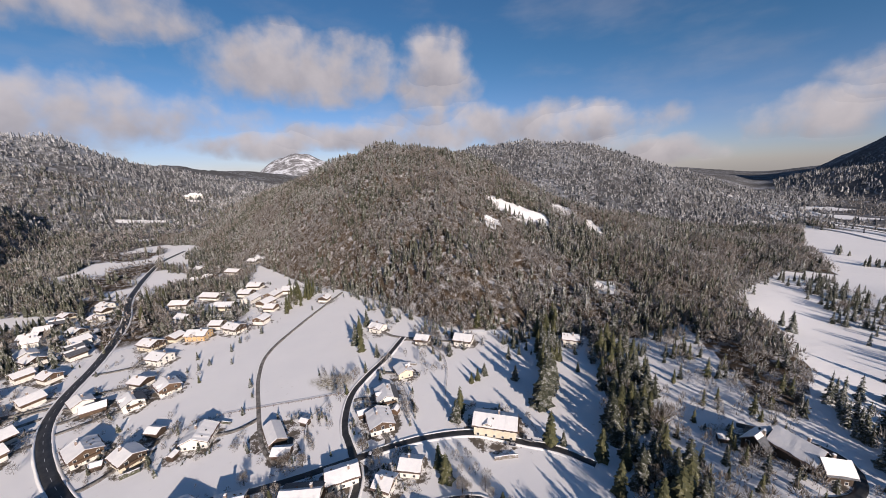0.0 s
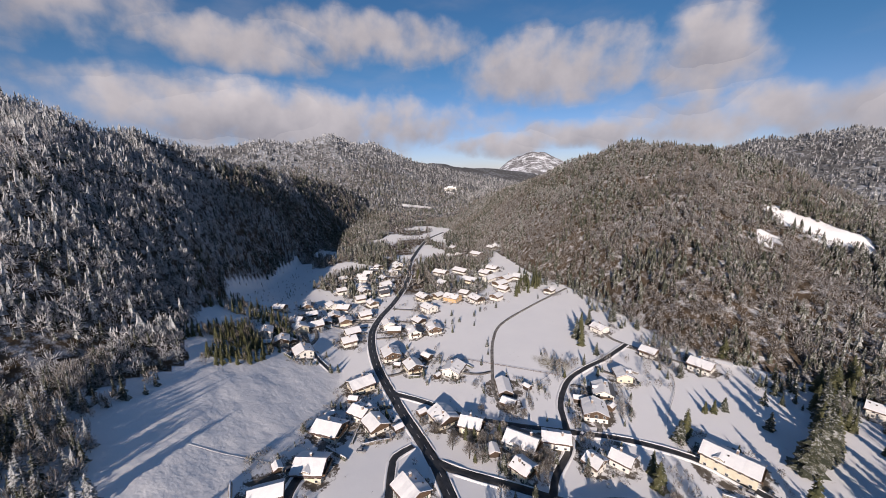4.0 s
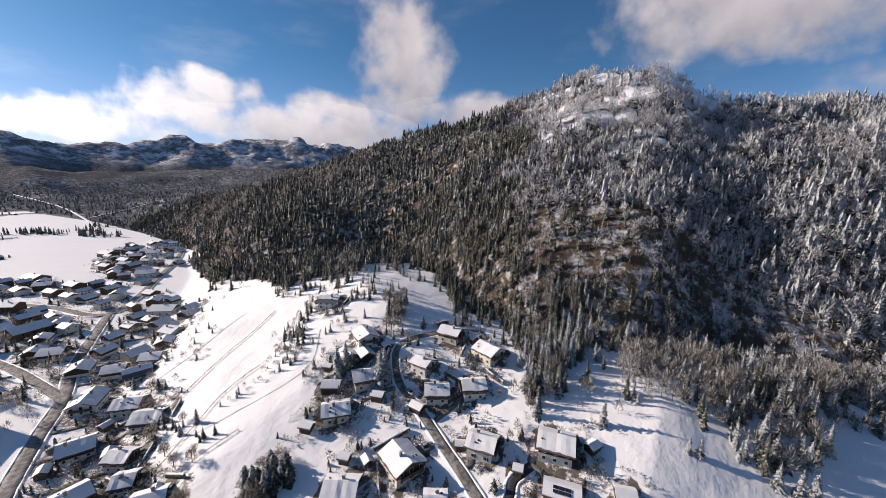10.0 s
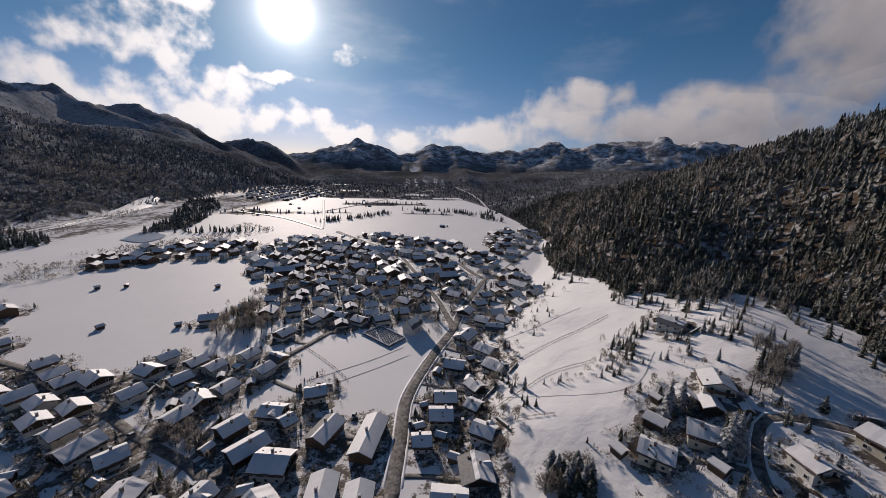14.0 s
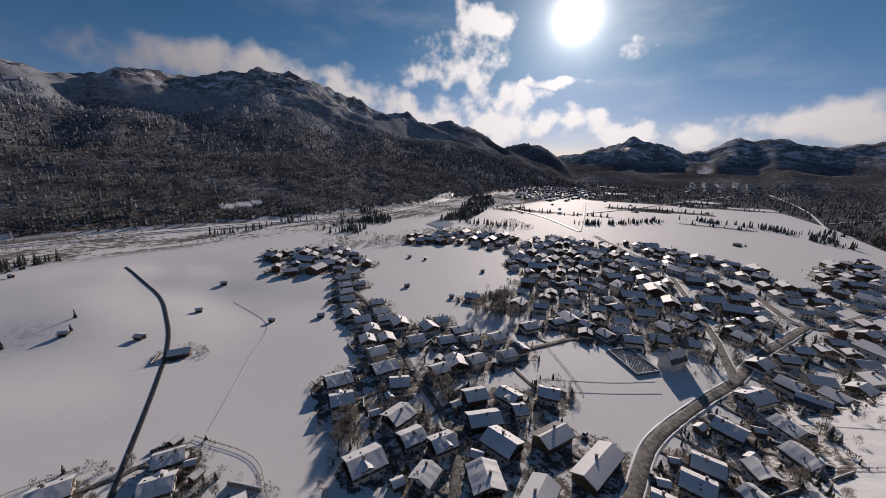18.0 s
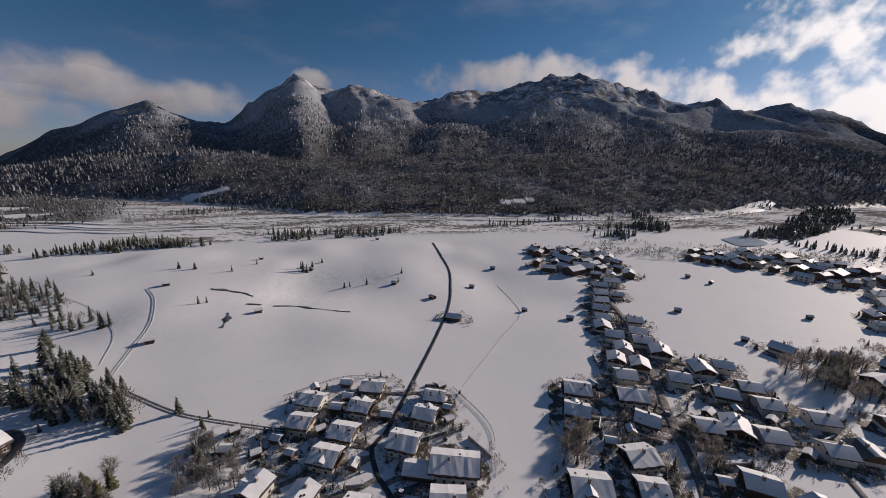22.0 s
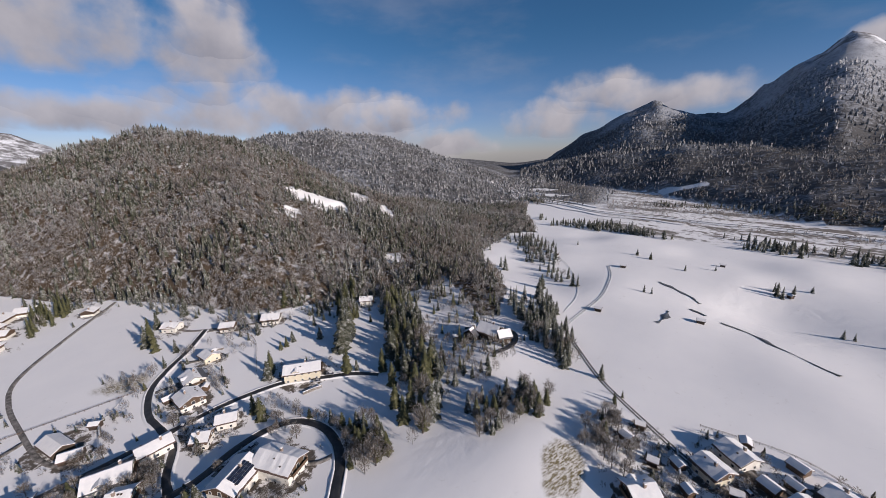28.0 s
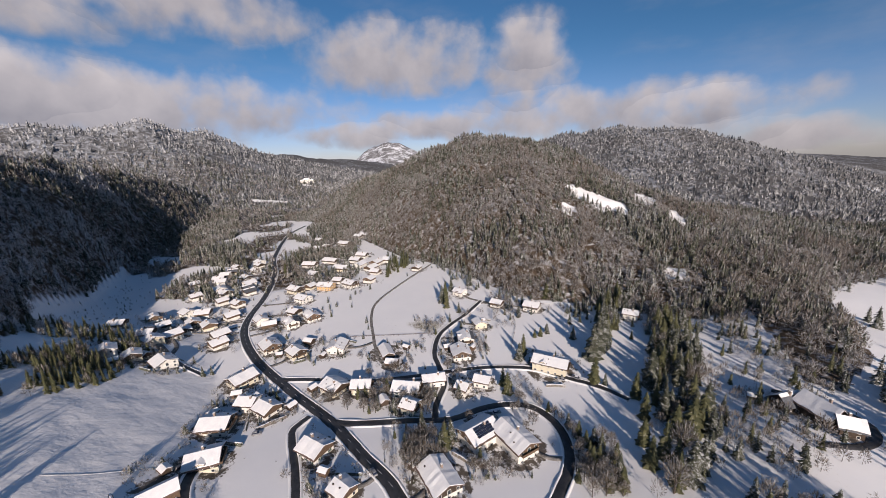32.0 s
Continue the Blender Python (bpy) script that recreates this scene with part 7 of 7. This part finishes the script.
def shrubs():
    """Leafless garden shrubs between the houses."""
    g = np.random.RandomState(88)
    xs, ys = [], []
    for x, y, c in HOUSE_MASK:
        if c < 5.2 and x > 150:
            continue
        n = 11 if math.hypot(x - CX, y - CY) < 320 else 7
        a, s = g.uniform(0, 6.28, n), c + g.uniform(0.5, 9, n) ** 1.0
        xs.append(x + s * np.cos(a))
        ys.append(y + s * np.sin(a))
        # short rows of bushes along the plot
        for _ in range(3 if math.hypot(x - CX, y - CY) < 340 else 1):
            b, k = g.uniform(0, 6.28), np.arange(10) * 1.15 - 5.2
            d = c + g.uniform(2.5, 7.5)
            xs.append(x + d * math.cos(b) - k * math.sin(b) + g.normal(0, 0.25, 10))
            ys.append(y + d * math.sin(b) + k * math.cos(b) + g.normal(0, 0.25, 10))
    x, y = np.concatenate(xs), np.concatenate(ys)
    keep = np.ones(len(x), bool)
    for a, b, c in HOUSE_MASK:
        keep &= (x - a) ** 2 + (y - b) ** 2 > (c * 0.98) ** 2
    for l, w in ROADS:
        for q in l:
            keep &= (x - q[0]) ** 2 + (y - q[1]) ** 2 > (w / 2 + 1.6) ** 2
    x, y = x[keep], y[keep]
    green = g.uniform(0, 1, len(x)) < 0.12
    wood("garden_shrubs", x[~green], y[~green], 1.0 + 3.4 * g.uniform(0, 1, (~green).sum()) ** 2, [thicket(120 + k, 36, 0.036, 0.02, (0.4, 0.85)) for k in range(4)], TWIG, "leafless garden shrubs in the snow", 35, 1.5)
    wood("garden_conifers", x[green], y[green], g.uniform(1.5, 5.0, green.sum()), LOW, SPRUCE, "small garden conifers in the snow", 36, 1.2)


shrubs()


def hill_hotel(x, y, turn):
    z = height(x, y)
    ob = thing("hill_hotel", x, y, z, turn, "pale many-storeyed hotel standing alone on the far wooded slope", "hotel")
    for k, (u, v, L, W, h) in enumerate(((0, 0, 26, 10, 14), (-18, -3, 14, 9, 9), (18, 2, 12, 9, 11))):
        p = Pile()
        p.box(u - L / 2, v - W / 2, -8, u + L / 2, v + W / 2, h)
        part("wing", p.mesh("wing", PLASTER), ob)
        p = Pile()
        p.box(u - L / 2 - 1, v - W / 2 - 1, h, u + L / 2 + 1, v + W / 2 + 1, h + 5, 0, 6)
        part("roof", p.mesh("roof", ROOF_SNOW), ob, "snow-covered hipped roof")
        win = Pile()
        win.box(-0.8, -0.1, -0.9, 0.8, 0.1, 0.9)
        me = win.mesh("window", GLASS)
        for i in range(int(L / 4)):
            for j in range(int(h / 4.5)):
                part("window", me, ob, at=pose(u - L / 2 + 2 + i * 4, v - W / 2 - 0.05, 2.0 + j * 3.6))


hill_hotel(-666, 1230, 25)
